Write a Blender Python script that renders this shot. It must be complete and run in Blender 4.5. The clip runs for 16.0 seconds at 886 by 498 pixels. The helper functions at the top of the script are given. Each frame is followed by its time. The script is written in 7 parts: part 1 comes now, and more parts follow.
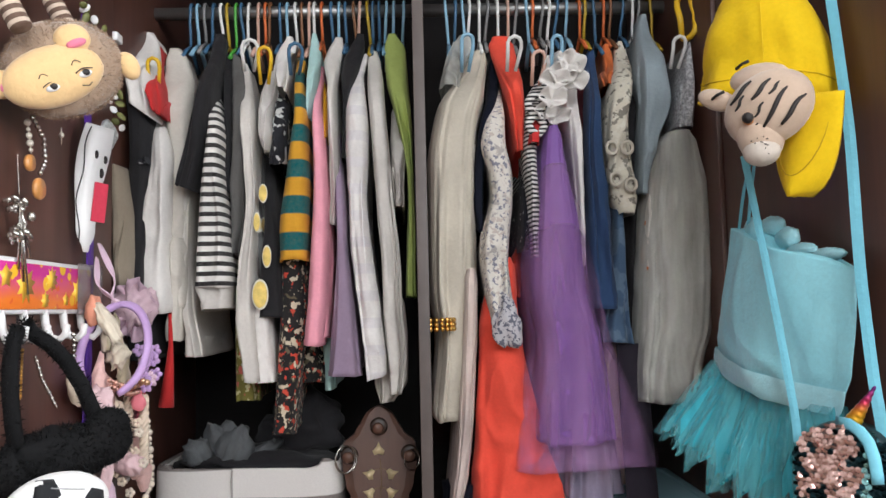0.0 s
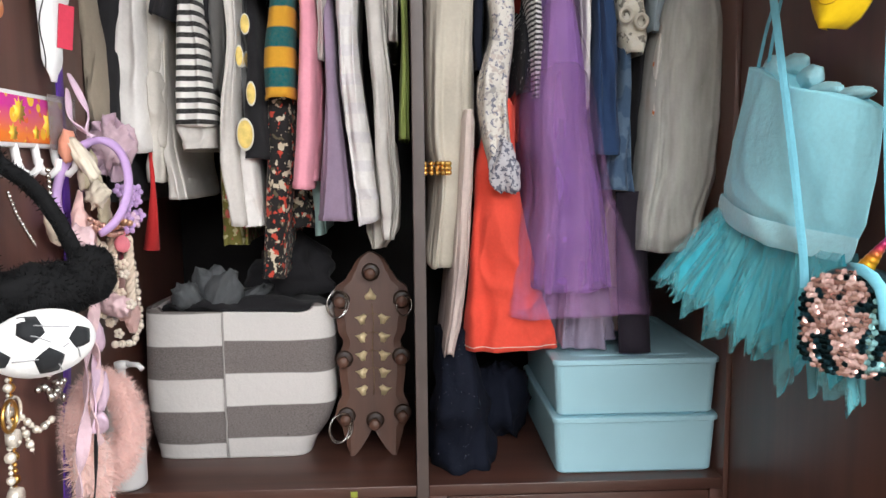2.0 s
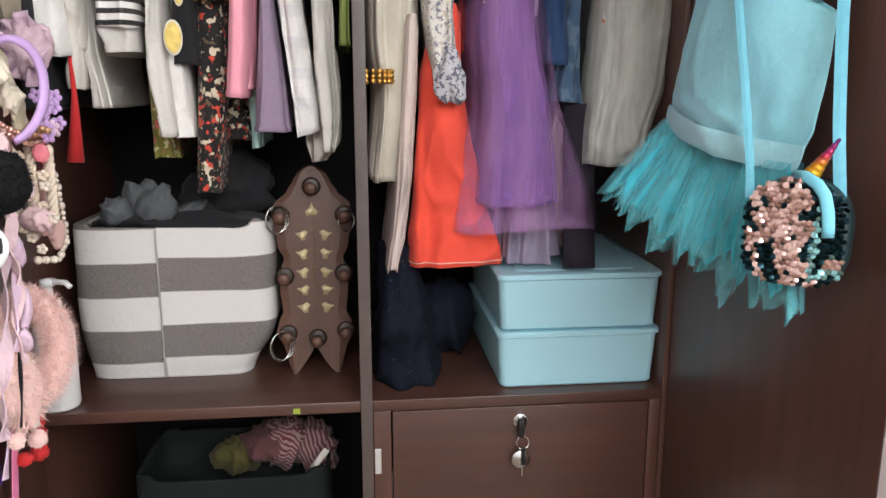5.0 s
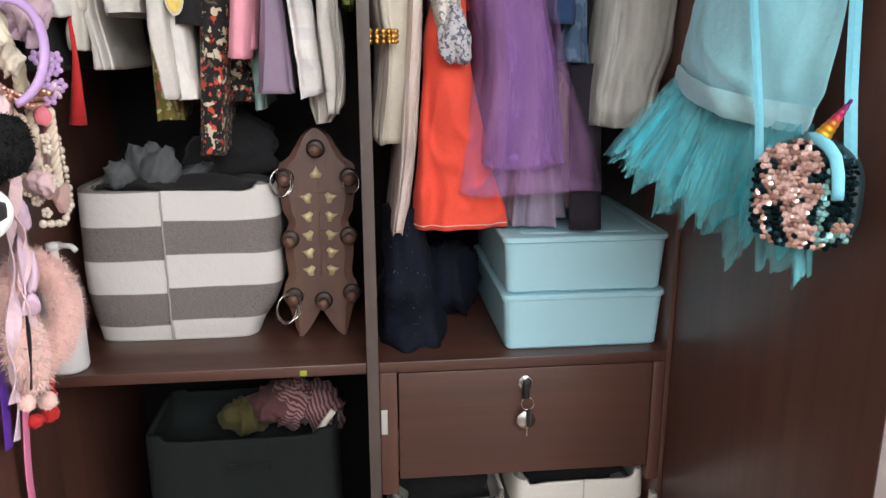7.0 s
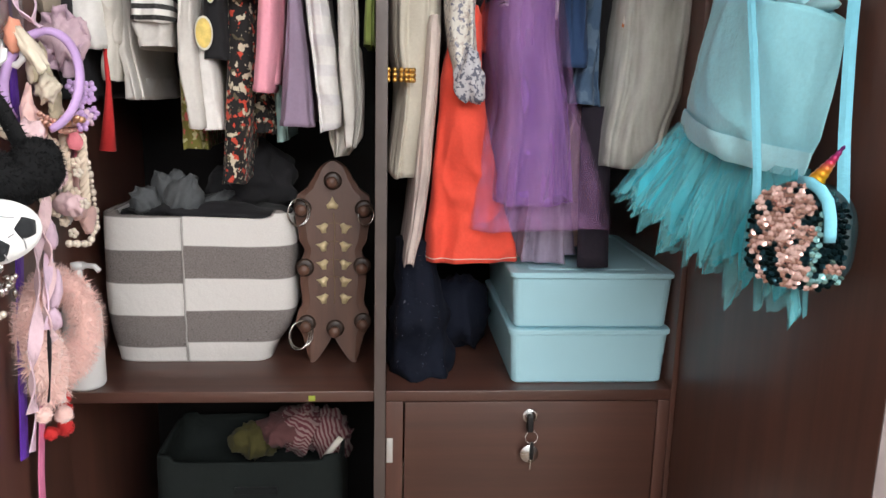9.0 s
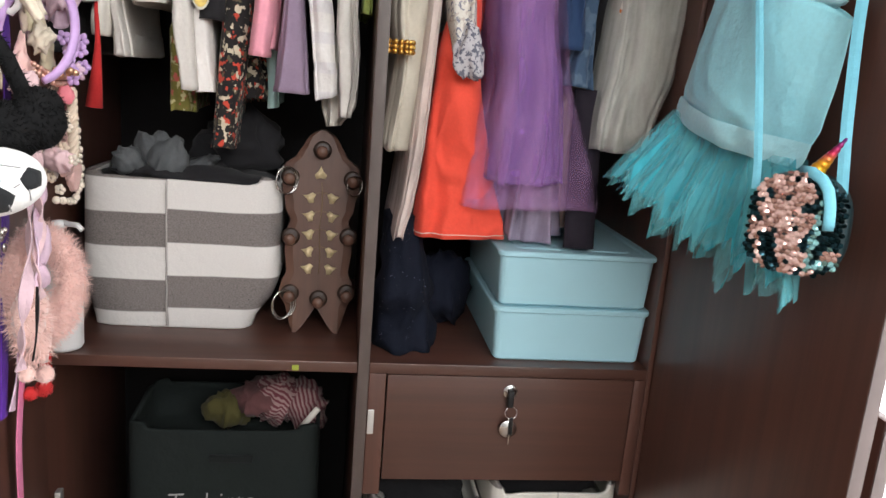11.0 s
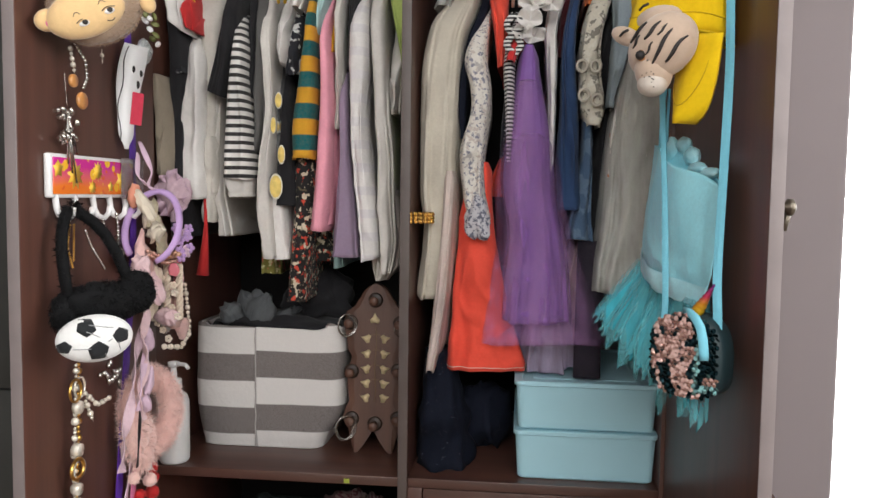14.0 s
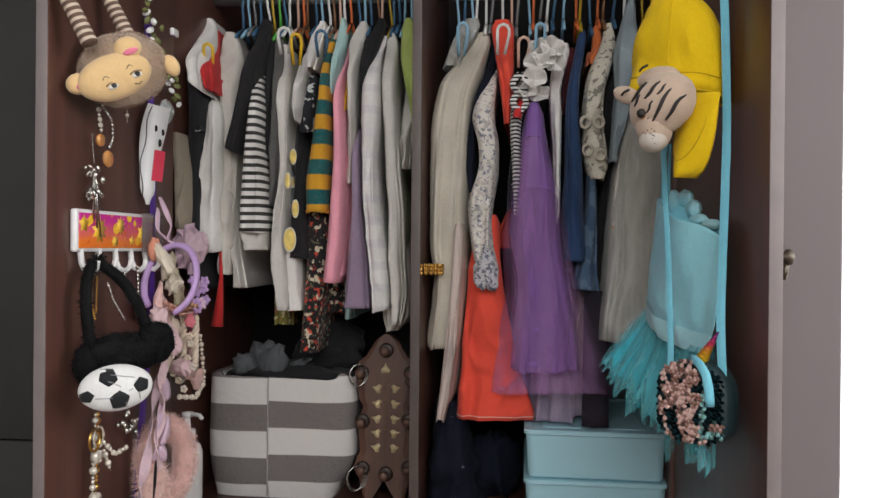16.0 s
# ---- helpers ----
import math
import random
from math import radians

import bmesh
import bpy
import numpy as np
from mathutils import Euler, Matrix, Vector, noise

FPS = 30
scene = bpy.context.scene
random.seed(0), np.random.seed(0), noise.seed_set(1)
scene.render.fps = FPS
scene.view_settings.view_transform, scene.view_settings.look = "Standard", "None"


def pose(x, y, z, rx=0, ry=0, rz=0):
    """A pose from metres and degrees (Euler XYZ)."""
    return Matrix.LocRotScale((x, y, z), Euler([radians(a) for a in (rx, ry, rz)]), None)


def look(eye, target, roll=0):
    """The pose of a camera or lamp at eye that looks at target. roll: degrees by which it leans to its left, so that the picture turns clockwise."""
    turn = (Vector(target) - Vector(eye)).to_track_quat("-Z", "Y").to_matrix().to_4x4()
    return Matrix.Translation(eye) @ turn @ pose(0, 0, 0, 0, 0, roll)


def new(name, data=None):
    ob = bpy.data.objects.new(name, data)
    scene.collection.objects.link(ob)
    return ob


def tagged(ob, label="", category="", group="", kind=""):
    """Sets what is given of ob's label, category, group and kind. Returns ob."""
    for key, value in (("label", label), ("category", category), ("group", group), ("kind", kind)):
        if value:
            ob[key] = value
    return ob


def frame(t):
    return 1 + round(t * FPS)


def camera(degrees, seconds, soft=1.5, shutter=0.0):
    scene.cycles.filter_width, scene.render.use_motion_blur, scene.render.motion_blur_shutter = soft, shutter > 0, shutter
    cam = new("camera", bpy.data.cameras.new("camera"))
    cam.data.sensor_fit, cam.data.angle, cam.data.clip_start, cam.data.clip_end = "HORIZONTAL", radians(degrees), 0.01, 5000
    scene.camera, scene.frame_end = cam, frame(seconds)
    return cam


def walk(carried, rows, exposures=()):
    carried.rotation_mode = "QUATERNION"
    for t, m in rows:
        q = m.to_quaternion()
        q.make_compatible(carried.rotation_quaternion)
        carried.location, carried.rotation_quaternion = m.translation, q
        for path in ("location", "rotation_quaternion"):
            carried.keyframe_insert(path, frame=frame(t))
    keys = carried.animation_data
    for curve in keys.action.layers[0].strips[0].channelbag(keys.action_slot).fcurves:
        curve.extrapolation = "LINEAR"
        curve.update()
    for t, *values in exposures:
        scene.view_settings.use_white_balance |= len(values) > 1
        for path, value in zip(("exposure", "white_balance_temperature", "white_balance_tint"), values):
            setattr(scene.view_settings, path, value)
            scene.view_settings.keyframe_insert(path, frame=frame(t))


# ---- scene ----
cam = camera(59.7, 16.0)
PATH = [
    (0, (0.01, -1.272, 1.285), (0.062, 0.721, 1.436), -1.4),
    (0.5, (-0.006, -1.261, 1.315), (0.059, 0.738, 1.34), -1.9),
    (1, (-0.006, -1.226, 1.274), (0.035, 0.772, 1.211), -0.6),
    (1.5, (-0.001, -1.216, 1.267), (0.041, 0.774, 1.069), -0.7),
    (2, (-0.004, -1.218, 1.264), (0.078, 0.768, 1.044), -0.6),
    (2.5, (-0.001, -1.214, 1.261), (0.129, 0.768, 1.026), -0.4),
    (3, (-0.011, -1.201, 1.262), (0.145, 0.772, 0.969), -0.3),
    (3.5, (0.007, -1.19, 1.258), (0.168, 0.781, 0.958), -0.2),
    (4, (0.004, -1.185, 1.243), (0.219, 0.766, 0.862), 0.3),
    (6.5, (0.008, -1.194, 1.241), (0.207, 0.746, 0.797), -0.4),
    (7, (0.005, -1.184, 1.243), (0.202, 0.74, 0.733), -0.2),
    (7.5, (0.015, -1.191, 1.238), (0.208, 0.73, 0.715), 0.0),
    (8, (0.005, -1.214, 1.23), (0.191, 0.718, 0.746), 1.2),
    (8.5, (-0.007, -1.215, 1.239), (0.182, 0.729, 0.805), 1.6),
    (9, (0.02, -1.22, 1.241), (0.164, 0.731, 0.828), 1.3),
    (11.3, (-0.049, -1.223, 1.227), (0.231, 0.704, 0.773), 4.8),
    (11.5, (-0.005, -1.255, 1.229), (0.22, 0.684, 0.794), 4.8),
    (11.6, (0.023, -1.272, 1.245), (0.207, 0.667, 0.791), 4.8),
    (11.8, (0.093, -1.304, 1.26), (0.198, 0.635, 0.782), 4.5),
    (12, (0.182, -1.353, 1.245), (0.165, 0.594, 0.787), 3.6),
    (12.1, (0.184, -1.365, 1.262), (0.145, 0.577, 0.786), 3.3),
    (12.5, (0.229, -1.418, 1.272), (0.082, 0.542, 0.903), 2.7),
    (13, (0.238, -1.457, 1.331), (0.037, 0.521, 1.115), 1.8),
    (13.5, (0.231, -1.487, 1.306), (0.035, 0.497, 1.153), 1.1),
    (14, (0.234, -1.489, 1.301), (0.035, 0.496, 1.163), 0.8),
    (14.5, (0.238, -1.516, 1.301), (0.048, 0.474, 1.223), 0.7),
    (15, (0.247, -1.513, 1.297), (0.05, 0.477, 1.239), -0.1),
    (15.5, (0.247, -1.52, 1.303), (0.042, 0.47, 1.29), -0.1),
    (16, (0.229, -1.53, 1.301), (0.015, 0.459, 1.297), 0.5),
]
EXPOSURES = [(0, 0.22, 6150, 10), (0.5, 0.3, 6150, 10), (1.5, 0.5, 6200, 10), (4, 0.52, 6250, 10), (9, 0.5, 6350, 10), (11.5, 0.42, 6350, 10), (12.5, 0.22, 6400, 10), (13.5, 0.04, 6400, 10), (14.5, -0.04, 6400, 10), (15, -0.18, 6400, 10), (16, -0.38, 6350, 10)]
walk(cam, [(t, look(eye, target, roll)) for t, eye, target, roll in PATH], EXPOSURES)

# ---- world, light ----
world = bpy.data.worlds.new("world")
scene.world = world
world.use_nodes = True
wn = world.node_tree.nodes
sky = wn.new("ShaderNodeTexSky")
sky.sky_type = 'NISHITA'
sky.sun_disc = False
sky.sun_elevation, sky.sun_rotation = radians(50), radians(60)
world.node_tree.links.new(sky.outputs[0], wn["Background"].inputs[0])
wn["Background"].inputs[1].default_value = 0.12


def area(name, eye, target, sx, sy, watts, col=(1, 1, 1)):
    """A soft rectangular lamp inside the room, with no opening built for it."""
    lamp = bpy.data.lights.new(name, 'AREA')
    lamp.shape, lamp.size, lamp.size_y, lamp.energy, lamp.color = 'RECTANGLE', sx, sy, watts, col
    ob = new(name, lamp)
    ob.matrix_world = look(eye, target)
    return ob


# added fill lamp behind the camera; side lamp stands in for right-hand window daylight
area("fill_light_front", (0.6, -3.1, 2.3), (0.0, 0.0, 0.9), 2.4, 0.9, 60, (1.0, 0.995, 0.985))
area("window_light_side", (2.4, -1.3, 1.8), (-0.5, -0.5, 1.1), 1.4, 1.5, 52, (1.0, 0.995, 0.985))

# ---- materials ----


def nodes_of(name):
    m = bpy.data.materials.new(name)
    m.use_nodes = True
    nt = m.node_tree
    return m, nt, nt.nodes["Principled BSDF"]


def add(nt, kind, **inputs):
    n = nt.nodes.new(kind)
    for k, v in inputs.items():
        n.inputs[k.replace("_", " ")].default_value = v
    return n


def rgba(c):
    return (c[0], c[1], c[2], 1)


def mixc(nt, fac, a, b):
    """A colour mix; a and b are colours or sockets, fac a socket or a number."""
    n = nt.nodes.new("ShaderNodeMix")
    n.data_type = 'RGBA'
    for sock, v in ((n.inputs[0], fac), (n.inputs[6], a), (n.inputs[7], b)):
        if isinstance(v, bpy.types.NodeSocket):
            nt.links.new(v, sock)
        elif isinstance(v, (int, float)):
            sock.default_value = v
        else:
            sock.default_value = rgba(v)
    return n.outputs[2]


def mathn(nt, op, a, b=0.0, c=0.0):
    n = nt.nodes.new("ShaderNodeMath")
    n.operation = op
    for sock, v in zip(n.inputs, (a, b, c)):
        if isinstance(v, bpy.types.NodeSocket):
            nt.links.new(v, sock)
        else:
            sock.default_value = v
    return n.outputs[0]


def coords(nt):
    return nt.nodes.new("ShaderNodeTexCoord").outputs["Object"]


def noise_tex(nt, scale, detail=3.0, vec=None, rough=0.55):
    n = add(nt, "ShaderNodeTexNoise", Scale=scale, Detail=detail, Roughness=rough)
    nt.links.new(vec if vec else coords(nt), n.inputs["Vector"])
    return n.outputs["Fac"]


def ramp(nt, fac, lo, hi):
    n = add(nt, "ShaderNodeMapRange")
    nt.links.new(fac, n.inputs[0])
    n.inputs[1].default_value, n.inputs[2].default_value = lo, hi
    return n.outputs[0]


def bump(nt, bsdf, height, strength=0.3, dist=0.002):
    b = nt.nodes.new("ShaderNodeBump")
    b.inputs["Strength"].default_value, b.inputs["Distance"].default_value = strength, dist
    nt.links.new(height, b.inputs["Height"])
    nt.links.new(b.outputs[0], bsdf.inputs["Normal"])


def stretched(nt, sx, sy, sz):
    m = nt.nodes.new("ShaderNodeMapping")
    m.inputs["Scale"].default_value = (sx, sy, sz)
    nt.links.new(coords(nt), m.inputs["Vector"])
    return m.outputs[0]


def wood(name, col, dark, rough=0.4, along=2, spec=0.5):
    m, nt, b = nodes_of(name)
    s = [38.0, 38.0, 38.0]
    s[along] = 1.6
    v = stretched(nt, *s)
    grain = noise_tex(nt, 1.0, 5.0, v, 0.6)
    fine = noise_tex(nt, 4.0, 3.0, v)
    big = noise_tex(nt, 2.3, 3.0)
    c = mixc(nt, ramp(nt, grain, 0.35, 0.68), dark, col)
    c = mixc(nt, mathn(nt, 'MULTIPLY', ramp(nt, big, 0.4, 0.75), 0.3), c, tuple(x * 0.6 for x in col))
    nt.links.new(c, b.inputs["Base Color"])
    nt.links.new(mathn(nt, 'MULTIPLY_ADD', big, 0.25, rough - 0.12), b.inputs["Roughness"])
    b.inputs["Specular IOR Level"].default_value = spec
    bump(nt, b, fine, 0.12, 0.0006)
    return m


def plain(name, col, rough=0.5, metal=0.0, var=0.12, scale=14, bumps=0.1, sub=0.0, coat=0.0):
    m, nt, b = nodes_of(name)
    n1 = noise_tex(nt, scale, 4.0)
    c = mixc(nt, mathn(nt, 'MULTIPLY', ramp(nt, n1, 0.35, 0.7), 1.0), tuple(x * (1 - var) for x in col), tuple(min(1, x * (1 + var)) for x in col))
    nt.links.new(c, b.inputs["Base Color"])
    b.inputs["Roughness"].default_value, b.inputs["Metallic"].default_value = rough, metal
    b.inputs["Coat Weight"].default_value = coat
    bump(nt, b, noise_tex(nt, scale * 22, 3.0), bumps, 0.0008)
    return m


def weave(nt, b, strength=0.5):
    """Thread, small puckers and long sharp creases."""
    n = noise_tex(nt, 260, 2.0)
    f = noise_tex(nt, 34, 3.0)
    r = add(nt, "ShaderNodeTexNoise", Scale=7.0, Detail=3.0, Roughness=0.5, Distortion=0.7)
    r.noise_type = 'RIDGED_MULTIFRACTAL'
    nt.links.new(stretched(nt, 1.3, 1.0, 0.33), r.inputs["Vector"])
    h = mathn(nt, 'ADD', mathn(nt, 'MULTIPLY', n, 0.1), mathn(nt, 'MULTIPLY', f, 0.6))
    bump(nt, b, mathn(nt, 'ADD', h, mathn(nt, 'MULTIPLY', r.outputs["Fac"], 0.35)), strength, 0.0075)


def fabric(name, col, col2=None, period=0.0, duty=0.5, sheer=0.0, rough=0.88, sheen=0.06, var=0.1, spots=None, spot_scale=40.0, spot_cut=0.6):
    """Cloth: col, bands of col2 along z where a period is given, spots of other colours, sheer tulle by its share of holes."""
    m, nt, b = nodes_of(name)
    big = noise_tex(nt, 9, 4.0)
    fine = noise_tex(nt, 180, 2.0)
    base = mixc(nt, ramp(nt, big, 0.3, 0.7), tuple(x * (1 - var) for x in col), tuple(min(1, x * (1 + var)) for x in col))
    if period:
        sep = nt.nodes.new("ShaderNodeSeparateXYZ")
        nt.links.new(coords(nt), sep.inputs[0])
        z = mathn(nt, 'ADD', sep.outputs[2], mathn(nt, 'MULTIPLY', big, period * 0.1))
        fr = mathn(nt, 'FRACT', mathn(nt, 'DIVIDE', z, period))
        edge = ramp(nt, mathn(nt, 'ABSOLUTE', mathn(nt, 'SUBTRACT', fr, 0.5)), duty / 2 - 0.02, duty / 2 + 0.02)
        base = mixc(nt, edge, base, col2)
    if spots:
        for i, sc in enumerate(spots):
            v = add(nt, "ShaderNodeTexNoise", Scale=spot_scale * (1 + 0.23 * i), Detail=2.0)
            mp = nt.nodes.new("ShaderNodeMapping")
            mp.inputs["Location"].default_value = (3.1 * i, 1.7 * i, 0.4 * i)
            nt.links.new(coords(nt), mp.inputs[0])
            nt.links.new(mp.outputs[0], v.inputs["Vector"])
            base = mixc(nt, ramp(nt, v.outputs["Fac"], spot_cut, spot_cut + 0.03), base, sc)
    base = mixc(nt, mathn(nt, 'MULTIPLY', ramp(nt, fine, 0.3, 0.8), 0.16), base, tuple(x * 0.5 for x in col))
    nt.links.new(base, b.inputs["Base Color"])
    b.inputs["Roughness"].default_value = rough
    b.inputs["Sheen Weight"].default_value = sheen
    b.inputs["Specular IOR Level"].default_value = 0.25
    weave(nt, b)
    if sheer:
        tr = nt.nodes.new("ShaderNodeBsdfTransparent")
        mx = nt.nodes.new("ShaderNodeMixShader")
        nt.links.new(mathn(nt, 'MULTIPLY_ADD', ramp(nt, noise_tex(nt, 30, 3.0, stretched(nt, 1, 1, 0.12)), 0.3, 0.7), -0.35, sheer + 0.17), mx.inputs[0])
        nt.links.new(b.outputs[0], mx.inputs[1])
        nt.links.new(tr.outputs[0], mx.inputs[2])
        nt.links.new(mx.outputs[0], nt.nodes["Material Output"].inputs[0])
    return m


MAHOGANY = wood("mahogany_laminate", (0.112, 0.045, 0.031), (0.075, 0.032, 0.023), 0.38, spec=0.75)
MAHOGANY_FLAT = wood("mahogany_laminate_shelf", (0.092, 0.038, 0.026), (0.06, 0.027, 0.02), 0.36, along=0, spec=0.75)
EDGE = plain("edge_banding", (0.2, 0.165, 0.16), 0.5, var=0.08)
EDGE_D = plain("dark_edge_banding", (0.095, 0.072, 0.064), 0.5, var=0.1)
BRONZE = plain("aged_brass", (0.13, 0.11, 0.085), 0.4, 0.8, var=0.3)
TALL_GREY = plain("dark_grey_laminate", (0.034, 0.034, 0.03), 0.5, var=0.1, scale=6)
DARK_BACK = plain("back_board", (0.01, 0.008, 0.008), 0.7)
WALL = plain("wall_paint", (0.158, 0.132, 0.132), 0.8, var=0.03, scale=3)
WHITE_WALL = plain("white_wall_paint", (0.82, 0.82, 0.81), 0.8, var=0.03, scale=3)
FLOOR = wood("floor_boards", (0.22, 0.15, 0.1), (0.13, 0.085, 0.055), 0.4, along=1)
CHROME = plain("chrome", (0.7, 0.7, 0.7), 0.22, 1.0, var=0.05)
ROD_STEEL = plain("rod_steel", (0.36, 0.36, 0.35), 0.42, 0.9, var=0.1)
BLUE_PLASTIC = plain("blue_plastic", (0.38, 0.63, 0.71), 0.42, var=0.03, scale=5, bumps=0.03)

# ---- helpers to build ----


def finish(name, bm, mat, parent=None, label="", smooth=True):
    me = bpy.data.meshes.new(name)
    bm.normal_update()
    bm.to_mesh(me)
    bm.free()
    for m in (mat if isinstance(mat, (list, tuple)) else [mat]):
        me.materials.append(m)
    if smooth:
        me.polygons.foreach_set("use_smooth", [True] * len(me.polygons))
    ob = new(name, me)
    if parent:
        ob.parent = parent
        ob.matrix_parent_inverse = parent.matrix_world.inverted() if parent.type != 'EMPTY' else Matrix.Translation(-parent.location)
    if label:
        tagged(ob, label)
    return ob


def part(name, bm, mat, parent, label="", smooth=True):
    """One mesh under a thing or a part; its vertices are in the world's metres."""
    return finish(name, bm, mat, parent, label, smooth)


def thing(name, at, label, category, group="", kind=""):
    ob = new(name)
    ob.location = at
    ob.empty_display_size = 0.05
    return tagged(ob, label, category, group, kind)


def box(bm, x0, x1, y0, y1, z0, z1, bevel=0.0, m=None, mi=0):
    vs = [bm.verts.new((x, y, z)) for x in (x0, x1) for y in (y0, y1) for z in (z0, z1)]
    fs = []
    for q in ((0, 1, 3, 2), (4, 6, 7, 5), (0, 4, 5, 1), (2, 3, 7, 6), (0, 2, 6, 4), (1, 5, 7, 3)):
        f = bm.faces.new([vs[i] for i in q])
        f.material_index = mi
        fs.append(f)
    if m is not None:
        bmesh.ops.transform(bm, matrix=m, verts=vs)
    if bevel:
        es = list({e for f in fs for e in f.edges})
        r = bmesh.ops.bevel(bm, geom=es, offset=bevel, segments=2, profile=0.6, affect='EDGES', clamp_overlap=True)
        for f in r["faces"]:
            f.material_index = mi
    return bm


def boxed(x0, x1, y0, y1, z0, z1, bevel=0.0015, m=None):
    return box(bmesh.new(), x0, x1, y0, y1, z0, z1, bevel, m)


def loft(bm, rings, closed=True, caps=False, mi=0):
    """Joins rings of equal length into a skin."""
    made = [[bm.verts.new(p) for p in r] for r in rings]
    n = len(made[0])
    for a, b in zip(made, made[1:]):
        for i in range(n if closed else n - 1):
            f = bm.faces.new((a[i], a[(i + 1) % n], b[(i + 1) % n], b[i]))
            f.material_index = mi
    if caps:
        bm.faces.new(list(reversed(made[0]))).material_index = mi
        bm.faces.new(made[-1]).material_index = mi
    return made


def tube(bm, pts, r, n=8, closed=False, mi=0, flat=1.0):
    """A round tube along points; r a number or a function of 0..1."""
    pts = [Vector(p) for p in pts]
    rings = []
    up = Vector((0.31, 0.95, 0.05)).normalized()
    k = len(pts)
    for i, p in enumerate(pts):
        a = pts[(i - 1) % k] if (closed or i) else p
        b = pts[(i + 1) % k] if (closed or i < k - 1) else p
        d = (b - a).normalized()
        s = d.cross(up)
        if s.length < 1e-4:
            s = d.cross(Vector((1, 0, 0)))
        s.normalize()
        w = s.cross(d)
        rr = r(i / max(1, k - 1)) if callable(r) else r
        rings.append([p + rr * (math.cos(2 * math.pi * j / n) * s + flat * math.sin(2 * math.pi * j / n) * w) for j in range(n)])
    if closed:
        rings.append(rings[0])
        made = [[bm.verts.new(p) for p in q] for q in rings[:-1]]
        made.append(made[0])
        for a, b in zip(made, made[1:]):
            for j in range(n):
                bm.faces.new((a[j], a[(j + 1) % n], b[(j + 1) % n], b[j])).material_index = mi
    else:
        loft(bm, rings, True, True, mi)
    return bm


def lathe(bm, prof, n=20, m=None, mi=0):
    """prof: (radius, height) pairs, turned round z."""
    rings = []
    m = m or Matrix.Identity(4)
    for r, h in prof:
        rings.append([m @ Vector((max(r, 1e-5) * math.cos(2 * math.pi * i / n), max(r, 1e-5) * math.sin(2 * math.pi * i / n), h)) for i in range(n)])
    loft(bm, rings, True, True, mi)
    return bm


def blob(bm, c, rx, ry, rz, m=None, mi=0, nu=18, nv=10, rough=0.0, seed=0.0):
    rings = []
    m = m or Matrix.Identity(4)
    for j in range(nv + 1):
        a = math.pi * (j + 0.02) / (nv + 0.04)
        ring = []
        for i in range(nu):
            t = 2 * math.pi * i / nu
            d = Vector((math.sin(a) * math.cos(t), math.sin(a) * math.sin(t), math.cos(a)))
            k = 1 + rough * noise.noise(d * 2.3 + Vector((seed, 0, seed)))
            ring.append(Vector(c) + m @ Vector((rx * d.x * k, ry * d.y * k, rz * d.z * k)))
        rings.append(ring)
    loft(bm, rings, True, True, mi)
    return bm


def smooth01(x):
    x = max(0.0, min(1.0, x))
    return x * x * (3 - 2 * x)


# ---- the room ----
bm = bmesh.new()
box(bm, -3.0, 2.6, -3.5, 0.72, -0.05, 0.0)
tagged(finish("floor", bm, FLOOR, smooth=False), "brown wooden floor of the bedroom", "floor", kind="structure")
tagged(finish("ceiling", boxed(-3.0, 2.6, -3.5, 0.72, 2.75, 2.8, 0), WHITE_WALL, smooth=False), "white painted ceiling", "ceiling", kind="structure")
bm = bmesh.new()
box(bm, -3.0, 0.69, 0.62, 0.72, 0, 2.75)
box(bm, 2.2, 2.6, 0.62, 0.72, 0, 2.75)
box(bm, 0.69, 2.2, 0.62, 0.72, 2.45, 2.75)
box(bm, 0.69, 2.2, 0.62, 0.72, 0, 0.1)
tagged(finish("wall_north", bm, WHITE_WALL, smooth=False), "white painted wall behind the wardrobe", "wall", kind="structure")
tagged(finish("wall_pier", boxed(0.572, 0.696, -0.33, 0.619, 0, 2.75, 0.004), WALL, smooth=False), "greyish lilac painted pier between wardrobe and window", "wall", kind="structure")
m, nt, b = nodes_of("daylight_haze")
b.inputs["Base Color"].default_value = (0.9, 0.92, 0.95, 1)
b.inputs["Emission Color"].default_value = (1.0, 1.0, 1.0, 1)
b.inputs["Emission Strength"].default_value = 3.0
bm = bmesh.new()
box(bm, 0.2, 3.2, 1.0, 1.02, -0.3, 3.0)
tagged(finish("backdrop", bm, m, smooth=False), "overexposed white daylight outside the window", "sky", kind="structure")
window = thing("window_1", (1.44, 0.66, 0.1), "tall window with a white frame beside the wardrobe", "window", kind="structure")
FRAME = plain("white_window_frame", (0.8, 0.8, 0.8), 0.4, var=0.03)
part("window_frame", boxed(0.69, 0.73, 0.645, 0.7, 0.1, 2.45, 0.003), FRAME, window)
part("window_frame", boxed(2.16, 2.2, 0.645, 0.7, 0.1, 2.45, 0.003), FRAME, window)
part("window_sill", boxed(0.69, 2.2, 0.6, 0.7, 0.1, 0.125, 0.003), FRAME, window)
tagged(finish("wall_west", boxed(-3.1, -3.0, -3.5, 0.72, 0, 2.75, 0), WHITE_WALL, smooth=False), "white painted side wall", "wall", kind="structure")
tagged(finish("wall_south", boxed(-3.0, 2.6, -3.6, -3.5, 0, 2.75, 0), WHITE_WALL, smooth=False), "white painted wall behind the viewer", "wall", kind="structure")
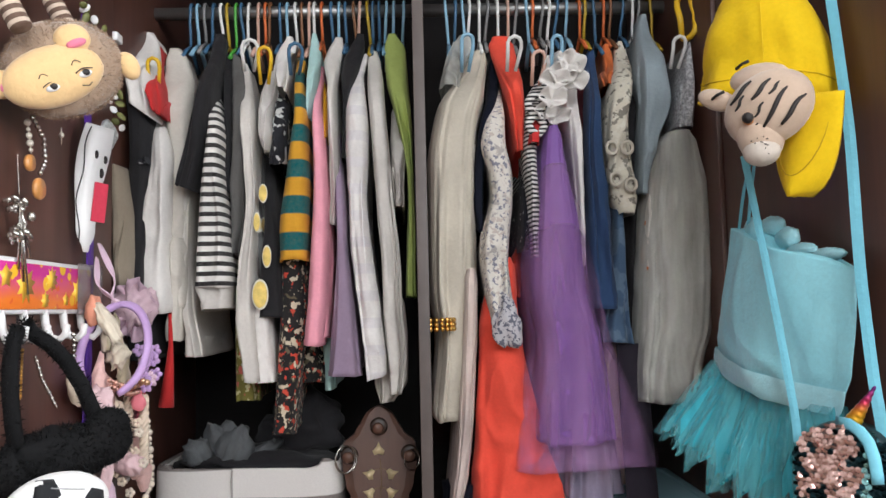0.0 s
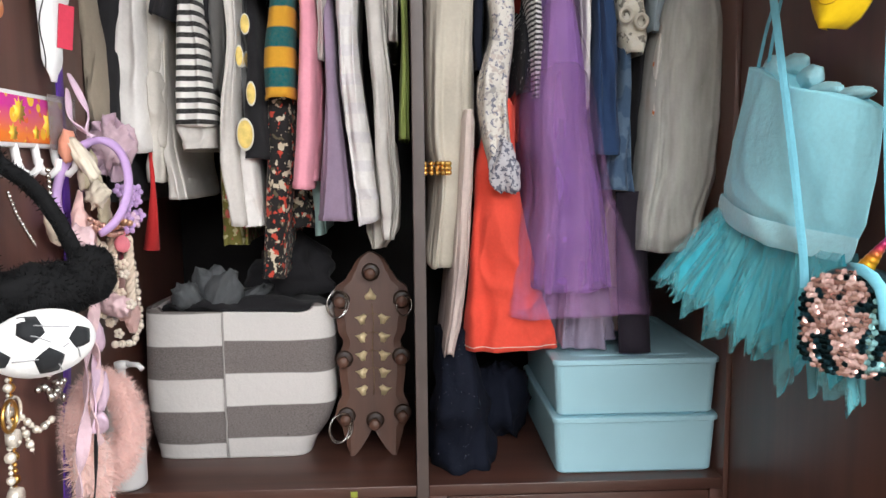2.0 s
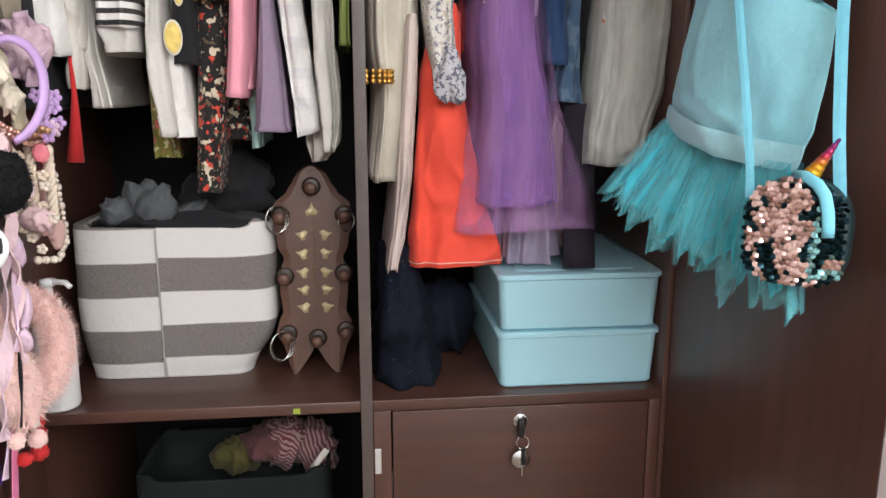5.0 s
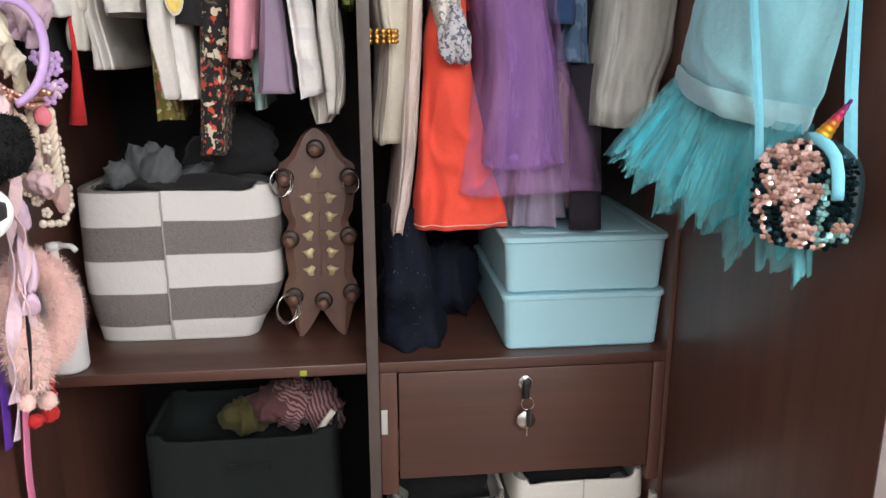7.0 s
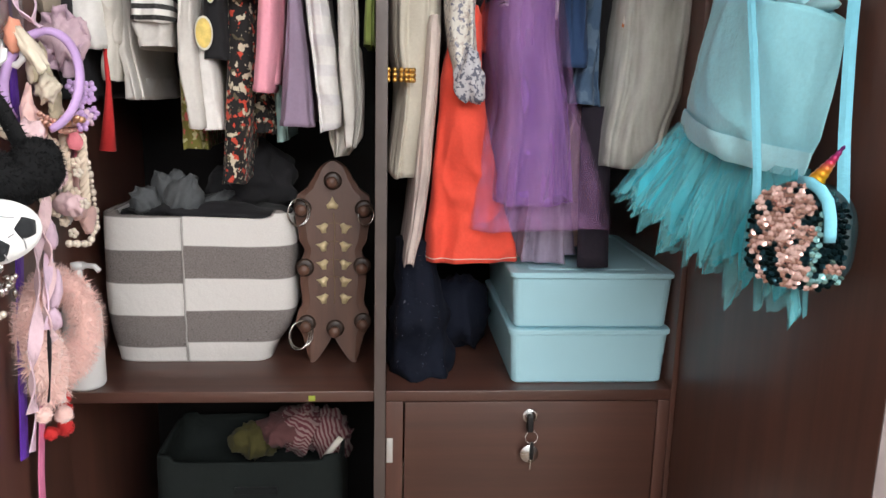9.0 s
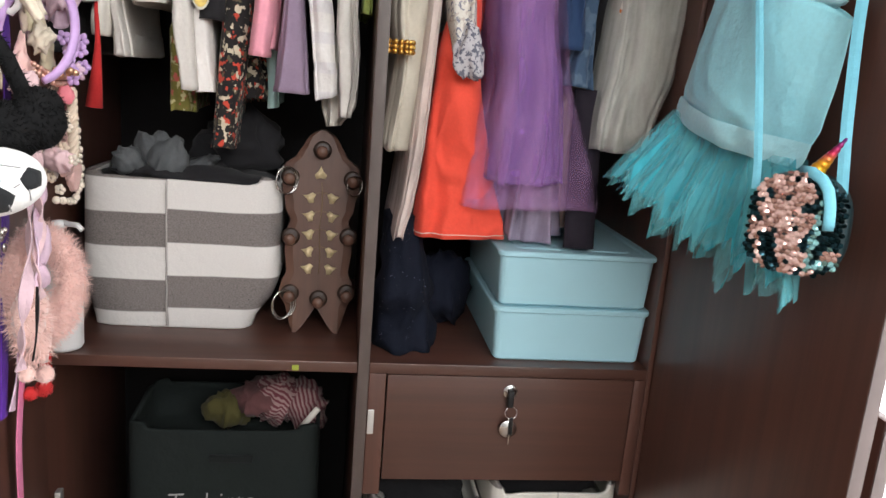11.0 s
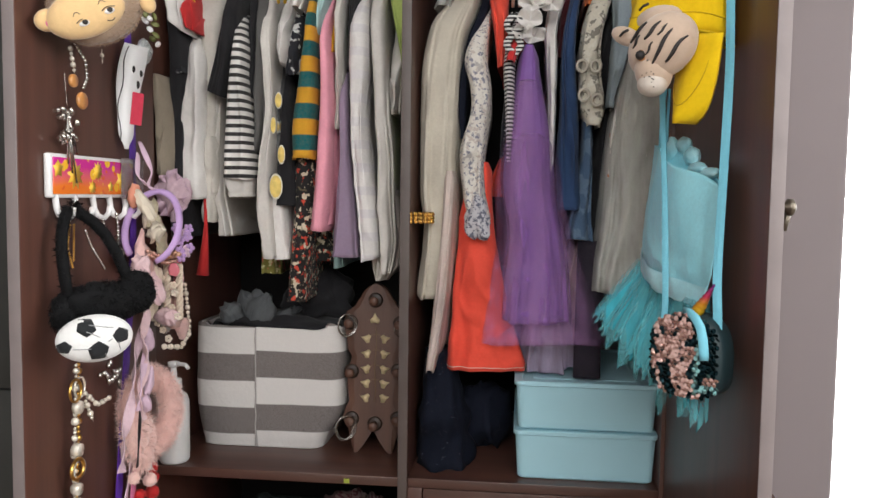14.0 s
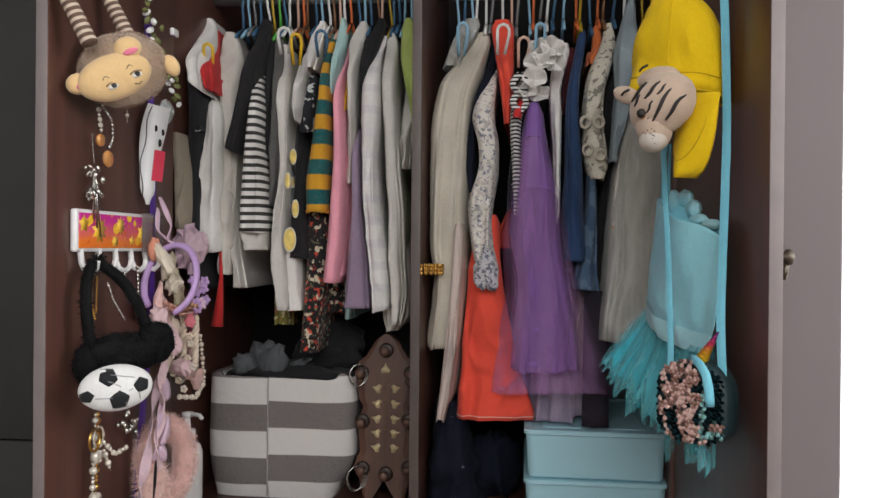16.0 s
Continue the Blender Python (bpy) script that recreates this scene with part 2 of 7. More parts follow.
tagged(finish("wall_east", boxed(2.6, 2.7, -3.5, 0.72, 0, 2.75, 0), WHITE_WALL, smooth=False), "white painted wall", "wall", kind="structure")

# ---- the wardrobe ----
XL, XR, DEPTH, TOP = -0.515, 0.51, 0.53, 2.12
SHELF = 0.738
wardrobe = thing("wardrobe", (0, 0.25, 0), "dark mahogany two-door wardrobe standing open and full of clothes", "wardrobe")
part("side_panel", boxed(XL - 0.018, XL, 0, DEPTH, 0, TOP), MAHOGANY, wardrobe)
part("side_panel", boxed(XR, XR + 0.018, 0, DEPTH, 0, TOP), MAHOGANY, wardrobe)
part("divider", boxed(0, 0.019, 0, DEPTH - 0.012, 0.09, TOP - 0.02), [MAHOGANY], wardrobe)
part("divider_edge", boxed(0, 0.019, -0.0025, -0.0002, 0.09, TOP - 0.02, 0.0008), EDGE_D, wardrobe, "grey edge banding")
part("top_panel", boxed(XL, XR, 0, DEPTH, TOP - 0.018, TOP), MAHOGANY, wardrobe)
part("bottom_panel", boxed(XL, XR, 0.004, DEPTH, 0.07, 0.09), MAHOGANY_FLAT, wardrobe)
part("plinth", boxed(XL, XR, 0.03, 0.05, 0.0, 0.07), MAHOGANY, wardrobe)
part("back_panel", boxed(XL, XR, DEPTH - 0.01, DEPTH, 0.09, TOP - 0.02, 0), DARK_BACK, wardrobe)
for a, b in ((XL, -0.0005), (0.0195, XR)):
    part("shelf", boxed(a, b, 0.001, DEPTH - 0.012, SHELF - 0.019, SHELF), MAHOGANY_FLAT, wardrobe)
    bm = bmesh.new()
    tube(bm, [(a, 0.25, 1.885), (b, 0.25, 1.885)], 0.0125, 16)
    part("rod", bm, ROD_STEEL, wardrobe, "dull steel hanging rod")

HINGE_L, ANG_L = (-0.497, -0.002), -89.0
HINGE_R, ANG_R = (0.517, -0.002), -87.5


def on_left(u, z, d=0.0):
    """A place on the left door's inner face: u from the hinge, z up, d off the face."""
    a = radians(ANG_L)
    return Vector((HINGE_L[0] + u * math.cos(a) - d * math.sin(a), HINGE_L[1] + u * math.sin(a) + d * math.cos(a), z))


def on_right(u, z, d=0.0):
    a = radians(ANG_R)
    return Vector((HINGE_R[0] + u * math.cos(a) + d * math.sin(a), HINGE_R[1] + u * math.sin(a) - d * math.cos(a), z))


def door(at, DOOR_W, mat):
    m = Matrix(((at(1, 0) - at(0, 0)).to_4d() * 1, (at(0, 0, 1) - at(0, 0)).to_4d() * 1, Vector((0, 0, 1, 0)), at(0, 0).to_4d())).transposed()
    for i in range(3):
        m[3][i] = 0
    d = part("door", boxed(0.003, DOOR_W, -0.018, 0, 0.075, TOP - 0.004, 0.001, m), mat, wardrobe, "open wardrobe door of dark mahogany laminate")
    part("edge_strip", boxed(DOOR_W + 0.0003, DOOR_W + 0.002, -0.0178, -0.0002, 0.075, TOP - 0.004, 0.0005, m), EDGE, d, "grey edge banding")
    return d


door_l = door(on_left, 0.436, MAHOGANY)
door_r = door(on_right, 0.498, MAHOGANY)

bm = bmesh.new()
lathe(bm, [(0.014, 0), (0.014, 0.004), (0.007, 0.006), (0.006, 0.016), (0.011, 0.02), (0.011, 0.026), (0.004, 0.03)], 18, Matrix.Translation(on_right(0.455, 1.292, -0.018)) @ pose(0, 0, 0, 0, 90, 0))
tube(bm, [on_right(0.455, 1.292 - 0.004, -0.04), on_right(0.455, 1.292 - 0.03, -0.034)], 0.0045, 8)
part("handle", bm, BRONZE, door_r, "small brass and steel handle")
# drawer below the right shelf
drawer_z0, drawer_z1 = 0.522, 0.7175
part("drawer_stile", boxed(0.0195, 0.049, 0.002, 0.02, drawer_z0 - 0.03, SHELF - 0.0195), MAHOGANY, wardrobe)
part("drawer_stile", boxed(0.489, XR, 0.002, 0.02, drawer_z0 - 0.03, SHELF - 0.0195), MAHOGANY, wardrobe)
drawer = part("drawer", boxed(0.0515, 0.487, 0.0005, 0.0185, drawer_z0, drawer_z1, 0.001), MAHOGANY_FLAT, wardrobe, "closed drawer with a lock and key")


part("hinge_plate", boxed(0.021, 0.032, -0.0005, 0.0018, 0.608, 0.653, 0.001), plain("zinc_plate", (0.6, 0.6, 0.58), 0.4, 0.6), wardrobe, "small pale metal catch plate")
lock = part("lock", lathe(bmesh.new(), [(0.0135, 0), (0.0135, 0.002), (0.011, 0.0035), (0.0095, 0.0025), (0.0095, 0.006), (0.0001, 0.006)], 24, Matrix.Translation((0.266, 0.0005, 0.692)) @ pose(0, 0, 0, 90, 0, 0)), CHROME, drawer, "round chrome lock")
KX, KZ = 0.264, 0.696
key = thing("key", (KX, -0.012, KZ - 0.02), "black-headed key in the drawer lock with a ring", "key")
BLACK_PL = plain("black_plastic", (0.012, 0.012, 0.013), 0.45)
part("key_head", boxed(KX - 0.005, KX + 0.005, -0.02, -0.006, KZ - 0.026, KZ + 0.004, 0.002), BLACK_PL, key)
bm = bmesh.new()
tube(bm, [(KX + 0.003 + 0.0105 * math.cos(t * math.pi / 10), -0.016 + 0.002 * math.sin(t * math.pi / 10), KZ - 0.036 + 0.0105 * math.sin(t * math.pi / 10)) for t in range(20)], 0.0009, 6, closed=True)
part("ring", bm, CHROME, key, "steel split ring")
part("tag", lathe(bmesh.new(), [(0.0001, 0), (0.0155, 0), (0.0165, 0.001), (0.0155, 0.002), (0.0001, 0.002)], 24, Matrix.Translation((KX + 0.001, -0.012, KZ - 0.068)) @ pose(0, 0, 0, 90, 0, 0)), CHROME, key, "round steel tag")
part("spare_head", boxed(KX + 0.0015, KX + 0.0075, -0.02, -0.0155, KZ - 0.076, KZ - 0.044, 0.0015), BLACK_PL, key)
part("spare_blade", boxed(KX + 0.0015, KX + 0.0035, -0.0185, -0.0165, KZ - 0.095, KZ - 0.076, 0.0004), CHROME, key)
part("shelf_sticker", boxed(-0.109, -0.098, -0.0015, 0.0008, 0.722, 0.731, 0.0003), plain("sticker_green", (0.35, 0.4, 0.05), 0.6), wardrobe, "tiny worn green sticker")

# low cabinet in front of the pier, and the dark cabinet beyond the left door
CX, CZ = 0.602, 0.871
low = thing("low_cabinet", (CX, -0.4, 0), "low dark cabinet panel with a grey edge beside the wardrobe", "cabinet")
part("side_panel", boxed(CX - 0.008, CX + 0.008, -0.469, -0.331, 0, CZ, 0.001), MAHOGANY, low)
part("edge_strip", boxed(CX - 0.008, CX + 0.008, -0.472, -0.4695, 0, CZ, 0.0005), EDGE, low, "grey edge banding")
TZ = 0.884
tall = thing("tall_cabinet", (-1.1, 0.3, 0), "dark grey tall cabinet beside the wardrobe", "cabinet")
part("carcass", boxed(-1.7, -0.56, 0.022, 0.6, 0, 2.2, 0.002), TALL_GREY, tall)
part("cabinet_door", boxed(-1.69, -0.565, 0.002, 0.0215, TZ + 0.002, 2.19, 0.002), TALL_GREY, tall)
part("cabinet_drawer", boxed(-1.69, -0.565, 0.002, 0.0215, 0.06, TZ - 0.002, 0.002), TALL_GREY, tall)

# ---- clothes ----
ROD = 1.885


def pleat(a, s, folds, seed):
    """Running folds round a garment, -1..1."""
    r = seed * 1.7
    return 0.55 * math.sin(folds * a + r + 0.6 * math.sin(2 * s + r)) + 0.3 * math.sin((folds * 2 + 1) * a + 2.1 * r + s) + 0.3 * noise.noise(Vector((2.2 * math.cos(a) + r, 2.2 * math.sin(a), s * 2.5)))


def ridge(n):
    """Turns smooth noise into sharp ridges, about -1..1."""
    r = 1 - 3.2 * abs(n)
    return r * abs(r) if r > 0 else r * 0.6


def crease(p, seed):
    """Slanting cloth creases, about -1..1."""
    n = noise.noise(Vector((p[0] * 15 + seed * 3.7, p[1] * 10, p[2] * 3.2 + p[1] * 3 + p[0] * 5)))
    n2 = noise.noise(Vector((p[0] * 34 + seed, p[1] * 24 + 9 + p[2] * 6, p[2] * 9)))
    n3 = noise.noise(Vector((p[0] * 60, p[1] * 50 + seed, p[2] * 42)))
    return 0.7 * ridge(n) + 0.35 * ridge(n2) + 0.16 * n3


def valleys(a, s, seed, n=3, width=0.19):
    """Sharp hanging folds that run down the front, 0..1."""
    out = 0.0
    for k in range(n):
        r = math.sin(seed * 12.9 + k * 78.2) * 43758.5
        r -= math.floor(r)
        at = 1.5 * math.pi + (k + 0.5 - n / 2) * 2.3 / n + (r - 0.5) * 0.7 + (r - 0.4) * 0.8 * s + 0.12 * math.sin(7 * s + 9 * r)
        lo, hi = 0.05 + 0.45 * (r * 7 % 1), 0.6 + 0.6 * (r * 5 % 1)
        out += math.exp(-((a - at) / width) ** 2) * smooth01((s - lo) * 5) * (1 - smooth01((s - hi) * 5)) * (0.5 + 0.7 * r)
    return out


def skin(top, bot, wt, wb, y0, y1, p, amp, folds, seed, sho, sway, hem, neck, skirt, wob=1.0, nv=58, nu=112):
    yc = (y0 + y1) / 2
    raised = 1.0 if top[1] > 1.6 else 0.0
    if raised:
        top = (top[0], top[1] + (top[1] - 1.29) * 0.1)
    else:
        neck = max(neck, (y1 - y0) * 0.36)
    rng = random.Random(seed * 13 + 1)
    k1, k2 = rng.uniform(-0.4, 0.4) * (0.15 if skirt else 1), rng.uniform(-0.1, 0.1)
    h = top[1] - bot[1]
    rings = []
    for j in range(nv):
        s = j / (nv - 1)
        lift = smooth01(s * h / 0.14)
        bend = 0.006 * noise.noise(Vector((seed * 2.3, s * h * 4.5, 0.0))) * lift
        cx = (top[0] + (bot[0] - top[0]) * s) + (top[0] - 0.015) * 0.11 * (1 - lift) * raised + sway * math.sin(math.pi * s) + bend
        w = wt + (wb - wt) * s ** p
        w *= 1 + 0.16 * wob * noise.noise(Vector((seed * 5.1, s * h * 6, 7.0))) * lift
        k = math.sin(min(1.0, (s * h + 0.004) / sho) * math.pi / 2)
        ln = neck + ((y1 - y0) / 2 - neck) * k
        ring = []
        for i in range(nu):
            a = 2 * math.pi * i / nu + 0.36 * math.sin(4 * math.pi * i / nu)
            c, q = math.cos(a), math.sin(a)
            dx = w / 2 * math.copysign(abs(c) ** 0.6, c) * (0.3 + 0.7 * smooth01((s * h + 0.002) / 0.045))
            dy = ln * math.copysign(abs(q) ** 0.8, q)
            x, y, z = cx + dx, yc + dy, top[1] - s * h
            cr = crease((x, y, z), seed)
            f = pleat(a, s, folds, seed) * (0.15 + s) + 0.45 * cr * (0.3 + 0.7 * s) if skirt else cr * (0.55 + 0.45 * s) + 0.35 * pleat(a, s, folds, seed) * s
            x += amp * f * (0.35 + 0.8 * abs(c)) * (1 if c >= 0 else -1)
            y += amp * f * 1.5 * q
            if not skirt:
                fold = valleys(a, s, seed)
                y += 2.1 * amp * fold
                x -= 0.3 * amp * fold
            z += (hem * (noise.noise(Vector((c * 1.4, q * 1.6, seed))) + 0.5 * math.sin(3 * a + seed)) + k1 * dx + k2 * dy) * s * s
            ring.append((x, y, z))
        rings.append(ring)
    last = rings[-1]
    bx = sum(v[0] for v in last) / nu
    for f, up in ((0.96, 0.0005), (0.92, 0.012), (0.6, 0.03)):
        rings.append([(bx + (x - bx) * f, yc + (y - yc) * f, z + up) for x, y, z in last])
    return rings


def garment(name, label, cat, top, bot, wt, wb, y0, y1, mat, p=1.0, amp=0.0075, folds=4, seed=0, sho=0.1, sway=0.0, hem=0.008, neck=0.025, skirt=False, wob=1.0):
    """A garment on its hanger, edge on: top and bot are (x, z) of its front edge's middle, wt and wb its widths there, y0 and y1 its front and back."""
    yc = (y0 + y1) / 2
    o = Vector((top[0], yc, top[1]))
    holder = new(name)
    holder.location = o
    tagged(holder, label, cat, "clothes on the rods")
    bm = bmesh.new()
    rings = skin(top, bot, wt, wb, y0, y1, p, amp, folds, seed, sho, sway, hem, neck, skirt, wob)
    loft(bm, rings, True, True)
    for v in bm.verts:
        v.co -= o
    body = finish("skirt" if skirt else "body", bm, mat)
    body.parent = holder
    if top[1] > 1.6 and not skirt:
        bm = bmesh.new()
        zt = top[1] + (top[1] - 1.29) * 0.1
        cxt = top[0] + (top[0] - 0.015) * 0.11
        tube(bm, [Vector((cxt + (0.3 * wt + 0.006) * math.cos(q), yc + 0.04 * math.sin(q), zt - 0.012 + 0.012 * math.sin(q) + 0.004 * math.sin(3 * q + seed))) - o for q in [2 * math.pi * k / 26 for k in range(26)]], lambda v: 0.0065 + 0.002 * math.sin(9 * v + seed), 8, closed=True)
        cl = finish("collar", bm, mat)
        cl.parent = holder
    return holder


def hung(name, label, cat, rows, front, mat, seed, amp=0.0055, folds=3, tilt=0.0, cuff=0.0, neck=True, skirt=False, onto=None, back=0.42, stitch=None):
    """A garment on its hanger, seen edge on. rows: (z, left, right) of its outline from the top down; front: how far forward it hangs;
    tilt: how much lower its hem is on one side; cuff: height of the doubled hem; neck: whether it slopes down from the hanger."""
    n = 64
    top, low = rows[0][0], rows[-1][0]
    o = Vector(((rows[0][1] + rows[0][2]) / 2, 0.25, top))

    def outline(z, k):
        for i in range(len(rows) - 1):
            if z >= rows[i + 1][0] - 1e-6:
                t = max(0.0, (rows[i][0] - z) / (rows[i][0] - rows[i + 1][0]))
                p = [rows[max(0, min(len(rows) - 1, i + q))][k] for q in (-1, 0, 1, 2)]
                c = 0.5 * (2 * p[1] + (p[2] - p[0]) * t + (2 * p[0] - 5 * p[1] + 4 * p[2] - p[3]) * t * t + (3 * p[1] - p[0] - 3 * p[2] + p[3]) * t ** 3)
                return c
        return rows[-1][k]
    rng = random.Random(seed * 31 + 7)
    # long hanging folds: where round the garment, lean, start, end, width, depth
    lines = [((1.15 + 0.7 * (k + rng.uniform(0.0, 1.0)) / folds) * math.pi, rng.uniform(-0.5, 0.5), rng.uniform(-0.1, 0.6), rng.uniform(0.5, 1.5), rng.uniform(0.09, 0.26), rng.uniform(0.3, 1.2)) for k in range(folds)]
    rings = []
    m = 120 if not skirt else 140
    for j in range(n):
        s = (j / (n - 1)) ** 1.15
        z = top + (low - top) * s
        a0, a1 = outline(z, 1), outline(z, 2)
        cx, w = (a0 + a1) / 2, max(0.004, a1 - a0) * (0.62 + 0.38 * smooth01((top - z + 0.002) / 0.022))
        slope = smooth01((top - z) / 0.16) if neck else 1.0
        yf = 0.2 + (front - 0.2) * slope
        yb = 0.3 + (back - 0.3) * slope
        ring = []
        for i in range(m):
            a = 2 * math.pi * i / m + 0.3 * math.sin(4 * math.pi * i / m)
            c, q = math.cos(a), math.sin(a)
            thin = 1 - (0.0 if skirt else 0.55) * smooth01((q + 0.85) / 0.9)
            dx = w / 2 * math.copysign(abs(c) ** 0.5, c) * thin
            y = (yf + yb) / 2 + (yb - yf) / 2 * math.copysign(abs(q) ** 0.58, q)
            x = cx + dx
            soft = noise.noise(Vector((x * 16 + seed * 3.1, y * 9, z * 3.4 + x * 4)))
            slant = ridge(noise.noise(Vector((x * 12 + z * 6 + seed, y * 9, z * 11 - x * 14 + seed))))
            small = noise.noise(Vector((x * 38 + seed, y * 30, z * 24)))
            f = 0.9 * soft + 0.6 * slant + 0.25 * small
            for at, lean, lo, hi, wd, g in lines:
                d = (a - at - lean * (s - 0.5) - 0.1 * math.sin(9 * s + seed + at)) / wd
                f -= (1.3 * math.exp(-d * d) - 0.7 * math.exp(-(d - 1.7) ** 2)) * smooth01((s - lo) * 3.5) * (1 - smooth01((s - hi) * 3.5)) * g
            grow = 0.35 + 0.65 * s
            if skirt:
                k = a * 13 + seed + 2.2 * noise.noise(Vector((c * 2, q * 2, z * 1.5 + seed)))
                f += 0.22 * math.sin(k) + 0.16 * math.sin(2.3 * k + 4 * s)
            x += amp * 0.32 * f * grow * c
            y -= amp * 1.7 * f * grow * (-q if q < 0 else -0.4)
            dz = -tilt * (x - cx) * s ** 3 + (0.004 + 0.008 * skirt) * noise.noise(Vector((c * 1.5, q * 1.5, seed))) * s ** 3
            ring.append((x, y, z + dz))
        rings.append(ring)
    last = rings[-1]
    bx, by = sum(v[0] for v in last) / m, sum(v[1] for v in last) / m
    for f, up in ((0.97, 0.0006), (0.93, 0.01), (0.7, 0.035)):
        rings.append([(bx + (x - bx) * f, by + (y - by) * f, z + up) for x, y, z in last])
    bm = bmesh.new()
    loft(bm, [[Vector(p) - o for p in r] for r in rings], True, True)
    if onto is not None:
        layer = finish(name, bm, mat)
        layer.parent = onto
        layer.location = o - onto.location
        return tagged(layer, label)
    holder = new(name)
    holder.location = o
    tagged(holder, label, cat, "clothes on the rods")
    finish("skirt" if skirt else "body", bm, mat).parent = holder
    if cuff:
        k = next(i for i, r in enumerate(rings[:n]) if sum(p[2] for p in r) / m < low + cuff)
        bm = bmesh.new()
        out = []
        for r in rings[k:n]:
            mx, my = sum(p[0] for p in r) / m, sum(p[1] for p in r) / m
            out.append([Vector((p[0] + 0.0012 * (1 if p[0] > mx else -1), p[1] + 0.0016 * (1 if p[1] > my else -1), p[2] - 0.001)) - o for p in r])
        inner = [[Vector((p.x * 0.985, p.y * 0.985, p.z)) for p in r] for r in (out[-1], out[0])]
        loft(bm, out + inner, True, False)
        finish("cuff", bm, mat).parent = holder
    if stitch:
        bm = bmesh.new()
        mid = sum((Vector(p) for p in rings[n - 2]), Vector()) / m
        tube(bm, [Vector(p) + (Vector(p) - mid) * 0.012 - o for p in rings[n - 2]], 0.0008, 5, closed=True)
        finish("hem_stitch", bm, stitch).parent = holder
    return holder



def dotted(name, base, col, rim, scale, size):
    """Cloth with large printed discs."""
    m, nt, b = nodes_of(name)
    v = add(nt, "ShaderNodeTexVoronoi", Scale=scale)
    nt.links.new(stretched(nt, 0.3, 1, 1), v.inputs["Vector"])
    d = v.outputs["Distance"]
    c = mixc(nt, ramp(nt, d, size, size + 0.02), rim, base)
    c = mixc(nt, ramp(nt, d, size * 0.8, size * 0.8 + 0.04), col, c)
    c = mixc(nt, mathn(nt, 'MULTIPLY', noise_tex(nt, 60), 0.2), c, (0.1, 0.1, 0.1))
    nt.links.new(c, b.inputs["Base Color"])
    b.inputs["Roughness"].default_value = 0.85
    weave(nt, b)
    return m


WHITE_C = fabric("white_cotton", (0.76, 0.725, 0.69))
CHECK_W = fabric("white_checked_cotton", (0.72, 0.69, 0.665), (0.66, 0.63, 0.635), 0.047, 0.62)
GREY_C = fabric("light_grey_cotton", (0.62, 0.585, 0.54))
BEIGE_C = fabric("beige_cotton", (0.6, 0.56, 0.5))
TAN_C = fabric("tan_cotton", (0.3, 0.25, 0.19))
# olive of the tee in the bin, with the bin's shade in its colour
OLIVE_C = fabric("shaded_olive_cotton", (0.07, 0.06, 0.018))
BLACK_C = fabric("black_cotton", (0.018, 0.017, 0.019))
CHAR_C = fabric("charcoal_cotton", (0.12, 0.115, 0.11))
STRIPE_BW = fabric("black_white_stripes", (0.75, 0.72, 0.68), (0.014, 0.013, 0.013), 0.0172, 0.54)
STRIPE_FINE = fabric("fine_black_white_stripes", (0.7, 0.68, 0.65), (0.02, 0.018, 0.02), 0.008, 0.5)
STRIPE_GY = fabric("green_yellow_stripes", (0.62, 0.31, 0.025), (0.0, 0.1, 0.11), 0.063, 0.5)
PINK_C = fabric("pink_cotton", (0.85, 0.36, 0.44))
LILAC_C = fabric("lilac_grey_cotton", (0.29, 0.215, 0.3))
GREEN_C = fabric("lime_cotton", (0.43, 0.52, 0.15))
AQUA_C = fabric("aqua_cotton", (0.42, 0.62, 0.6))
YELLOW_C = fabric("yellow_cotton", (0.8, 0.42, 0.02))
RED_C = fabric("red_cotton", (0.55, 0.03, 0.03))
ORANGE_C = fabric("orange_cotton", (0.6, 0.15, 0.04))
LEMON_G = dotted("lemon_print_grey", (0.13, 0.13, 0.13), (0.75, 0.55, 0.2), (0.7, 0.68, 0.6), 17, 0.3)
BW_PRINT = fabric("black_white_print", (0.02, 0.02, 0.025), spots=[(0.7, 0.7, 0.68)], spot_scale=42, spot_cut=0.56)
FLORAL_DK = fabric("dark_floral", (0.02, 0.018, 0.018), spots=[(0.12, 0.1, 0.06), (0.58, 0.07, 0.04), (0.62, 0.54, 0.4)], spot_scale=62, spot_cut=0.585)
FLORAL_OL = fabric("olive_floral", (0.22, 0.2, 0.05), spots=[(0.55, 0.12, 0.1), (0.6, 0.55, 0.3)], spot_scale=60, spot_cut=0.58)
CREAM_T = fabric("cream_tulle", (0.56, 0.51, 0.42))
PINK_S = fabric("pale_pink_tulle_sheer", (0.85, 0.7, 0.64), sheer=0.5)
CORAL = fabric("coral_cotton", (0.8, 0.085, 0.05))
PURPLE = fabric("purple_satin", (0.21, 0.1, 0.34), rough=0.55)
PURPLE_T = fabric("purple_tulle", (0.3, 0.14, 0.45), sheer=0.56)
PURPLE_S = fabric("purple_tulle_sheer", (0.46, 0.24, 0.5), sheer=0.76)
LAV_S = fabric("lavender_tulle_sheer", (0.45, 0.37, 0.5), sheer=0.45)
NAVY = fabric("navy_cotton", (0.028, 0.06, 0.14))
NAVY_D = fabric("dark_navy_velvet", (0.004, 0.006, 0.015), sheen=0.0)
DENIM = fabric("denim", (0.07, 0.12, 0.2), spots=[(0.12, 0.18, 0.26)], spot_scale=30, spot_cut=0.5)
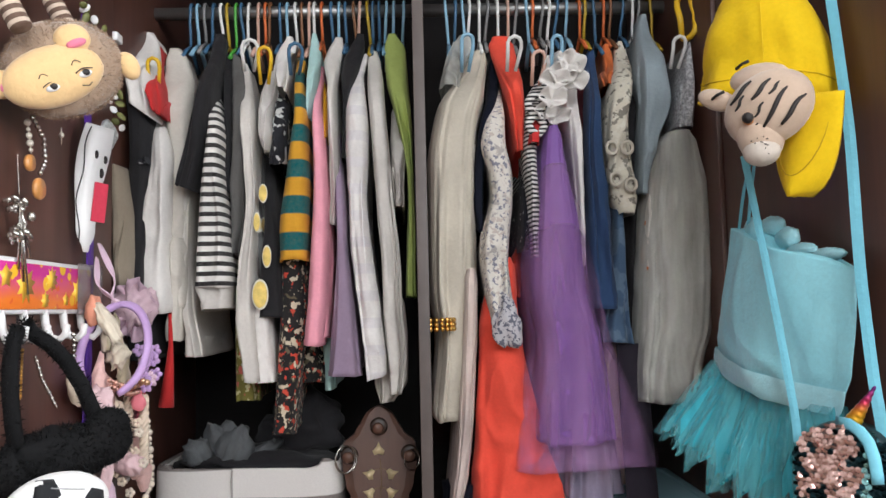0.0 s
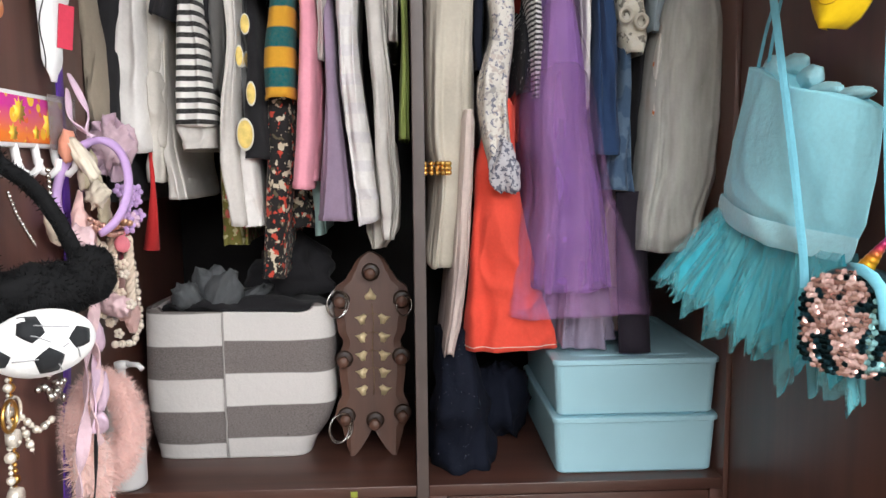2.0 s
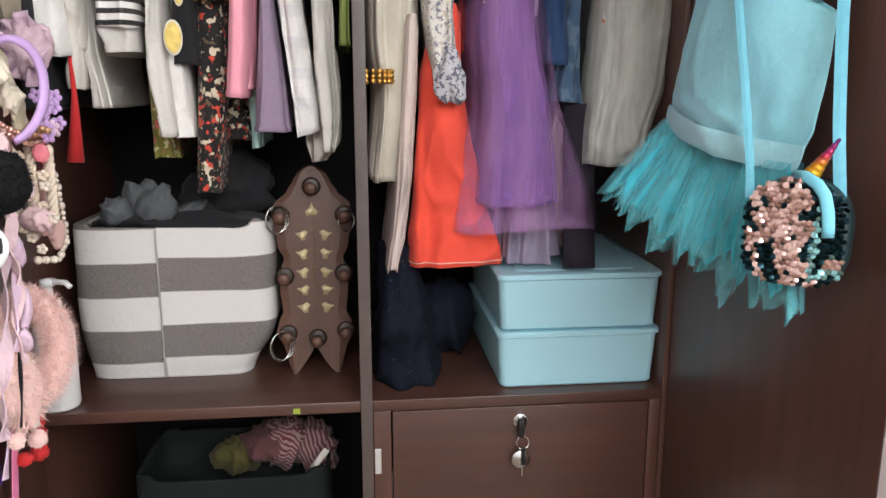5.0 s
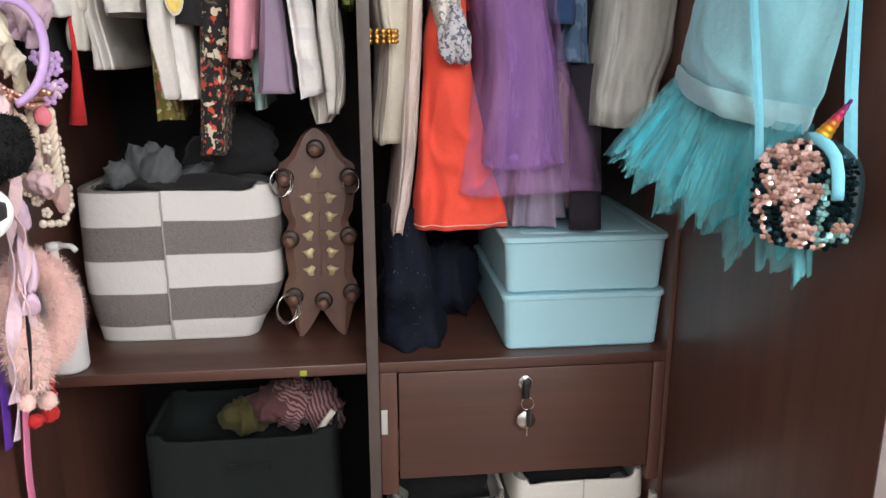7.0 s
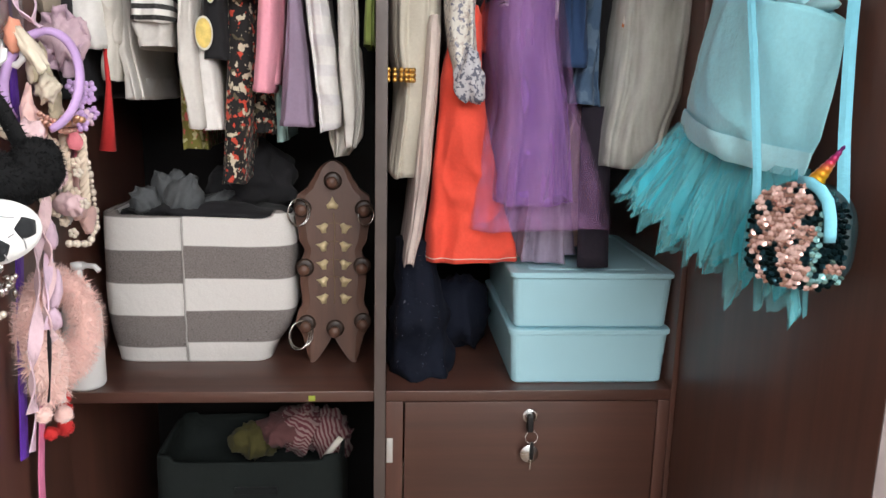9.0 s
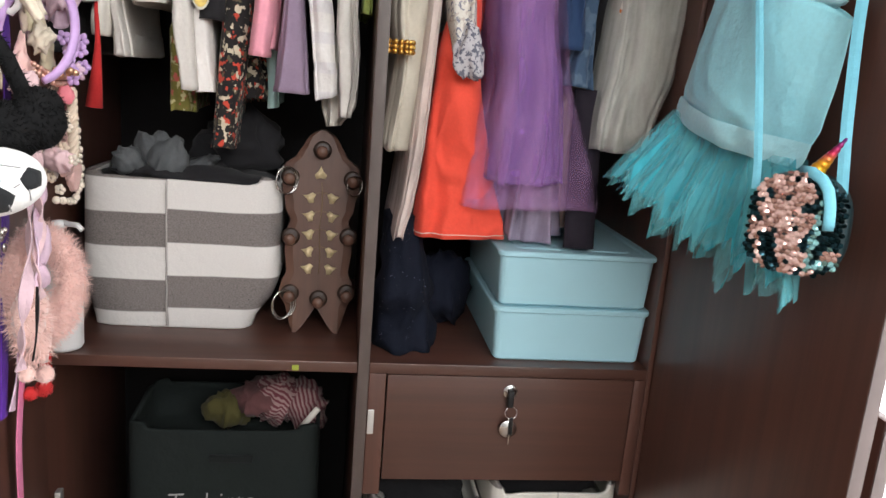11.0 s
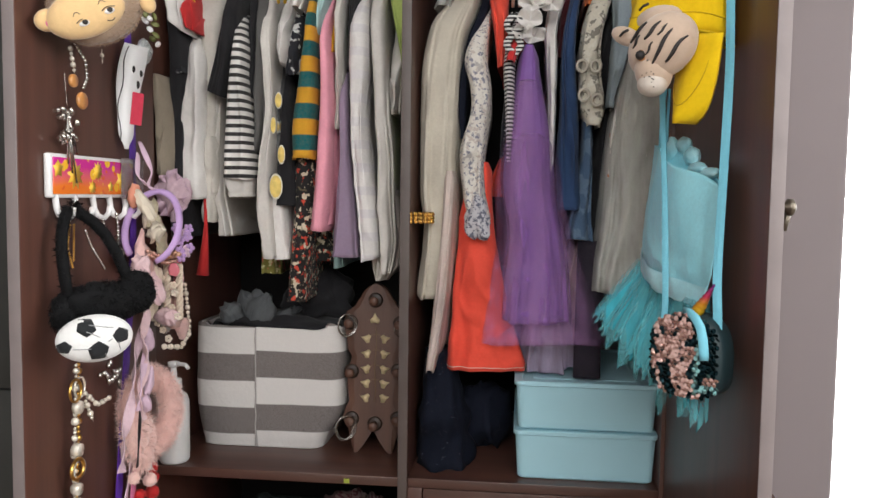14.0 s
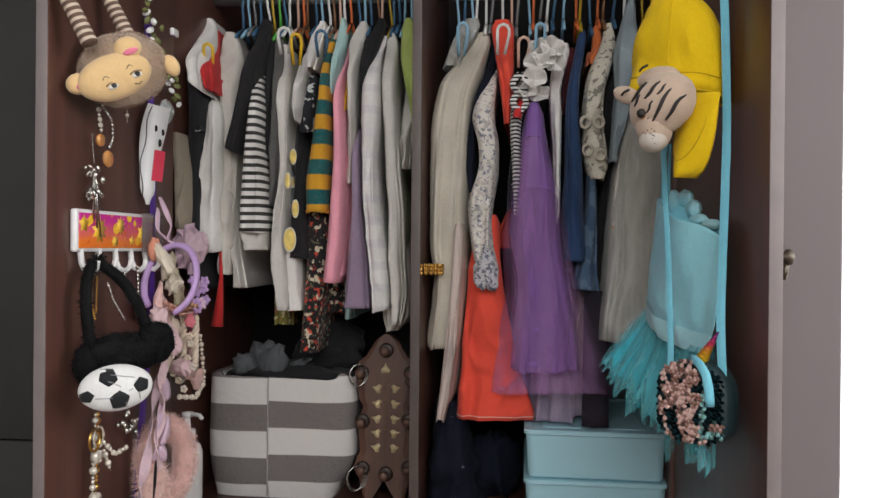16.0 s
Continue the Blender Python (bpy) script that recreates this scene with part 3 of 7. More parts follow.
FLORAL_W = fabric("white_floral", (0.66, 0.62, 0.56), spots=[(0.4, 0.37, 0.35), (0.5, 0.43, 0.38), (0.2, 0.2, 0.25)], spot_scale=85, spot_cut=0.585)
LACE = fabric("cream_lace", (0.66, 0.61, 0.5), spots=[(0.24, 0.22, 0.18), (0.7, 0.66, 0.56)], spot_scale=75, spot_cut=0.57)
CHAMBRAY = fabric("chambray", (0.3, 0.36, 0.39))
GREY_T = fabric("grey_tulle", (0.68, 0.67, 0.6))
GREY_S = fabric("grey_tulle_sheer", (0.66, 0.66, 0.61), sheer=0.5)
SILVER = plain("silver_sequins", (0.4, 0.4, 0.41), 0.4, 0.3, var=0.5, scale=200, bumps=0.8)
PLUM_D = fabric("dark_plum_strap", (0.02, 0.016, 0.024), sheen=0.0)

FY, BY = 0.10, 0.42
# left bay, from the side panel to the divider
hung("hooded_jacket", "white hooded jacket with a red lining", "jacket", [(1.83, -0.536, -0.493), (1.74, -0.518, -0.465), (1.638, -0.501, -0.447)], 0.04, WHITE_C, 1, tilt=0.75)
hung("red_vest", "bright red jersey vest showing inside the white jacket", "vest", [(1.804, -0.512, -0.484), (1.754, -0.524, -0.472), (1.683, -0.476, -0.445), (1.631, -0.448, -0.439)], 0.03, RED_C, 2)
hung("printed_blouse", "black top with a white print", "top", [(1.683, -0.552, -0.512), (1.63, -0.539, -0.494), (1.543, -0.484, -0.461)], 0.05, BW_PRINT, 3)
hung("white_shirt", "white long-sleeved cotton shirt on a hanger", "shirt", [(1.727, -0.501, -0.489), (1.658, -0.489, -0.462), (1.578, -0.471, -0.432), (1.488, -0.481, -0.432), (1.39, -0.495, -0.43), (1.289, -0.483, -0.427)], 0.07, WHITE_C, 4, cuff=0.035)
hung("beige_cardigan", "light beige cotton cardigan on a hanger", "cardigan", [(1.797, -0.484, -0.439), (1.711, -0.477, -0.407), (1.596, -0.454, -0.406), (1.442, -0.449, -0.405), (1.296, -0.443, -0.409)], 0.11, BEIGE_C, 5, amp=0.009)
hung("cream_shirt", "cream cotton shirt with loose cuffs", "shirt", [(1.546, -0.439, -0.399), (1.478, -0.438, -0.408), (1.386, -0.436, -0.406), (1.28, -0.432, -0.398), (1.208, -0.426, -0.388)], 0.12, GREY_C, 6, cuff=0.04, amp=0.008, neck=False)
hung("white_tee", "pale beige blouse with a gathered cuff", "blouse", [(1.42, -0.448, -0.408), (1.32, -0.447, -0.41), (1.237, -0.454, -0.42)], 0.1, BEIGE_C, 7, amp=0.009, neck=False)
hung("black_jacket", "black cotton jacket with a wide sleeve", "jacket", [(1.825, -0.393, -0.358), (1.718, -0.388, -0.36), (1.607, -0.408, -0.363), (1.506, -0.433, -0.384)], 0.075, BLACK_C, 8, tilt=0.4)
hung("striped_shirt", "black and white striped shirt on a hanger", "shirt", [(1.749, -0.391, -0.38), (1.698, -0.389, -0.367), (1.616, -0.369, -0.34), (1.534, -0.378, -0.338), (1.435, -0.389, -0.326), (1.332, -0.394, -0.318)], 0.06, STRIPE_BW, 9, amp=0.003, cuff=0.012)
hung("grey_vest", "pale grey undershirt below the striped shirt", "shirt", [(1.358, -0.394, -0.323), (1.328, -0.398, -0.321), (1.292, -0.383, -0.325)], 0.068, GREY_C, 10, amp=0.003, tilt=-0.1, neck=False, cuff=0.012)
hung("black_shirt", "black cotton shirt on a hanger", "shirt", [(1.785, -0.376, -0.35), (1.649, -0.352, -0.332), (1.502, -0.348, -0.331)], 0.12, BLACK_C, 11)
hung("grey_shirt", "dark grey cotton shirt on a hanger", "shirt", [(1.785, -0.357, -0.332), (1.646, -0.338, -0.3), (1.522, -0.339, -0.304), (1.44, -0.338, -0.309), (1.387, -0.337, -0.323)], 0.11, CHAR_C, 12)
hung("beige_blouse", "beige blouse with a long narrow sleeve", "blouse", [(1.766, -0.341, -0.317), (1.641, -0.319, -0.29), (1.536, -0.308, -0.283), (1.456, -0.305, -0.281), (1.366, -0.318, -0.285), (1.258, -0.324, -0.283), (1.164, -0.311, -0.276)], 0.08, GREY_C, 13, cuff=0.04, amp=0.006)
hung("white_trousers", "white cotton trousers hanging", "trousers", [(1.297, -0.299, -0.262), (1.238, -0.294, -0.258), (1.161, -0.29, -0.254)], 0.1, WHITE_C, 14, cuff=0.03, amp=0.004, neck=False)
hung("olive_skirt", "olive skirt with a faded floral print", "skirt", [(1.277, -0.351, -0.302), (1.12, -0.349, -0.295)], 0.18, FLORAL_OL, 15, neck=False)
hung("lemon_jacket", "grey jacket with a lemon print", "jacket", [(1.634, -0.32, -0.292), (1.55, -0.306, -0.281), (1.42, -0.295, -0.269), (1.342, -0.291, -0.243)], 0.12, LEMON_G, 16)
lemon_blouse = hung("lemon_blouse", "black top with a print of lemons", "top", [(1.606, -0.296, -0.273), (1.457, -0.276, -0.247), (1.356, -0.287, -0.237), (1.275, -0.29, -0.232)], 0.09, BLACK_C, 17, amp=0.003)
hung("white_ruffle_blouse", "white ruffled top on a hanger", "top", [(1.75, -0.287, -0.254), (1.697, -0.297, -0.257), (1.644, -0.288, -0.263), (1.604, -0.284, -0.256), (1.567, -0.269, -0.261)], 0.08, WHITE_C, 18, amp=0.009)
hung("white_blouse", "white blouse with puffed shoulder", "blouse", [(1.818, -0.253, -0.229), (1.777, -0.267, -0.233), (1.723, -0.264, -0.228), (1.687, -0.25, -0.234)], 0.09, WHITE_C, 19)
hung("monochrome_blouse", "black and white printed blouse on a hanger", "blouse", [(1.739, -0.27, -0.239), (1.652, -0.268, -0.233), (1.55, -0.27, -0.23)], 0.1, BW_PRINT, 20)
hung("striped_sweater", "green and mustard striped knitted sweater on a hanger", "sweater", [(1.787, -0.224, -0.207), (1.732, -0.227, -0.206), (1.641, -0.216, -0.189), (1.58, -0.225, -0.185), (1.51, -0.236, -0.183), (1.432, -0.248, -0.185), (1.372, -0.246, -0.187)], 0.06, STRIPE_GY, 21, amp=0.003, cuff=0.014)
hung("aqua_blouse", "pale aqua cotton top on a hanger", "top", [(1.824, -0.202, -0.184), (1.768, -0.204, -0.175), (1.695, -0.199, -0.18), (1.628, -0.198, -0.186)], 0.1, AQUA_C, 22)
hung("flowered_legging", "black legging with red and cream flowers", "legging", [(1.396, -0.249, -0.194), (1.276, -0.254, -0.195), (1.178, -0.26, -0.206), (1.07, -0.267, -0.22)], 0.1, FLORAL_DK, 23, amp=0.004, neck=False, cuff=0.012)
hung("pink_dress", "plain pink cotton dress on a hanger", "dress", [(1.757, -0.186, -0.171), (1.697, -0.188, -0.172), (1.58, -0.183, -0.158), (1.48, -0.184, -0.152), (1.382, -0.191, -0.153), (1.294, -0.199, -0.156), (1.226, -0.204, -0.164)], 0.06, PINK_C, 24, amp=0.003, tilt=0.05, cuff=0.012)
hung("pink_shirt", "deep pink cotton shirt behind a paler dress", "shirt", [(1.506, -0.178, -0.149), (1.384, -0.174, -0.149), (1.236, -0.186, -0.157)], 0.1, PINK_C, 25, neck=False)
hung("orange_vest", "small orange and yellow vest", "vest", [(1.732, -0.182, -0.172), (1.68, -0.176, -0.163), (1.595, -0.165, -0.157)], 0.09, YELLOW_C, 26)
hung("grey_striped_shirt", "pale grey shirt with fine stripes", "shirt", [(1.815, -0.16, -0.131), (1.761, -0.174, -0.135), (1.693, -0.161, -0.141), (1.586, -0.158, -0.138), (1.434, -0.157, -0.14)], 0.09, GREY_C, 27, amp=0.008)
hung("lilac_dress", "greyish lilac cotton dress on a hanger", "dress", [(1.632, -0.155, -0.142), (1.482, -0.147, -0.124), (1.382, -0.146, -0.12), (1.284, -0.157, -0.108), (1.171, -0.168, -0.096)], 0.075, LILAC_C, 28, amp=0.003, cuff=0.012)
hung("black_blouse", "black blouse hanging between pale shirts", "blouse", [(1.821, -0.116, -0.091), (1.753, -0.141, -0.098), (1.662, -0.133, -0.116), (1.558, -0.136, -0.123)], 0.11, BLACK_C, 29)
hung("aqua_skirt", "pale aqua skirt edge below the lilac dress", "skirt", [(1.243, -0.186, -0.158), (1.138, -0.181, -0.158)], 0.18, AQUA_C, 30, neck=False)
hung("checked_shirt", "white checked cotton shirt with long sleeves", "shirt", [(1.781, -0.101, -0.084), (1.734, -0.116, -0.094), (1.642, -0.127, -0.081), (1.57, -0.129, -0.079), (1.481, -0.124, -0.085), (1.382, -0.12, -0.076), (1.273, -0.108, -0.062), (1.168, -0.095, -0.054)], 0.07, CHECK_W, 31, cuff=0.05, amp=0.009, tilt=-0.25)
hung("white_cardigan", "off-white cotton cardigan with long sleeves", "cardigan", [(1.786, -0.092, -0.063), (1.699, -0.09, -0.053), (1.582, -0.081, -0.044), (1.481, -0.076, -0.038), (1.38, -0.07, -0.027), (1.272, -0.066, -0.025), (1.194, -0.059, -0.022), (1.138, -0.051, -0.035)], 0.08, GREY_C, 32, cuff=0.04, amp=0.009)
hung("cream_blouse", "cream blouse with hanging tail", "blouse", [(1.312, -0.061, -0.023), (1.231, -0.081, -0.015), (1.151, -0.089, -0.017), (1.118, -0.077, -0.045)], 0.12, BEIGE_C, 33, amp=0.008, neck=False)
hung("grey_jumper", "pale grey jumper beside the divider", "jumper", [(1.68, -0.048, -0.015), (1.604, -0.051, -0.01), (1.547, -0.047, -0.02), (1.469, -0.044, -0.021)], 0.11, GREY_C, 34, amp=0.012)
hung("green_shirt", "lime green cotton shirt on a hanger", "shirt", [(1.82, -0.056, -0.025), (1.789, -0.061, -0.01), (1.702, -0.055, -0.006), (1.64, -0.039, -0.002), (1.539, -0.02, -0.003), (1.435, -0.02, -0.002), (1.306, -0.026, -0.002)], 0.13, GREEN_C, 35, amp=0.008)
hung("black_coat", "long black coat in the corner", "coat", [(1.805, -0.552, -0.512), (1.636, -0.508, -0.462), (1.438, -0.507, -0.465), (1.207, -0.504, -0.466)], 0.06, BLACK_C, 36)
hung("khaki_trousers", "khaki trousers hanging beside the panel", "trousers", [(1.538, -0.517, -0.495), (1.453, -0.518, -0.481), (1.335, -0.513, -0.48)], 0.02, TAN_C, 37, neck=False)
garment("flowered_skirt", "black skirt with small red flowers", "skirt", (-0.204, 1.339), (-0.204, 1.142), 0.05, 0.06, 0.18, 0.4, FLORAL_DK, seed=45, sho=0.03)

# right bay, from the divider to the side panel
hung("organza_bolero", "sheer grey organza bolero over the cream dress", "bolero", [(1.816, 0.076, 0.132), (1.764, 0.057, 0.113), (1.686, 0.042, 0.088)], 0.09, GREY_S, 101, amp=0.005)
cream_dress = hung("cream_dress", "cream tulle dress on a hanger", "dress", [(1.785, 0.111, 0.148), (1.724, 0.085, 0.139), (1.666, 0.046, 0.131), (1.615, 0.031, 0.118), (1.555, 0.021, 0.114), (1.426, 0.019, 0.109), (1.308, 0.019, 0.107), (1.231, 0.029, 0.105), (1.094, 0.017, 0.092)], 0.06, CREAM_T, 102, amp=0.006, folds=7, skirt=True)
hung("navy_blouse", "navy blue blouse with a round shoulder", "blouse", [(1.765, 0.143, 0.168), (1.72, 0.14, 0.168), (1.578, 0.108, 0.134), (1.477, 0.098, 0.125), (1.417, 0.106, 0.122)], 0.08, NAVY_D, 103)
floral_blouse = hung("floral_blouse", "white blouse with a fine grey floral print", "blouse", [(1.738, 0.154, 0.173), (1.661, 0.14, 0.167), (1.574, 0.112, 0.167), (1.519, 0.122, 0.176), (1.47, 0.125, 0.175), (1.412, 0.108, 0.169), (1.364, 0.103, 0.163), (1.306, 0.112, 0.165), (1.253, 0.122, 0.177)], 0.04, FLORAL_W, 104, amp=0.009)
hung("dotted_top", "black sleeveless top with small white dots", "top", [(1.614, 0.197, 0.23), (1.382, 0.183, 0.211)], 0.1, fabric("black_white_dots", (0.018, 0.018, 0.024), spots=[(0.55, 0.55, 0.55)], spot_scale=95, spot_cut=0.66), 105)
striped_camisole = hung("striped_camisole", "fine striped camisole with red lining", "top", [(1.727, 0.237, 0.264), (1.692, 0.214, 0.264), (1.63, 0.196, 0.239), (1.562, 0.19, 0.22), (1.472, 0.196, 0.22), (1.368, 0.201, 0.214)], 0.06, STRIPE_FINE, 106, amp=0.006)
hung("red_lining", "red top behind the striped camisole", "top", [(1.714, 0.239, 0.261), (1.637, 0.214, 0.243), (1.564, 0.196, 0.219)], 0.03, RED_C, 107)
white_ruffled_blouse = hung("white_ruffled_blouse", "white blouse with a big ruffled collar", "blouse", [(1.757, 0.285, 0.329), (1.64, 0.272, 0.303), (1.573, 0.274, 0.304), (1.502, 0.281, 0.302), (1.422, 0.282, 0.301), (1.352, 0.287, 0.298)], 0.07, WHITE_C, 108)
hung("navy_trousers", "navy blue cotton trousers hanging", "trousers", [(1.785, 0.337, 0.362), (1.623, 0.308, 0.338), (1.472, 0.303, 0.349), (1.372, 0.298, 0.354), (1.276, 0.304, 0.355)], 0.07, NAVY, 109, cuff=0.03, amp=0.008)
hung("maroon_blouse", "dark maroon top behind the white blouse", "top", [(1.746, 0.312, 0.342), (1.584, 0.291, 0.317)], 0.12, fabric("maroon_cotton", (0.06, 0.008, 0.012)), 110)
hung("denim_dress", "faded blue denim dress with frayed hem", "dress", [(1.524, 0.355, 0.373), (1.372, 0.348, 0.379), (1.272, 0.329, 0.381), (1.215, 0.322, 0.387)], 0.09, DENIM, 111, tilt=0.1, amp=0.006, neck=False, cuff=0.03)
hung("orange_blouse", "orange top showing at the shoulder", "top", [(1.793, 0.369, 0.389), (1.75, 0.367, 0.39), (1.688, 0.352, 0.371)], 0.09, ORANGE_C, 112)
lace_blouse = hung("lace_blouse", "cream lace top on a hanger", "top", [(1.799, 0.396, 0.418), (1.744, 0.381, 0.423), (1.666, 0.35, 0.403), (1.612, 0.34, 0.39), (1.551, 0.339, 0.392), (1.481, 0.342, 0.401), (1.442, 0.357, 0.391)], 0.07, LACE, 113, amp=0.008)
hung("chambray_shirt", "grey blue chambray shirt on a hanger", "shirt", [(1.851, 0.443, 0.467), (1.782, 0.423, 0.466), (1.704, 0.401, 0.469), (1.642, 0.402, 0.478), (1.582, 0.401, 0.444), (1.48, 0.398, 0.415)], 0.07, CHAMBRAY, 114, amp=0.008, cuff=0.02)
hung("spotted_shirt", "white shirt with orange print", "shirt", [(1.631, 0.458, 0.491), (1.527, 0.423, 0.446), (1.42, 0.403, 0.425), (1.34, 0.401, 0.419)], 0.08, fabric("orange_print", (0.66, 0.63, 0.58), spots=[(0.6, 0.16, 0.03)], spot_scale=38, spot_cut=0.6), 115)
grey_dress = hung("grey_dress", "grey tulle dress on a hanger", "dress", [(1.636, 0.493, 0.558), (1.577, 0.46, 0.556), (1.477, 0.412, 0.531), (1.368, 0.399, 0.534), (1.24, 0.391, 0.525), (1.134, 0.375, 0.504)], 0.06, GREY_T, 116, amp=0.005, folds=6, skirt=True)
hung("underskirt", "long sheer pale pink tulle skirt", "skirt", [(1.35, 0.078, 0.106), (1.224, 0.072, 0.101), (1.102, 0.062, 0.094), (1.002, 0.052, 0.081), (0.944, 0.046, 0.067)], 0.03, PINK_S, 154, amp=0.005, folds=4, skirt=True, neck=False, onto=cream_dress, back=0.34)
coral_dress = hung("coral_dress", "coral red cotton dress with a white-stitched hem", "dress", [(1.37, 0.13, 0.178), (1.268, 0.102, 0.184), (1.179, 0.094, 0.2), (1.058, 0.078, 0.229), (0.944, 0.061, 0.27)], 0.07, CORAL, 141, amp=0.012, folds=4, neck=False, stitch=fabric("white_thread", (0.75, 0.6, 0.52)))
hung("bodice", "coral red cotton bodice on the hanger", "dress", [(1.812, 0.14, 0.202), (1.724, 0.153, 0.205), (1.64, 0.168, 0.203), (1.56, 0.18, 0.196)], 0.08, CORAL, 142, amp=0.006, onto=coral_dress)
hung("waist", "coral red cotton waist", "dress", [(1.6, 0.185, 0.203), (1.45, 0.205, 0.222), (1.3, 0.15, 0.2)], 0.19, CORAL, 143, neck=False, onto=coral_dress)
purple_dress = hung("purple_dress", "purple satin dress with a shiny bodice", "dress", [(1.597, 0.222, 0.264), (1.534, 0.214, 0.272), (1.42, 0.201, 0.295), (1.323, 0.195, 0.301), (1.223, 0.212, 0.319), (1.124, 0.203, 0.333), (1.048, 0.196, 0.34)], 0.045, PURPLE, 151, amp=0.006, folds=5, skirt=True, neck=False)
hung("overskirt", "sheer purple tulle skirt over the purple dress", "skirt", [(1.424, 0.195, 0.301), (1.327, 0.189, 0.307), (1.227, 0.206, 0.325), (1.1280000000000001, 0.197, 0.339), (1.052, 0.19, 0.346)], 0.036, PURPLE_T, 152, amp=0.006, folds=5, skirt=True, neck=False, onto=purple_dress)
hung("veil", "long transparent purple tulle layer", "skirt", [(1.526, 0.21, 0.274), (1.418, 0.193, 0.301), (1.323, 0.177, 0.321), (1.206, 0.179, 0.346), (1.09, 0.155, 0.395), (1.005, 0.142, 0.422)], 0.022, PURPLE_S, 153, amp=0.005, folds=4, skirt=True, neck=False, onto=purple_dress)
garment("lavender_skirt", "pale lavender gathered tulle skirt", "skirt", (0.299, 1.223), (0.293, 0.946), 0.05, 0.11, 0.08, 0.36, LAV_S, seed=60, amp=0.012, folds=9, skirt=True, sho=0.05)
garment("black_dress", "long black dress between the lighter ones", "dress", (0.417, 1.726), (0.394, 1.117), 0.03, 0.06, 0.13, BY, BLACK_C, seed=64)
hung("overskirt", "sheer grey tulle layer over the grey dress", "skirt", [(1.585, 0.429, 0.507), (1.476, 0.407, 0.532), (1.367, 0.392, 0.535), (1.24, 0.384, 0.527), (1.176, 0.374, 0.508), (1.113, 0.372, 0.492)], 0.045, GREY_S, 155, amp=0.006, folds=5, skirt=True, neck=False, onto=grey_dress)
hung("bodice", "silver sequinned bodice of the grey dress", "dress", [(1.742, 0.484, 0.496), (1.715, 0.476, 0.5), (1.668, 0.466, 0.506), (1.592, 0.458, 0.502)], 0.05, SILVER, 142, neck=False, onto=grey_dress)
garment("cream_petticoat", "cream petticoat behind the dark strap", "skirt", (0.370, 1.240), (0.354, 0.967), 0.04, 0.06, 0.13, 0.36, fabric("peach_cotton", (0.5, 0.38, 0.32)), seed=68, sho=0.03)

# the dark strap that hangs down on to the blue box
bm = bmesh.new()
SX, SZ = 0.370, 0.928
SX2, SZ2 = 0.377, 1.193
rings = []
for j in range(14):
    s = j / 13
    z, cx = SZ2 + 0.02 + (0.944 - SZ2 - 0.02) * s, SX2 + (SX - SX2) * s
    rings.append([(cx + sx * 0.0265, 0.1 - 0.06 * s + dy + 0.004 * math.sin(3 * s), z) for sx, dy in ((-1, 0), (-0.3, -0.003), (0.4, -0.003), (1, 0), (1, 0.006), (-1, 0.006))])
loft(bm, rings, True, True)
tagged(finish("fabric_strap", bm, PLUM_D), "broad dark plum fabric strap hanging on to the box", "strap")

# hangers
HANGER_COLS = [("blue", (0.05, 0.13, 0.23)), ("pale_blue", (0.25, 0.45, 0.6)), ("white", (0.75, 0.75, 0.73)), ("orange", (0.6, 0.14, 0.04)), ("brown", (0.2, 0.09, 0.04)), ("peach", (0.65, 0.42, 0.33)), ("green", (0.08, 0.35, 0.05)), ("grey", (0.2, 0.2, 0.2)), ("mustard", (0.45, 0.3, 0.02))]
hanger_mats = [(n, plain("hanger_" + n, c, 0.38, var=0.05)) for n, c in HANGER_COLS]


def hanger(x, k, lean=0.0, drop=0.0):
    """A plastic hanger over the rod at x; its arms run in depth."""
    n, mat = hanger_mats[k]
    h = thing("clothes_hanger", (x, 0.25, ROD), n.replace("_", " ") + " plastic clothes hanger hooked over the rod", "hanger", "hangers on the rods")
    bm = bmesh.new()
    pts = [(x, 0.25 + 0.0165 * math.cos(radians(a)), ROD + 0.0015 + 0.0165 * math.sin(radians(a))) for a in range(-20, 201, 20)]
    pts += [(x + lean * 0.3, 0.236, ROD - 0.02), (x + lean * 0.7, 0.247, ROD - 0.04 - drop), (x + lean, 0.25, ROD - 0.065 - drop)]
    tube(bm, pts, 0.0032, 7)
    part("hook", bm, mat, h)
    for sy in (-1, 1):
        bm = bmesh.new()
        tube(bm, [(x + lean, 0.25, ROD - 0.062 - drop), (x + lean, 0.25 + sy * 0.03, ROD - 0.078 - drop), (x + lean, 0.25 + sy * 0.055, ROD - 0.098 - drop)], lambda t: 0.0042, 7)
        part("arm", bm, mat, h)
    return h


random.seed(7)
cols_l = [0, 1, 7, 0, 2, 8, 6, 0, 2, 5, 3, 4, 0, 1, 2, 4, 5, 2, 3, 0, 1, 0, 4, 5, 8, 0, 0, 1, 1, 1]
for i, k in enumerate(cols_l):
    hanger(-0.44 + i * (0.42 / 29) + random.uniform(-0.004, 0.004), k, random.uniform(-0.006, 0.006), random.uniform(0, 0.012))
cols_r = [1, 0, 1, 2, 2, 7, 2, 5, 7, 1, 3, 7, 2, 0, 1, 3, 8, 0, 3, 4, 0, 2, 7, 8]
for i, k in enumerate(cols_r):
    hanger(0.065 + i * (0.41 / 23) + random.uniform(-0.005, 0.005), k, random.uniform(-0.008, 0.008), random.uniform(0, 0.015))


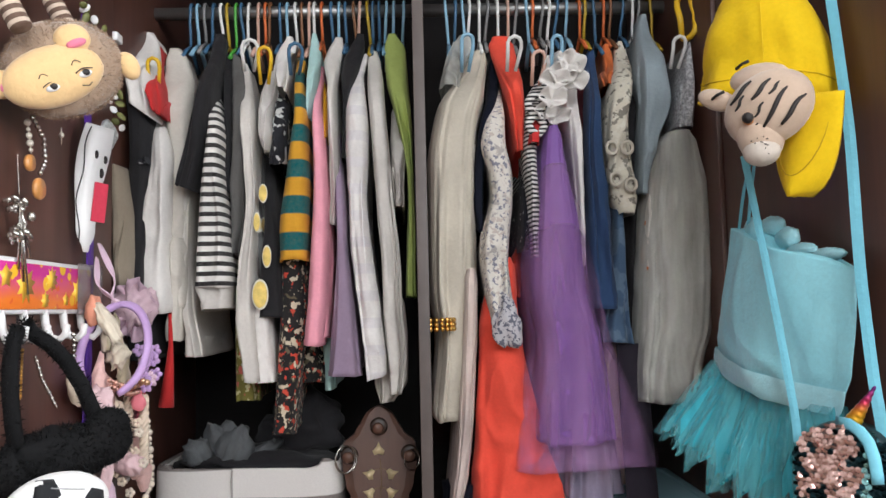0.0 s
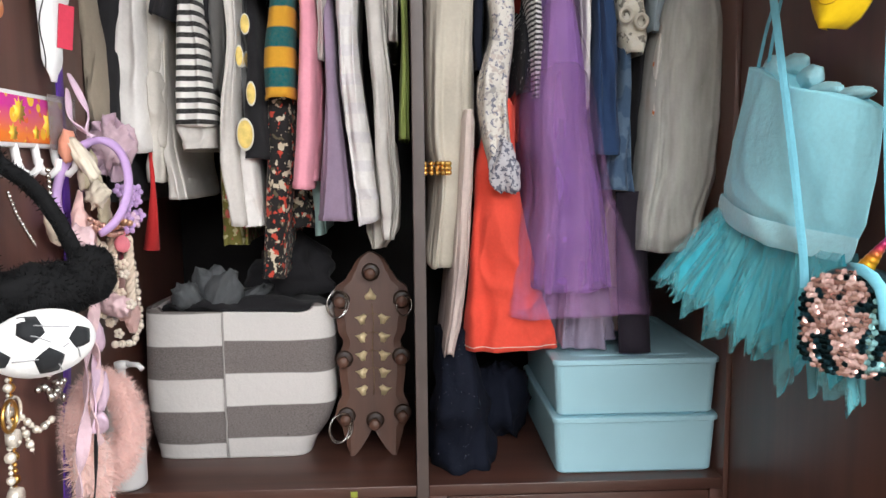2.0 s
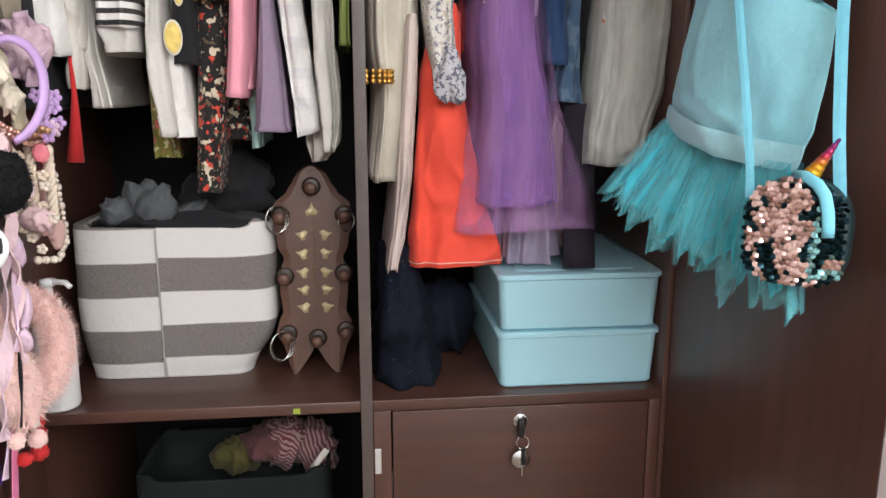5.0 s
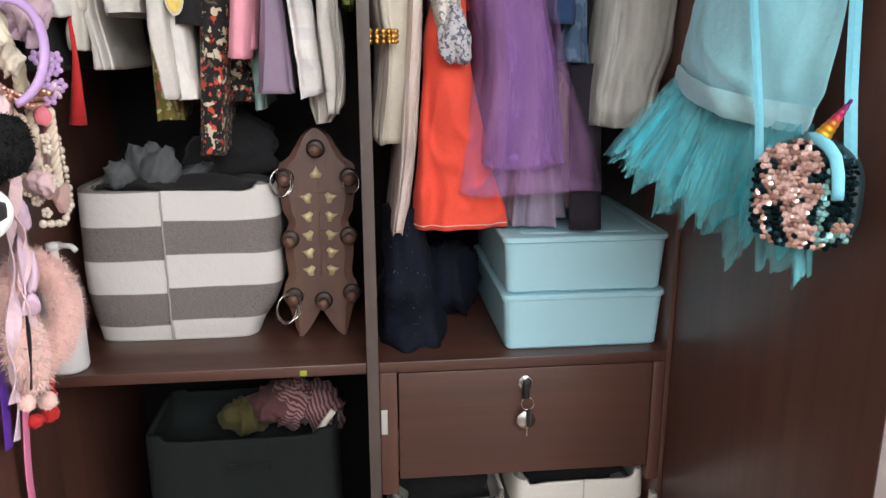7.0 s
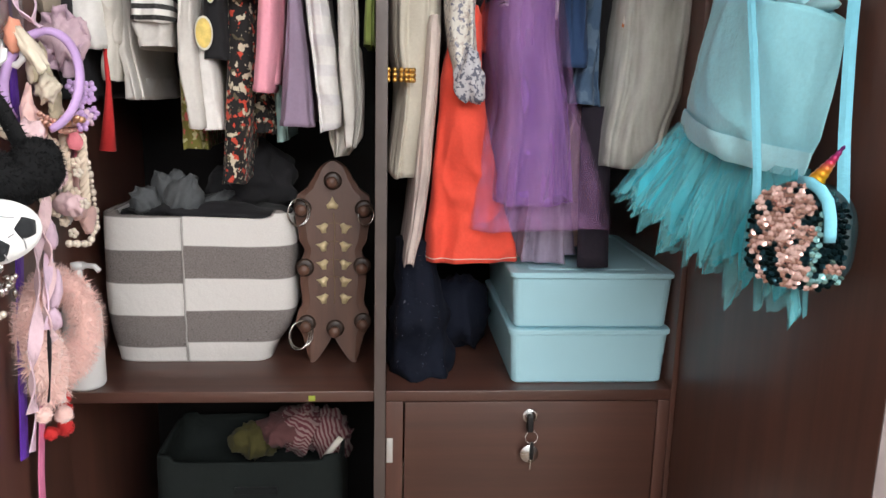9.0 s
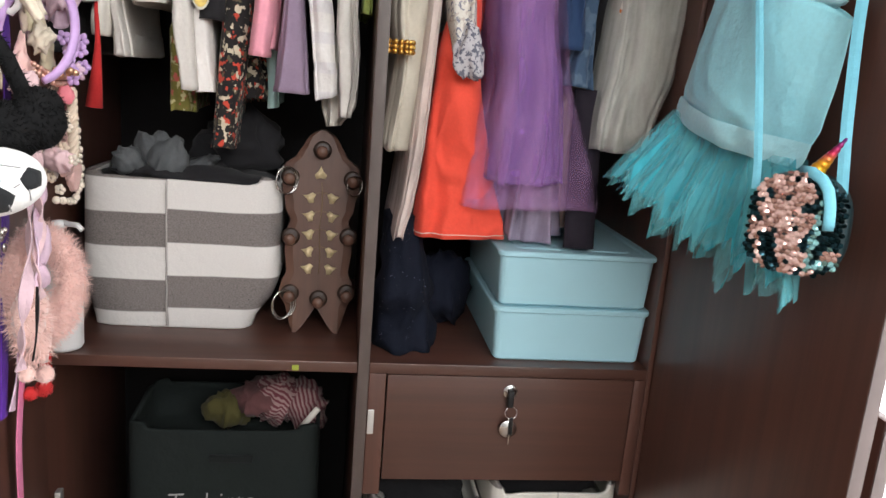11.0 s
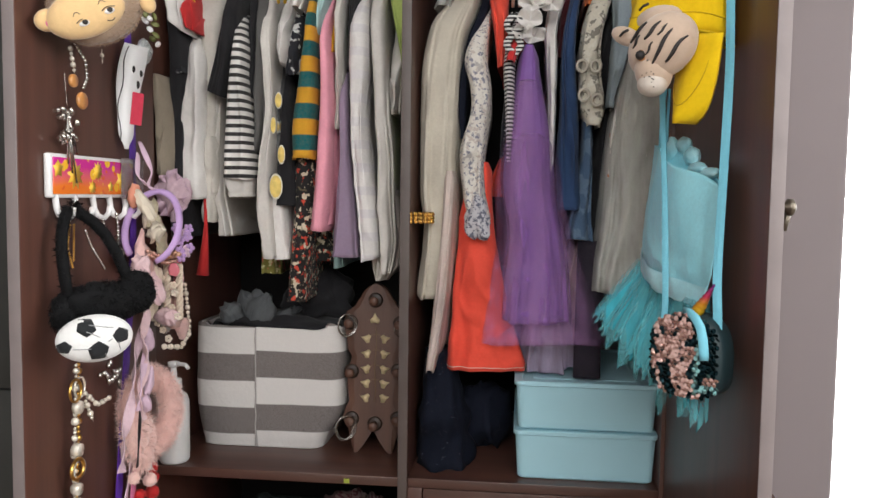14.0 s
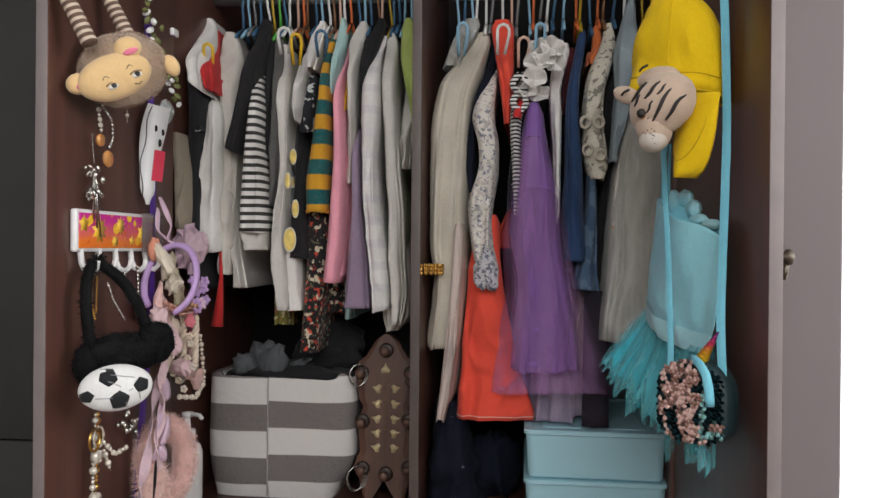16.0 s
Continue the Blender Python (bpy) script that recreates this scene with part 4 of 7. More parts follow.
def front_hook(x, z, mat, label, y=0.1, h=0.09, r=0.013):
    """The bent end of a hanger's arm that sticks out of a neckline."""
    bm = bmesh.new()
    pts = [(x - r, y + 0.02, z - h), (x - r, y, z - h * 0.4)] + [(x - r * math.cos(a), y - 0.006 * math.sin(a), z - r + r * math.sin(a)) for a in (0.2, 0.8, 1.57, 2.3, 2.9)] + [(x + r, y + 0.002, z - h * 0.35), (x + r * 0.2, y + 0.02, z - h)]
    tube(bm, pts, 0.0034, 8)
    return tagged(finish("hanger_loop", bm, mat), label, "hanger", "hanger ends in the necklines")


hm = dict(hanger_mats)
front_hook(-0.290, 1.768, hm["white"], "white plastic hanger end", 0.08, 0.05, 0.014)
front_hook(-0.460, 1.737, plain("hanger_yellow", (0.8, 0.5, 0.02), 0.4), "yellow plastic hanger end", 0.08, 0.05, 0.01)
front_hook(-0.264, 1.754, bpy.data.materials["hanger_yellow"], "yellow plastic hanger end", 0.08, 0.06, 0.011)
front_hook(0.096, 1.761, hm["pale_blue"], "pale blue plastic hanger end", 0.05, 0.06, 0.01)
front_hook(0.179, 1.756, hm["white"], "white plastic hanger end", 0.05, 0.055, 0.012)
front_hook(0.221, 1.729, hm["peach"], "peach plastic hanger end", 0.05, 0.055, 0.011)
front_hook(0.254, 1.756, hm["pale_blue"], "pale blue plastic hanger end", 0.05, 0.06, 0.009)
front_hook(-0.209, 1.760, hm["blue"], "blue plastic hanger end", 0.08, 0.05, 0.012)
front_hook(0.471, 1.751, hm["white"], "white plastic hanger end", 0.05, 0.05, 0.011)
bm = bmesh.new()
GX, GZ = 0.497, 1.805
tube(bm, [(GX + 0.016 * math.cos(a / 10 * math.pi), 0.08 + 0.01 * math.sin(a), GZ + 0.045 * math.sin(a / 10 * math.pi)) for a in range(20)], 0.0055, 8, closed=True)
tagged(finish("hanger_loop", bm, bpy.data.materials["hanger_yellow"]), "large yellow plastic hanger loop", "hanger", "hanger ends in the necklines")


def ruffle(name, label, cat, cx, z, y, rx, rz, mat, seed, waves=7):
    """A gathered flounce, like an open rosette."""
    bm = bmesh.new()
    rings = []
    for j in range(7):
        s = j / 6
        rings.append([(cx + rx * s * math.cos(a) * (1 + 0.12 * math.sin(waves * a + seed)), y - 0.035 * s * (0.4 + 0.6 * math.sin(waves * a + seed * 2) ** 2) + 0.02, z + rz * s * math.sin(a) * (1 + 0.12 * math.cos(waves * a))) for a in [2 * math.pi * i / 56 for i in range(56)]])
    for j in range(6, -1, -1):
        rings.append([(x * 1.0, yy + 0.003, zz) for x, yy, zz in rings[j]])
    loft(bm, rings, True, True)
    return tagged(finish(name, bm, mat), label, cat)




def crumple(name, label, cat, x, y, z, rx, ry, rz, mat, seed, tilt=0, amount=0.5):
    """A soft crumpled lump of cloth."""
    bm = bmesh.new()
    blob(bm, (0, 0, 0), rx, ry, rz, nu=40, nv=24)
    for v in bm.verts:
        k = v.co * (0.03 / max(rx, rz)) * 3.2
        v.co *= 1 + amount * crease(k, seed) - amount * 0.35
    ob = finish(name, bm, mat)
    ob.matrix_basis = Matrix.Translation((x, y, z)) @ pose(0, 0, 0, 0, tilt, 0)
    return tagged(ob, label, cat)


def attach(ob, holder):
    """Makes a loose piece a part of its thing."""
    for k in ("category", "group"):
        if k in ob:
            del ob[k]
    ob.parent = holder
    ob.matrix_parent_inverse = Matrix.Translation(-holder.location)


for k, (px, pz, rx, rz, tl) in enumerate(((0.251, 1.706, 0.017, 0.022, 20), (0.278, 1.709, 0.02, 0.021, -25), (0.247, 1.677, 0.022, 0.018, 10), (0.284, 1.684, 0.019, 0.024, 15), (0.262, 1.69, 0.02, 0.02, 0), (0.243, 1.645, 0.02, 0.019, -15), (0.252, 1.617, 0.022, 0.016, 5), (0.23, 1.622, 0.016, 0.015, 25))):
    attach(ruffle("ruffle", "white gathered ruffle of a blouse", "collar", px, pz, 0.055 - 0.007 * (k % 3), rx * 1.12, rz * 1.12, WHITE_C, k * 2.1 + tl, 2), white_ruffled_blouse)
# embroidered eyelets of the lace and the twisted front of the camisole
for px, pz in ((0.347, 1.558), (0.374, 1.558), (0.352, 1.502), (0.378, 1.492)):
    bm = bmesh.new()
    tube(bm, [(px + 0.0095 * math.cos(a), 0.062, pz + 0.011 * math.sin(a)) for a in [2 * math.pi * i / 20 for i in range(20)]], 0.0032, 7, closed=True)
    part("eyelet", bm, CREAM_T, lace_blouse, "cream embroidered ring")
for k in (-1, 1):
    bm = bmesh.new()
    tube(bm, [(0.213 + k * 0.014 * math.sin(2 * math.pi * i / 14), 0.052 - 0.004 * math.cos(2 * math.pi * i / 14 + k), 1.655 - 0.075 * i / 14) for i in range(15)], 0.007, 9, flat=0.5)
    part("twisted_band", bm, STRIPE_FINE, striped_camisole, "twisted fine striped band")
# printed lemons
LEMON_P = plain("printed_lemon", (0.75, 0.56, 0.16), 0.85, var=0.2, scale=70)
LEMON_RIM = fabric("printed_lemon_rim", (0.72, 0.68, 0.56))
for px, pz, rx, rz in ((-0.274, 1.315, 0.0145, 0.027), (-0.279, 1.441, 0.0065, 0.018), (-0.268, 1.492, 0.008, 0.017), (-0.262, 1.381, 0.008, 0.02)):
    for k, (f, dy, mt) in enumerate(((1.0, 0.0, LEMON_RIM), (0.86, -0.0012, LEMON_P))):
        bm = bmesh.new()
        blob(bm, (px, 0.077 + dy, pz), rx * f, 0.0016, rz * f, nu=24, nv=10)
        part("printed_lemon", bm, mt, lemon_blouse, "yellow printed lemon slice" if k else "cream rim of the print")
attach(crumple("cuff", "gathered printed cuff of the floral blouse", "flounce", 0.152, 0.035, 1.256, 0.024, 0.02, 0.045, fabric("grey_print", (0.5, 0.48, 0.5), spots=[(0.13, 0.13, 0.17)], spot_scale=150, spot_cut=0.52), 2, 5, 0.5), floral_blouse)

garment("dark_robe", "black robe against the side panel", "robe", (0.591, 1.810), (0.551, 1.170), 0.03, 0.04, 0.2, BY, BLACK_C, seed=73)
# red tassel low in the left bay
TX, TZ2 = -0.437, 1.242
bm = bmesh.new()
tube(bm, [(TX, 0.1, TZ2 + 0.06), (TX + 0.002, 0.1, TZ2 - 0.01), (TX, 0.1, TZ2 - 0.05), (TX - 0.006, 0.1, TZ2 - 0.118)], lambda t: 0.003 + 0.0105 * t ** 2.2, 12)
tagged(finish("tassel", bm, RED_C), "red silk tassel hanging among the clothes", "tassel")
# gold beaded band on the divider
BX, BZ = 0.029, 1.255
bm = bmesh.new()
GOLD = plain("gold", (0.75, 0.45, 0.12), 0.28, 1.0, var=0.15, scale=60)
for row in range(3):
    for i in range(13):
        a = math.pi * (i / 12)
        blob(bm, (0.0195 + 0.04 * math.sin(a), 0.035 + 0.025 * -math.cos(a), BZ + 0.009 - row * 0.0075), 0.0042, 0.0042, 0.0042, nu=8, nv=5)
tagged(finish("beaded_band", bm, GOLD), "gold beaded band fixed to the divider", "ornament")

# ---- things on the shelves ----
# two blue lidded boxes
BX0, BX1 = 0.236, 0.504
BD = 0.34


def storage_box(z0, z1, label):
    b = thing("storage_box", ((BX0 + BX1) / 2, 0.2, z0), label, "box", "stacked blue boxes")
    bm = bmesh.new()
    rings = []
    cx, cy = (BX0 + BX1) / 2, 0.03 + BD / 2
    hx, hy = (BX1 - BX0) / 2, BD / 2

    def rr(hx, hy, r, z):
        out = []
        for sx, sy, a0 in ((1, 1, 0), (-1, 1, 90), (-1, -1, 180), (1, -1, 270)):
            for k in range(5):
                a = radians(a0 + k * 22.5)
                out.append((cx + sx * (hx - r) + r * math.cos(a), cy + sy * (hy - r) + r * math.sin(a), z))
        return out
    lid = z1 - 0.012
    body = [rr(hx - 0.006, hy - 0.006, 0.01, z0), rr(hx - 0.001, hy - 0.001, 0.013, z0 + 0.004), rr(hx + 0.004, hy + 0.004, 0.014, lid - 0.001)]
    loft(bm, body, True, True)
    part("body", bm, BLUE_PLASTIC, b, smooth=False)
    bm = bmesh.new()
    top = [rr(hx + 0.0055, hy + 0.0055, 0.014, lid), rr(hx + 0.008, hy + 0.008, 0.015, lid + 0.001), rr(hx + 0.008, hy + 0.008, 0.015, lid + 0.0075), rr(hx + 0.006, hy + 0.006, 0.014, lid + 0.0095),
           rr(hx - 0.008, hy - 0.008, 0.012, lid + 0.0095), rr(hx - 0.011, hy - 0.011, 0.012, lid + 0.0065), rr(hx - 0.03, hy - 0.03, 0.012, lid + 0.0065), rr(hx - 0.033, hy - 0.033, 0.012, lid + 0.0085)]
    loft(bm, top, True, True)
    part("lid", bm, BLUE_PLASTIC, b, smooth=False)
    return b


storage_box(SHELF, 0.841, "sky blue plastic lidded box standing on the shelf")
storage_box(0.8392, 0.94, "sky blue plastic lidded box stacked on another")

# striped cloth basket


def striped(name, white, grey, z0, period, duty, seam_x, shift, mid=0.0, half=1.0, droop=0.0):
    """Broad woven bands; the bands left of the seam sit lower by shift. Heights and the seam are in the world's metres."""
    m, nt, b = nodes_of(name)
    sep = nt.nodes.new("ShaderNodeSeparateXYZ")
    nt.links.new(coords(nt), sep.inputs[0])
    wob = mathn(nt, 'MULTIPLY', mathn(nt, 'SUBTRACT', noise_tex(nt, 6), 0.5), 0.008)
    left = mathn(nt, 'LESS_THAN', sep.outputs[0], seam_x)
    off = mathn(nt, 'DIVIDE', mathn(nt, 'SUBTRACT', sep.outputs[0], mid), half)
    wob = mathn(nt, 'ADD', wob, mathn(nt, 'MULTIPLY_ADD', mathn(nt, 'MULTIPLY', off, off), -droop, droop))
    z = mathn(nt, 'ADD', mathn(nt, 'ADD', sep.outputs[2], wob), mathn(nt, 'MULTIPLY_ADD', left, shift, -z0))
    fr = mathn(nt, 'FRACT', mathn(nt, 'DIVIDE', z, period))
    band = ramp(nt, mathn(nt, 'ABSOLUTE', mathn(nt, 'SUBTRACT', fr, 0.5)), duty / 2 - 0.01, duty / 2 + 0.01)
    fleck = noise_tex(nt, 320, 2.0, stretched(nt, 1, 1, 2.5))
    g = mixc(nt, ramp(nt, fleck, 0.38, 0.62), tuple(x * 0.8 for x in grey), tuple(x * 1.18 for x in grey))
    g = mixc(nt, ramp(nt, noise_tex(nt, 150, 1.0), 0.72, 0.77), g, (0.09, 0.08, 0.075))
    w = mixc(nt, ramp(nt, fleck, 0.3, 0.7), tuple(x * 0.9 for x in white), white)
    c = mixc(nt, band, g, w)
    seam = ramp(nt, mathn(nt, 'ABSOLUTE', mathn(nt, 'SUBTRACT', sep.outputs[0], seam_x)), 0.0005, 0.0022)
    c = mixc(nt, mathn(nt, 'MULTIPLY_ADD', seam, -0.5, 0.5), c, (0.15, 0.13, 0.12))
    nt.links.new(c, b.inputs["Base Color"])
    b.inputs["Roughness"].default_value = 0.9
    b.inputs["Specular IOR Level"].default_value = 0.2
    weave(nt, b, strength=0.4)
    return m


def soft_box(x0, x1, y0, y1, z0, z1, seed=0, cut=0.0, lip=0.02, sag=0.01, nu=72, r=0.04):
    """An open cloth box with bulging walls; the rim is doubled."""
    cx, cy, hx, hy = (x0 + x1) / 2, (y0 + y1) / 2, (x1 - x0) / 2, (y1 - y0) / 2
    rings = []

    def ring(s, inset, dz=0.0):
        out = []
        z = z0 + (z1 - z0) * s
        for i in range(nu):
            a = 2 * math.pi * i / nu
            c, q = math.cos(a), math.sin(a)
            e = 0.26
            px, py = math.copysign(abs(c) ** e, c), math.copysign(abs(q) ** e, q)
            bul = 1 + 0.012 * math.sin(math.pi * s) + 0.012 * noise.noise(Vector((c * 2 + seed, q * 2, s * 3)))
            sh = 1 - cut * (1 - smooth01(s / 0.34)) * (1 if c > 0 else 0.25)
            x = cx + (hx - inset) * px * bul * sh
            y = cy + (hy - inset) * py * bul * (1 - 0.3 * cut * (1 - smooth01(s / 0.15)))
            zz = z + dz - sag * s * (0.5 + noise.noise(Vector((c * 1.7, q * 1.7, seed + 4)))) + (0.008 * s if abs(c * q) > 0.42 else 0)
            out.append((x, y, zz if s > 0 else z0))
        return out
    for s in (0, 0.015, 0.05, 0.1, 0.16, 0.22, 0.35, 0.5, 0.65, 0.8, 0.92, 0.99, 1.0):
        rings.append(ring(s, 0.0))
    for s in (1.0, 0.97, 0.85):
        rings.append(ring(s, 0.007))
    bm = bmesh.new()
    loft(bm, rings, True, True)
    return bm


BKX0, BKX1 = -0.483, -0.147
BKZ = 1.009
BASKET_M = striped("striped_canvas", (0.69, 0.66, 0.63), (0.19, 0.168, 0.158), 0.7485, 0.1185, 0.505, -0.338, 0.009, -0.338, 0.17, 0.0)
basket = thing("basket", ((BKX0 + BKX1) / 2, 0.28, SHELF), "white and grey striped canvas basket on the shelf", "basket")
part("body", soft_box(BKX0, BKX1, 0.135, 0.37, SHELF + 0.0005, BKZ + 0.006, 3, 0.27, sag=0.012), BASKET_M, basket)
bm = bmesh.new()
SXX = -0.338
tube(bm, [(SXX, 0.1315 + 0.002 * math.sin(9 * k), SHELF + 0.008 + (BKZ - SHELF - 0.012) * k / 12) for k in range(13)], 0.0018, 6)
part("seam", bm, fabric("seam_thread", (0.4, 0.37, 0.35)), basket, "stitched overlapping seam")
bm = bmesh.new()
blob(bm, ((BKX0 + BKX1) / 2, 0.25, BKZ - 0.015), (BKX1 - BKX0) / 2 - 0.02, 0.095, 0.035, rough=0.5, seed=4, nu=40, nv=20)
tagged(finish("folded_clothes", bm, BLACK_C), "black folded clothes filling the basket", "clothes")
bm = bmesh.new()
blob(bm, (BKX1 - 0.09, 0.3, BKZ + 0.04), 0.08, 0.06, 0.07, rough=0.5, seed=9, nu=40, nv=20)
tagged(finish("folded_clothes", bm, BLACK_C), "black clothes heaped at the back of the basket", "clothes")
GREY_FELT = fabric("dark_grey_tulle", (0.1, 0.105, 0.11), sheer=0.1)
for i, (px, rx, rz) in enumerate(((-0.1, 0.022, 0.022), (-0.065, 0.03, 0.04), (-0.03, 0.03, 0.034), (0.02, 0.03, 0.012))):
    crumple("crumpled_cloth", "dark grey gathered cloth stuffed in the basket", "cloth", SXX + px + 0.02, 0.2 + 0.03 * (i % 2), BKZ + 0.008 + rz * 0.4, rx * 1.15, 0.03, rz * 1.2, GREY_FELT, i * 2 + 3, 25 * (i % 3 - 1), 0.32)

# carved wooden peg rack
RZ0 = SHELF
RZ1 = 1.106
RXC = -0.078
PXM = (-0.003 - -0.142) / 2
RACK_W = wood("carved_rosewood", (0.13, 0.062, 0.04), (0.075, 0.036, 0.024), 0.5)
DARK_W = plain("dark_carved_wood", (0.035, 0.02, 0.014), 0.45)
BRASS = plain("inlaid_brass", (0.62, 0.5, 0.29), 0.45, 0.15, var=0.2, scale=90)
rack = thing("peg_rack", (RXC, 0.15, SHELF), "carved brown wooden peg rack with brass leaf inlay", "rack")


def rack_half(t):
    """Half the board's width at the share t of its height."""
    keys = [(0, 0.62), (0.06, 0.7), (0.12, 0.78), (0.2, 0.98), (0.25, 0.92), (0.3, 0.8), (0.42, 0.86), (0.5, 0.84), (0.56, 0.74), (0.62, 0.88), (0.74, 0.98), (0.82, 0.95), (0.88, 0.62), (0.93, 0.46), (0.97, 0.34), (1.0, 0.08)]
    for (a, va), (b, vb) in zip(keys, keys[1:]):
        if t <= b:
            return PXM * (va + (vb - va) * smooth01((t - a) / (b - a)))
    return PXM * 0.05


bm = bmesh.new()
H = RZ1 - RZ0
front, back = [], []
N = 60
lean = 0.03
for y, store in ((0.14, front), (0.162, back)):
    for side in (-1, 1):
        col = []
        for k in range(N + 1):
            t = k / N
            inner = PXM * 0.5 * (1 - (t / 0.14) ** 0.8) if t < 0.14 else 0.0
            row = []
            for e in range(5):
                xx = inner + (rack_half(t) - inner) * e / 4
                row.append(bm.verts.new((RXC + side * xx, y + lean * t + (0.004 if e == 4 else 0) * (1 if y < 0.15 else -1), RZ0 + H * t)))
            col.append(row)
        store.append(col)
for side in range(2):
    for store in (front, back):
        c = store[side]
        for k in range(N):
            for e in range(4):
                bm.faces.new((c[k][e], c[k][e + 1], c[k + 1][e + 1], c[k + 1][e]))
    f, b = front[side], back[side]
    for k in range(N):
        bm.faces.new((f[k][4], b[k][4], b[k + 1][4], f[k + 1][4]))
        if k / N < 0.14:
            bm.faces.new((f[k][0], b[k][0], b[k + 1][0], f[k + 1][0]))
    for e in range(4):
        bm.faces.new((f[0][e], f[0][e + 1], b[0][e + 1], b[0][e]))
        bm.faces.new((f[N][e], f[N][e + 1], b[N][e + 1], b[N][e]))
bmesh.ops.remove_doubles(bm, verts=bm.verts, dist=0.0002)
bmesh.ops.recalc_face_normals(bm, faces=bm.faces)
part("board", bm, RACK_W, rack, smooth=False)
for dx, t in ((0, 0.905), (-0.78, 0.77), (0.8, 0.77), (-0.72, 0.48), (0.76, 0.49), (-0.68, 0.2), (0.06, 0.175), (0.78, 0.21)):
    m = Matrix.Translation((RXC + PXM * dx, 0.14 + lean * t - 0.001, RZ0 + H * t)) @ pose(0, 0, 0, 90, 0, 0)
    peg = part("peg", lathe(bmesh.new(), [(0.0001, 0), (0.006, 0), (0.006, 0.016), (0.0095, 0.02), (0.0105, 0.026), (0.0085, 0.03), (0.0001, 0.031)], 14, m), RACK_W, rack)
    part("peg_socket", lathe(bmesh.new(), [(0.0001, -0.0006), (0.015, -0.0006), (0.0165, 0.0008), (0.012, 0.003), (0.0001, 0.003)], 16, m), DARK_W, peg, "dark carved socket")


def motif(cx, z, y, side, k=1.2):
    """A small brass leaf, laid flush on the board."""
    bm = bmesh.new()
    out = [(0, 0.011), (0.0032, 0.004), (0.0085, -0.001), (0.0062, -0.007), (0.0, -0.0055), (-0.0062, -0.007), (-0.0085, -0.001), (-0.0032, 0.004)]
    a = side * radians(75)
    pts = [(cx + k * (x * math.cos(a) + zz * math.sin(a)), z + k * (-x * math.sin(a) + zz * math.cos(a))) for x, zz in out]
    f = [[bm.verts.new((x, yy, zz)) for x, zz in pts] for yy in (y - 0.0022, y + 0.0005)]
    bm.faces.new(f[0])
    bm.faces.new(list(reversed(f[1])))
    n = len(pts)
    for i in range(n):
        bm.faces.new((f[0][i], f[1][i], f[1][(i + 1) % n], f[0][(i + 1) % n]))
    return bm


part("inlay_leaf", motif(RXC - 0.001, RZ0 + H * 0.79, 0.14 + lean * 0.79, 0, 1.3), BRASS, rack, "brass leaf inlay")
for r, t in enumerate((0.675, 0.585, 0.495, 0.41, 0.325)):
    for side in (-1, 1):
        part("inlay_leaf", motif(RXC + side * 0.02 + 0.002, RZ0 + H * t, 0.14 + lean * t, side), BRASS, rack, "brass leaf inlay")
bm = bmesh.new()
tube(bm, [(RXC + 0.002 + 0.0015 * math.sin(k), 0.1395 + lean * (0.3 + 0.45 * k / 10), RZ0 + H * (0.3 + 0.45 * k / 10)) for k in range(11)], 0.0008, 5)
for t in (0.69, 0.6, 0.51, 0.425):
    for side in (-1, 1):
        tube(bm, [(RXC + 0.002 + side * 0.017 * math.sin(a), 0.1395 + lean * t, RZ0 + H * t + 0.01 * math.cos(a) - 0.006) for a in (0, 0.5, 1.0, 1.6, 2.1)], 0.0006, 5)
part("inlay_stem", bm, plain("tarnished_wire", (0.2, 0.13, 0.06), 0.5, 0.4), rack, "fine engraved stem")
SILVER_M = plain("silver_metal", (0.62, 0.6, 0.56), 0.25, 1.0, var=0.15, scale=80)
for dx, t, r, k in ((-0.84, 0.77, 0.024, 2), (-0.8, 0.17, 0.026, 3), (0.86, 0.75, 0.018, 1)):
    for q in range(k):
        bm = bmesh.new()
        c = (RXC + PXM * dx - 0.002 * q, 0.126 + lean * t - 0.004 * q, RZ0 + H * t - r * 0.55)
        tube(bm, [(c[0] + r * (0.75 - 0.06 * q) * math.cos(a), c[1] + 0.01 * math.cos(a), c[2] + r * math.sin(a) + 0.008) for a in [2 * math.pi * i / 28 for i in range(28)]], 0.0014, 6, closed=True)
        tagged(finish("bangle", bm, SILVER_M), "thin silver metal bangle hanging from a peg", "bangle", "bangles on the peg rack")

# white pump bottle at the shelf's end
PBX, PBZ = -0.479, 0.040
BOTTLE = plain("white_plastic", (0.78, 0.77, 0.76), 0.35, var=0.03)
bottle = thing("pump_bottle", (PBX, 0.03, SHELF), "white plastic pump bottle on the shelf", "bottle")
part("body", lathe(bmesh.new(), [(0.0001, SHELF + 0.0005), (0.028, SHELF + 0.0005), (0.031, SHELF + 0.006), (0.031, SHELF + 0.125), (0.027, SHELF + 0.14), (0.014, SHELF + 0.15), (0.014, SHELF + 0.155), (0.0001, SHELF + 0.155)], 28, Matrix.Translation((PBX, 0.034, 0))), BOTTLE, bottle)
part("collar", lathe(bmesh.new(), [(0.0001, SHELF + 0.1555), (0.0165, SHELF + 0.1555), (0.0165, SHELF + 0.173), (0.007, SHELF + 0.176), (0.0055, SHELF + 0.2), (0.0001, SHELF + 0.2)], 22, Matrix.Translation((PBX, 0.034, 0))), BOTTLE, bottle)
bm = bmesh.new()
lathe(bm, [(0.0001, SHELF + 0.2002), (0.011, SHELF + 0.2002), (0.012, SHELF + 0.21), (0.0001, SHELF + 0.213)], 18, Matrix.Translation((PBX, 0.034, 0)))
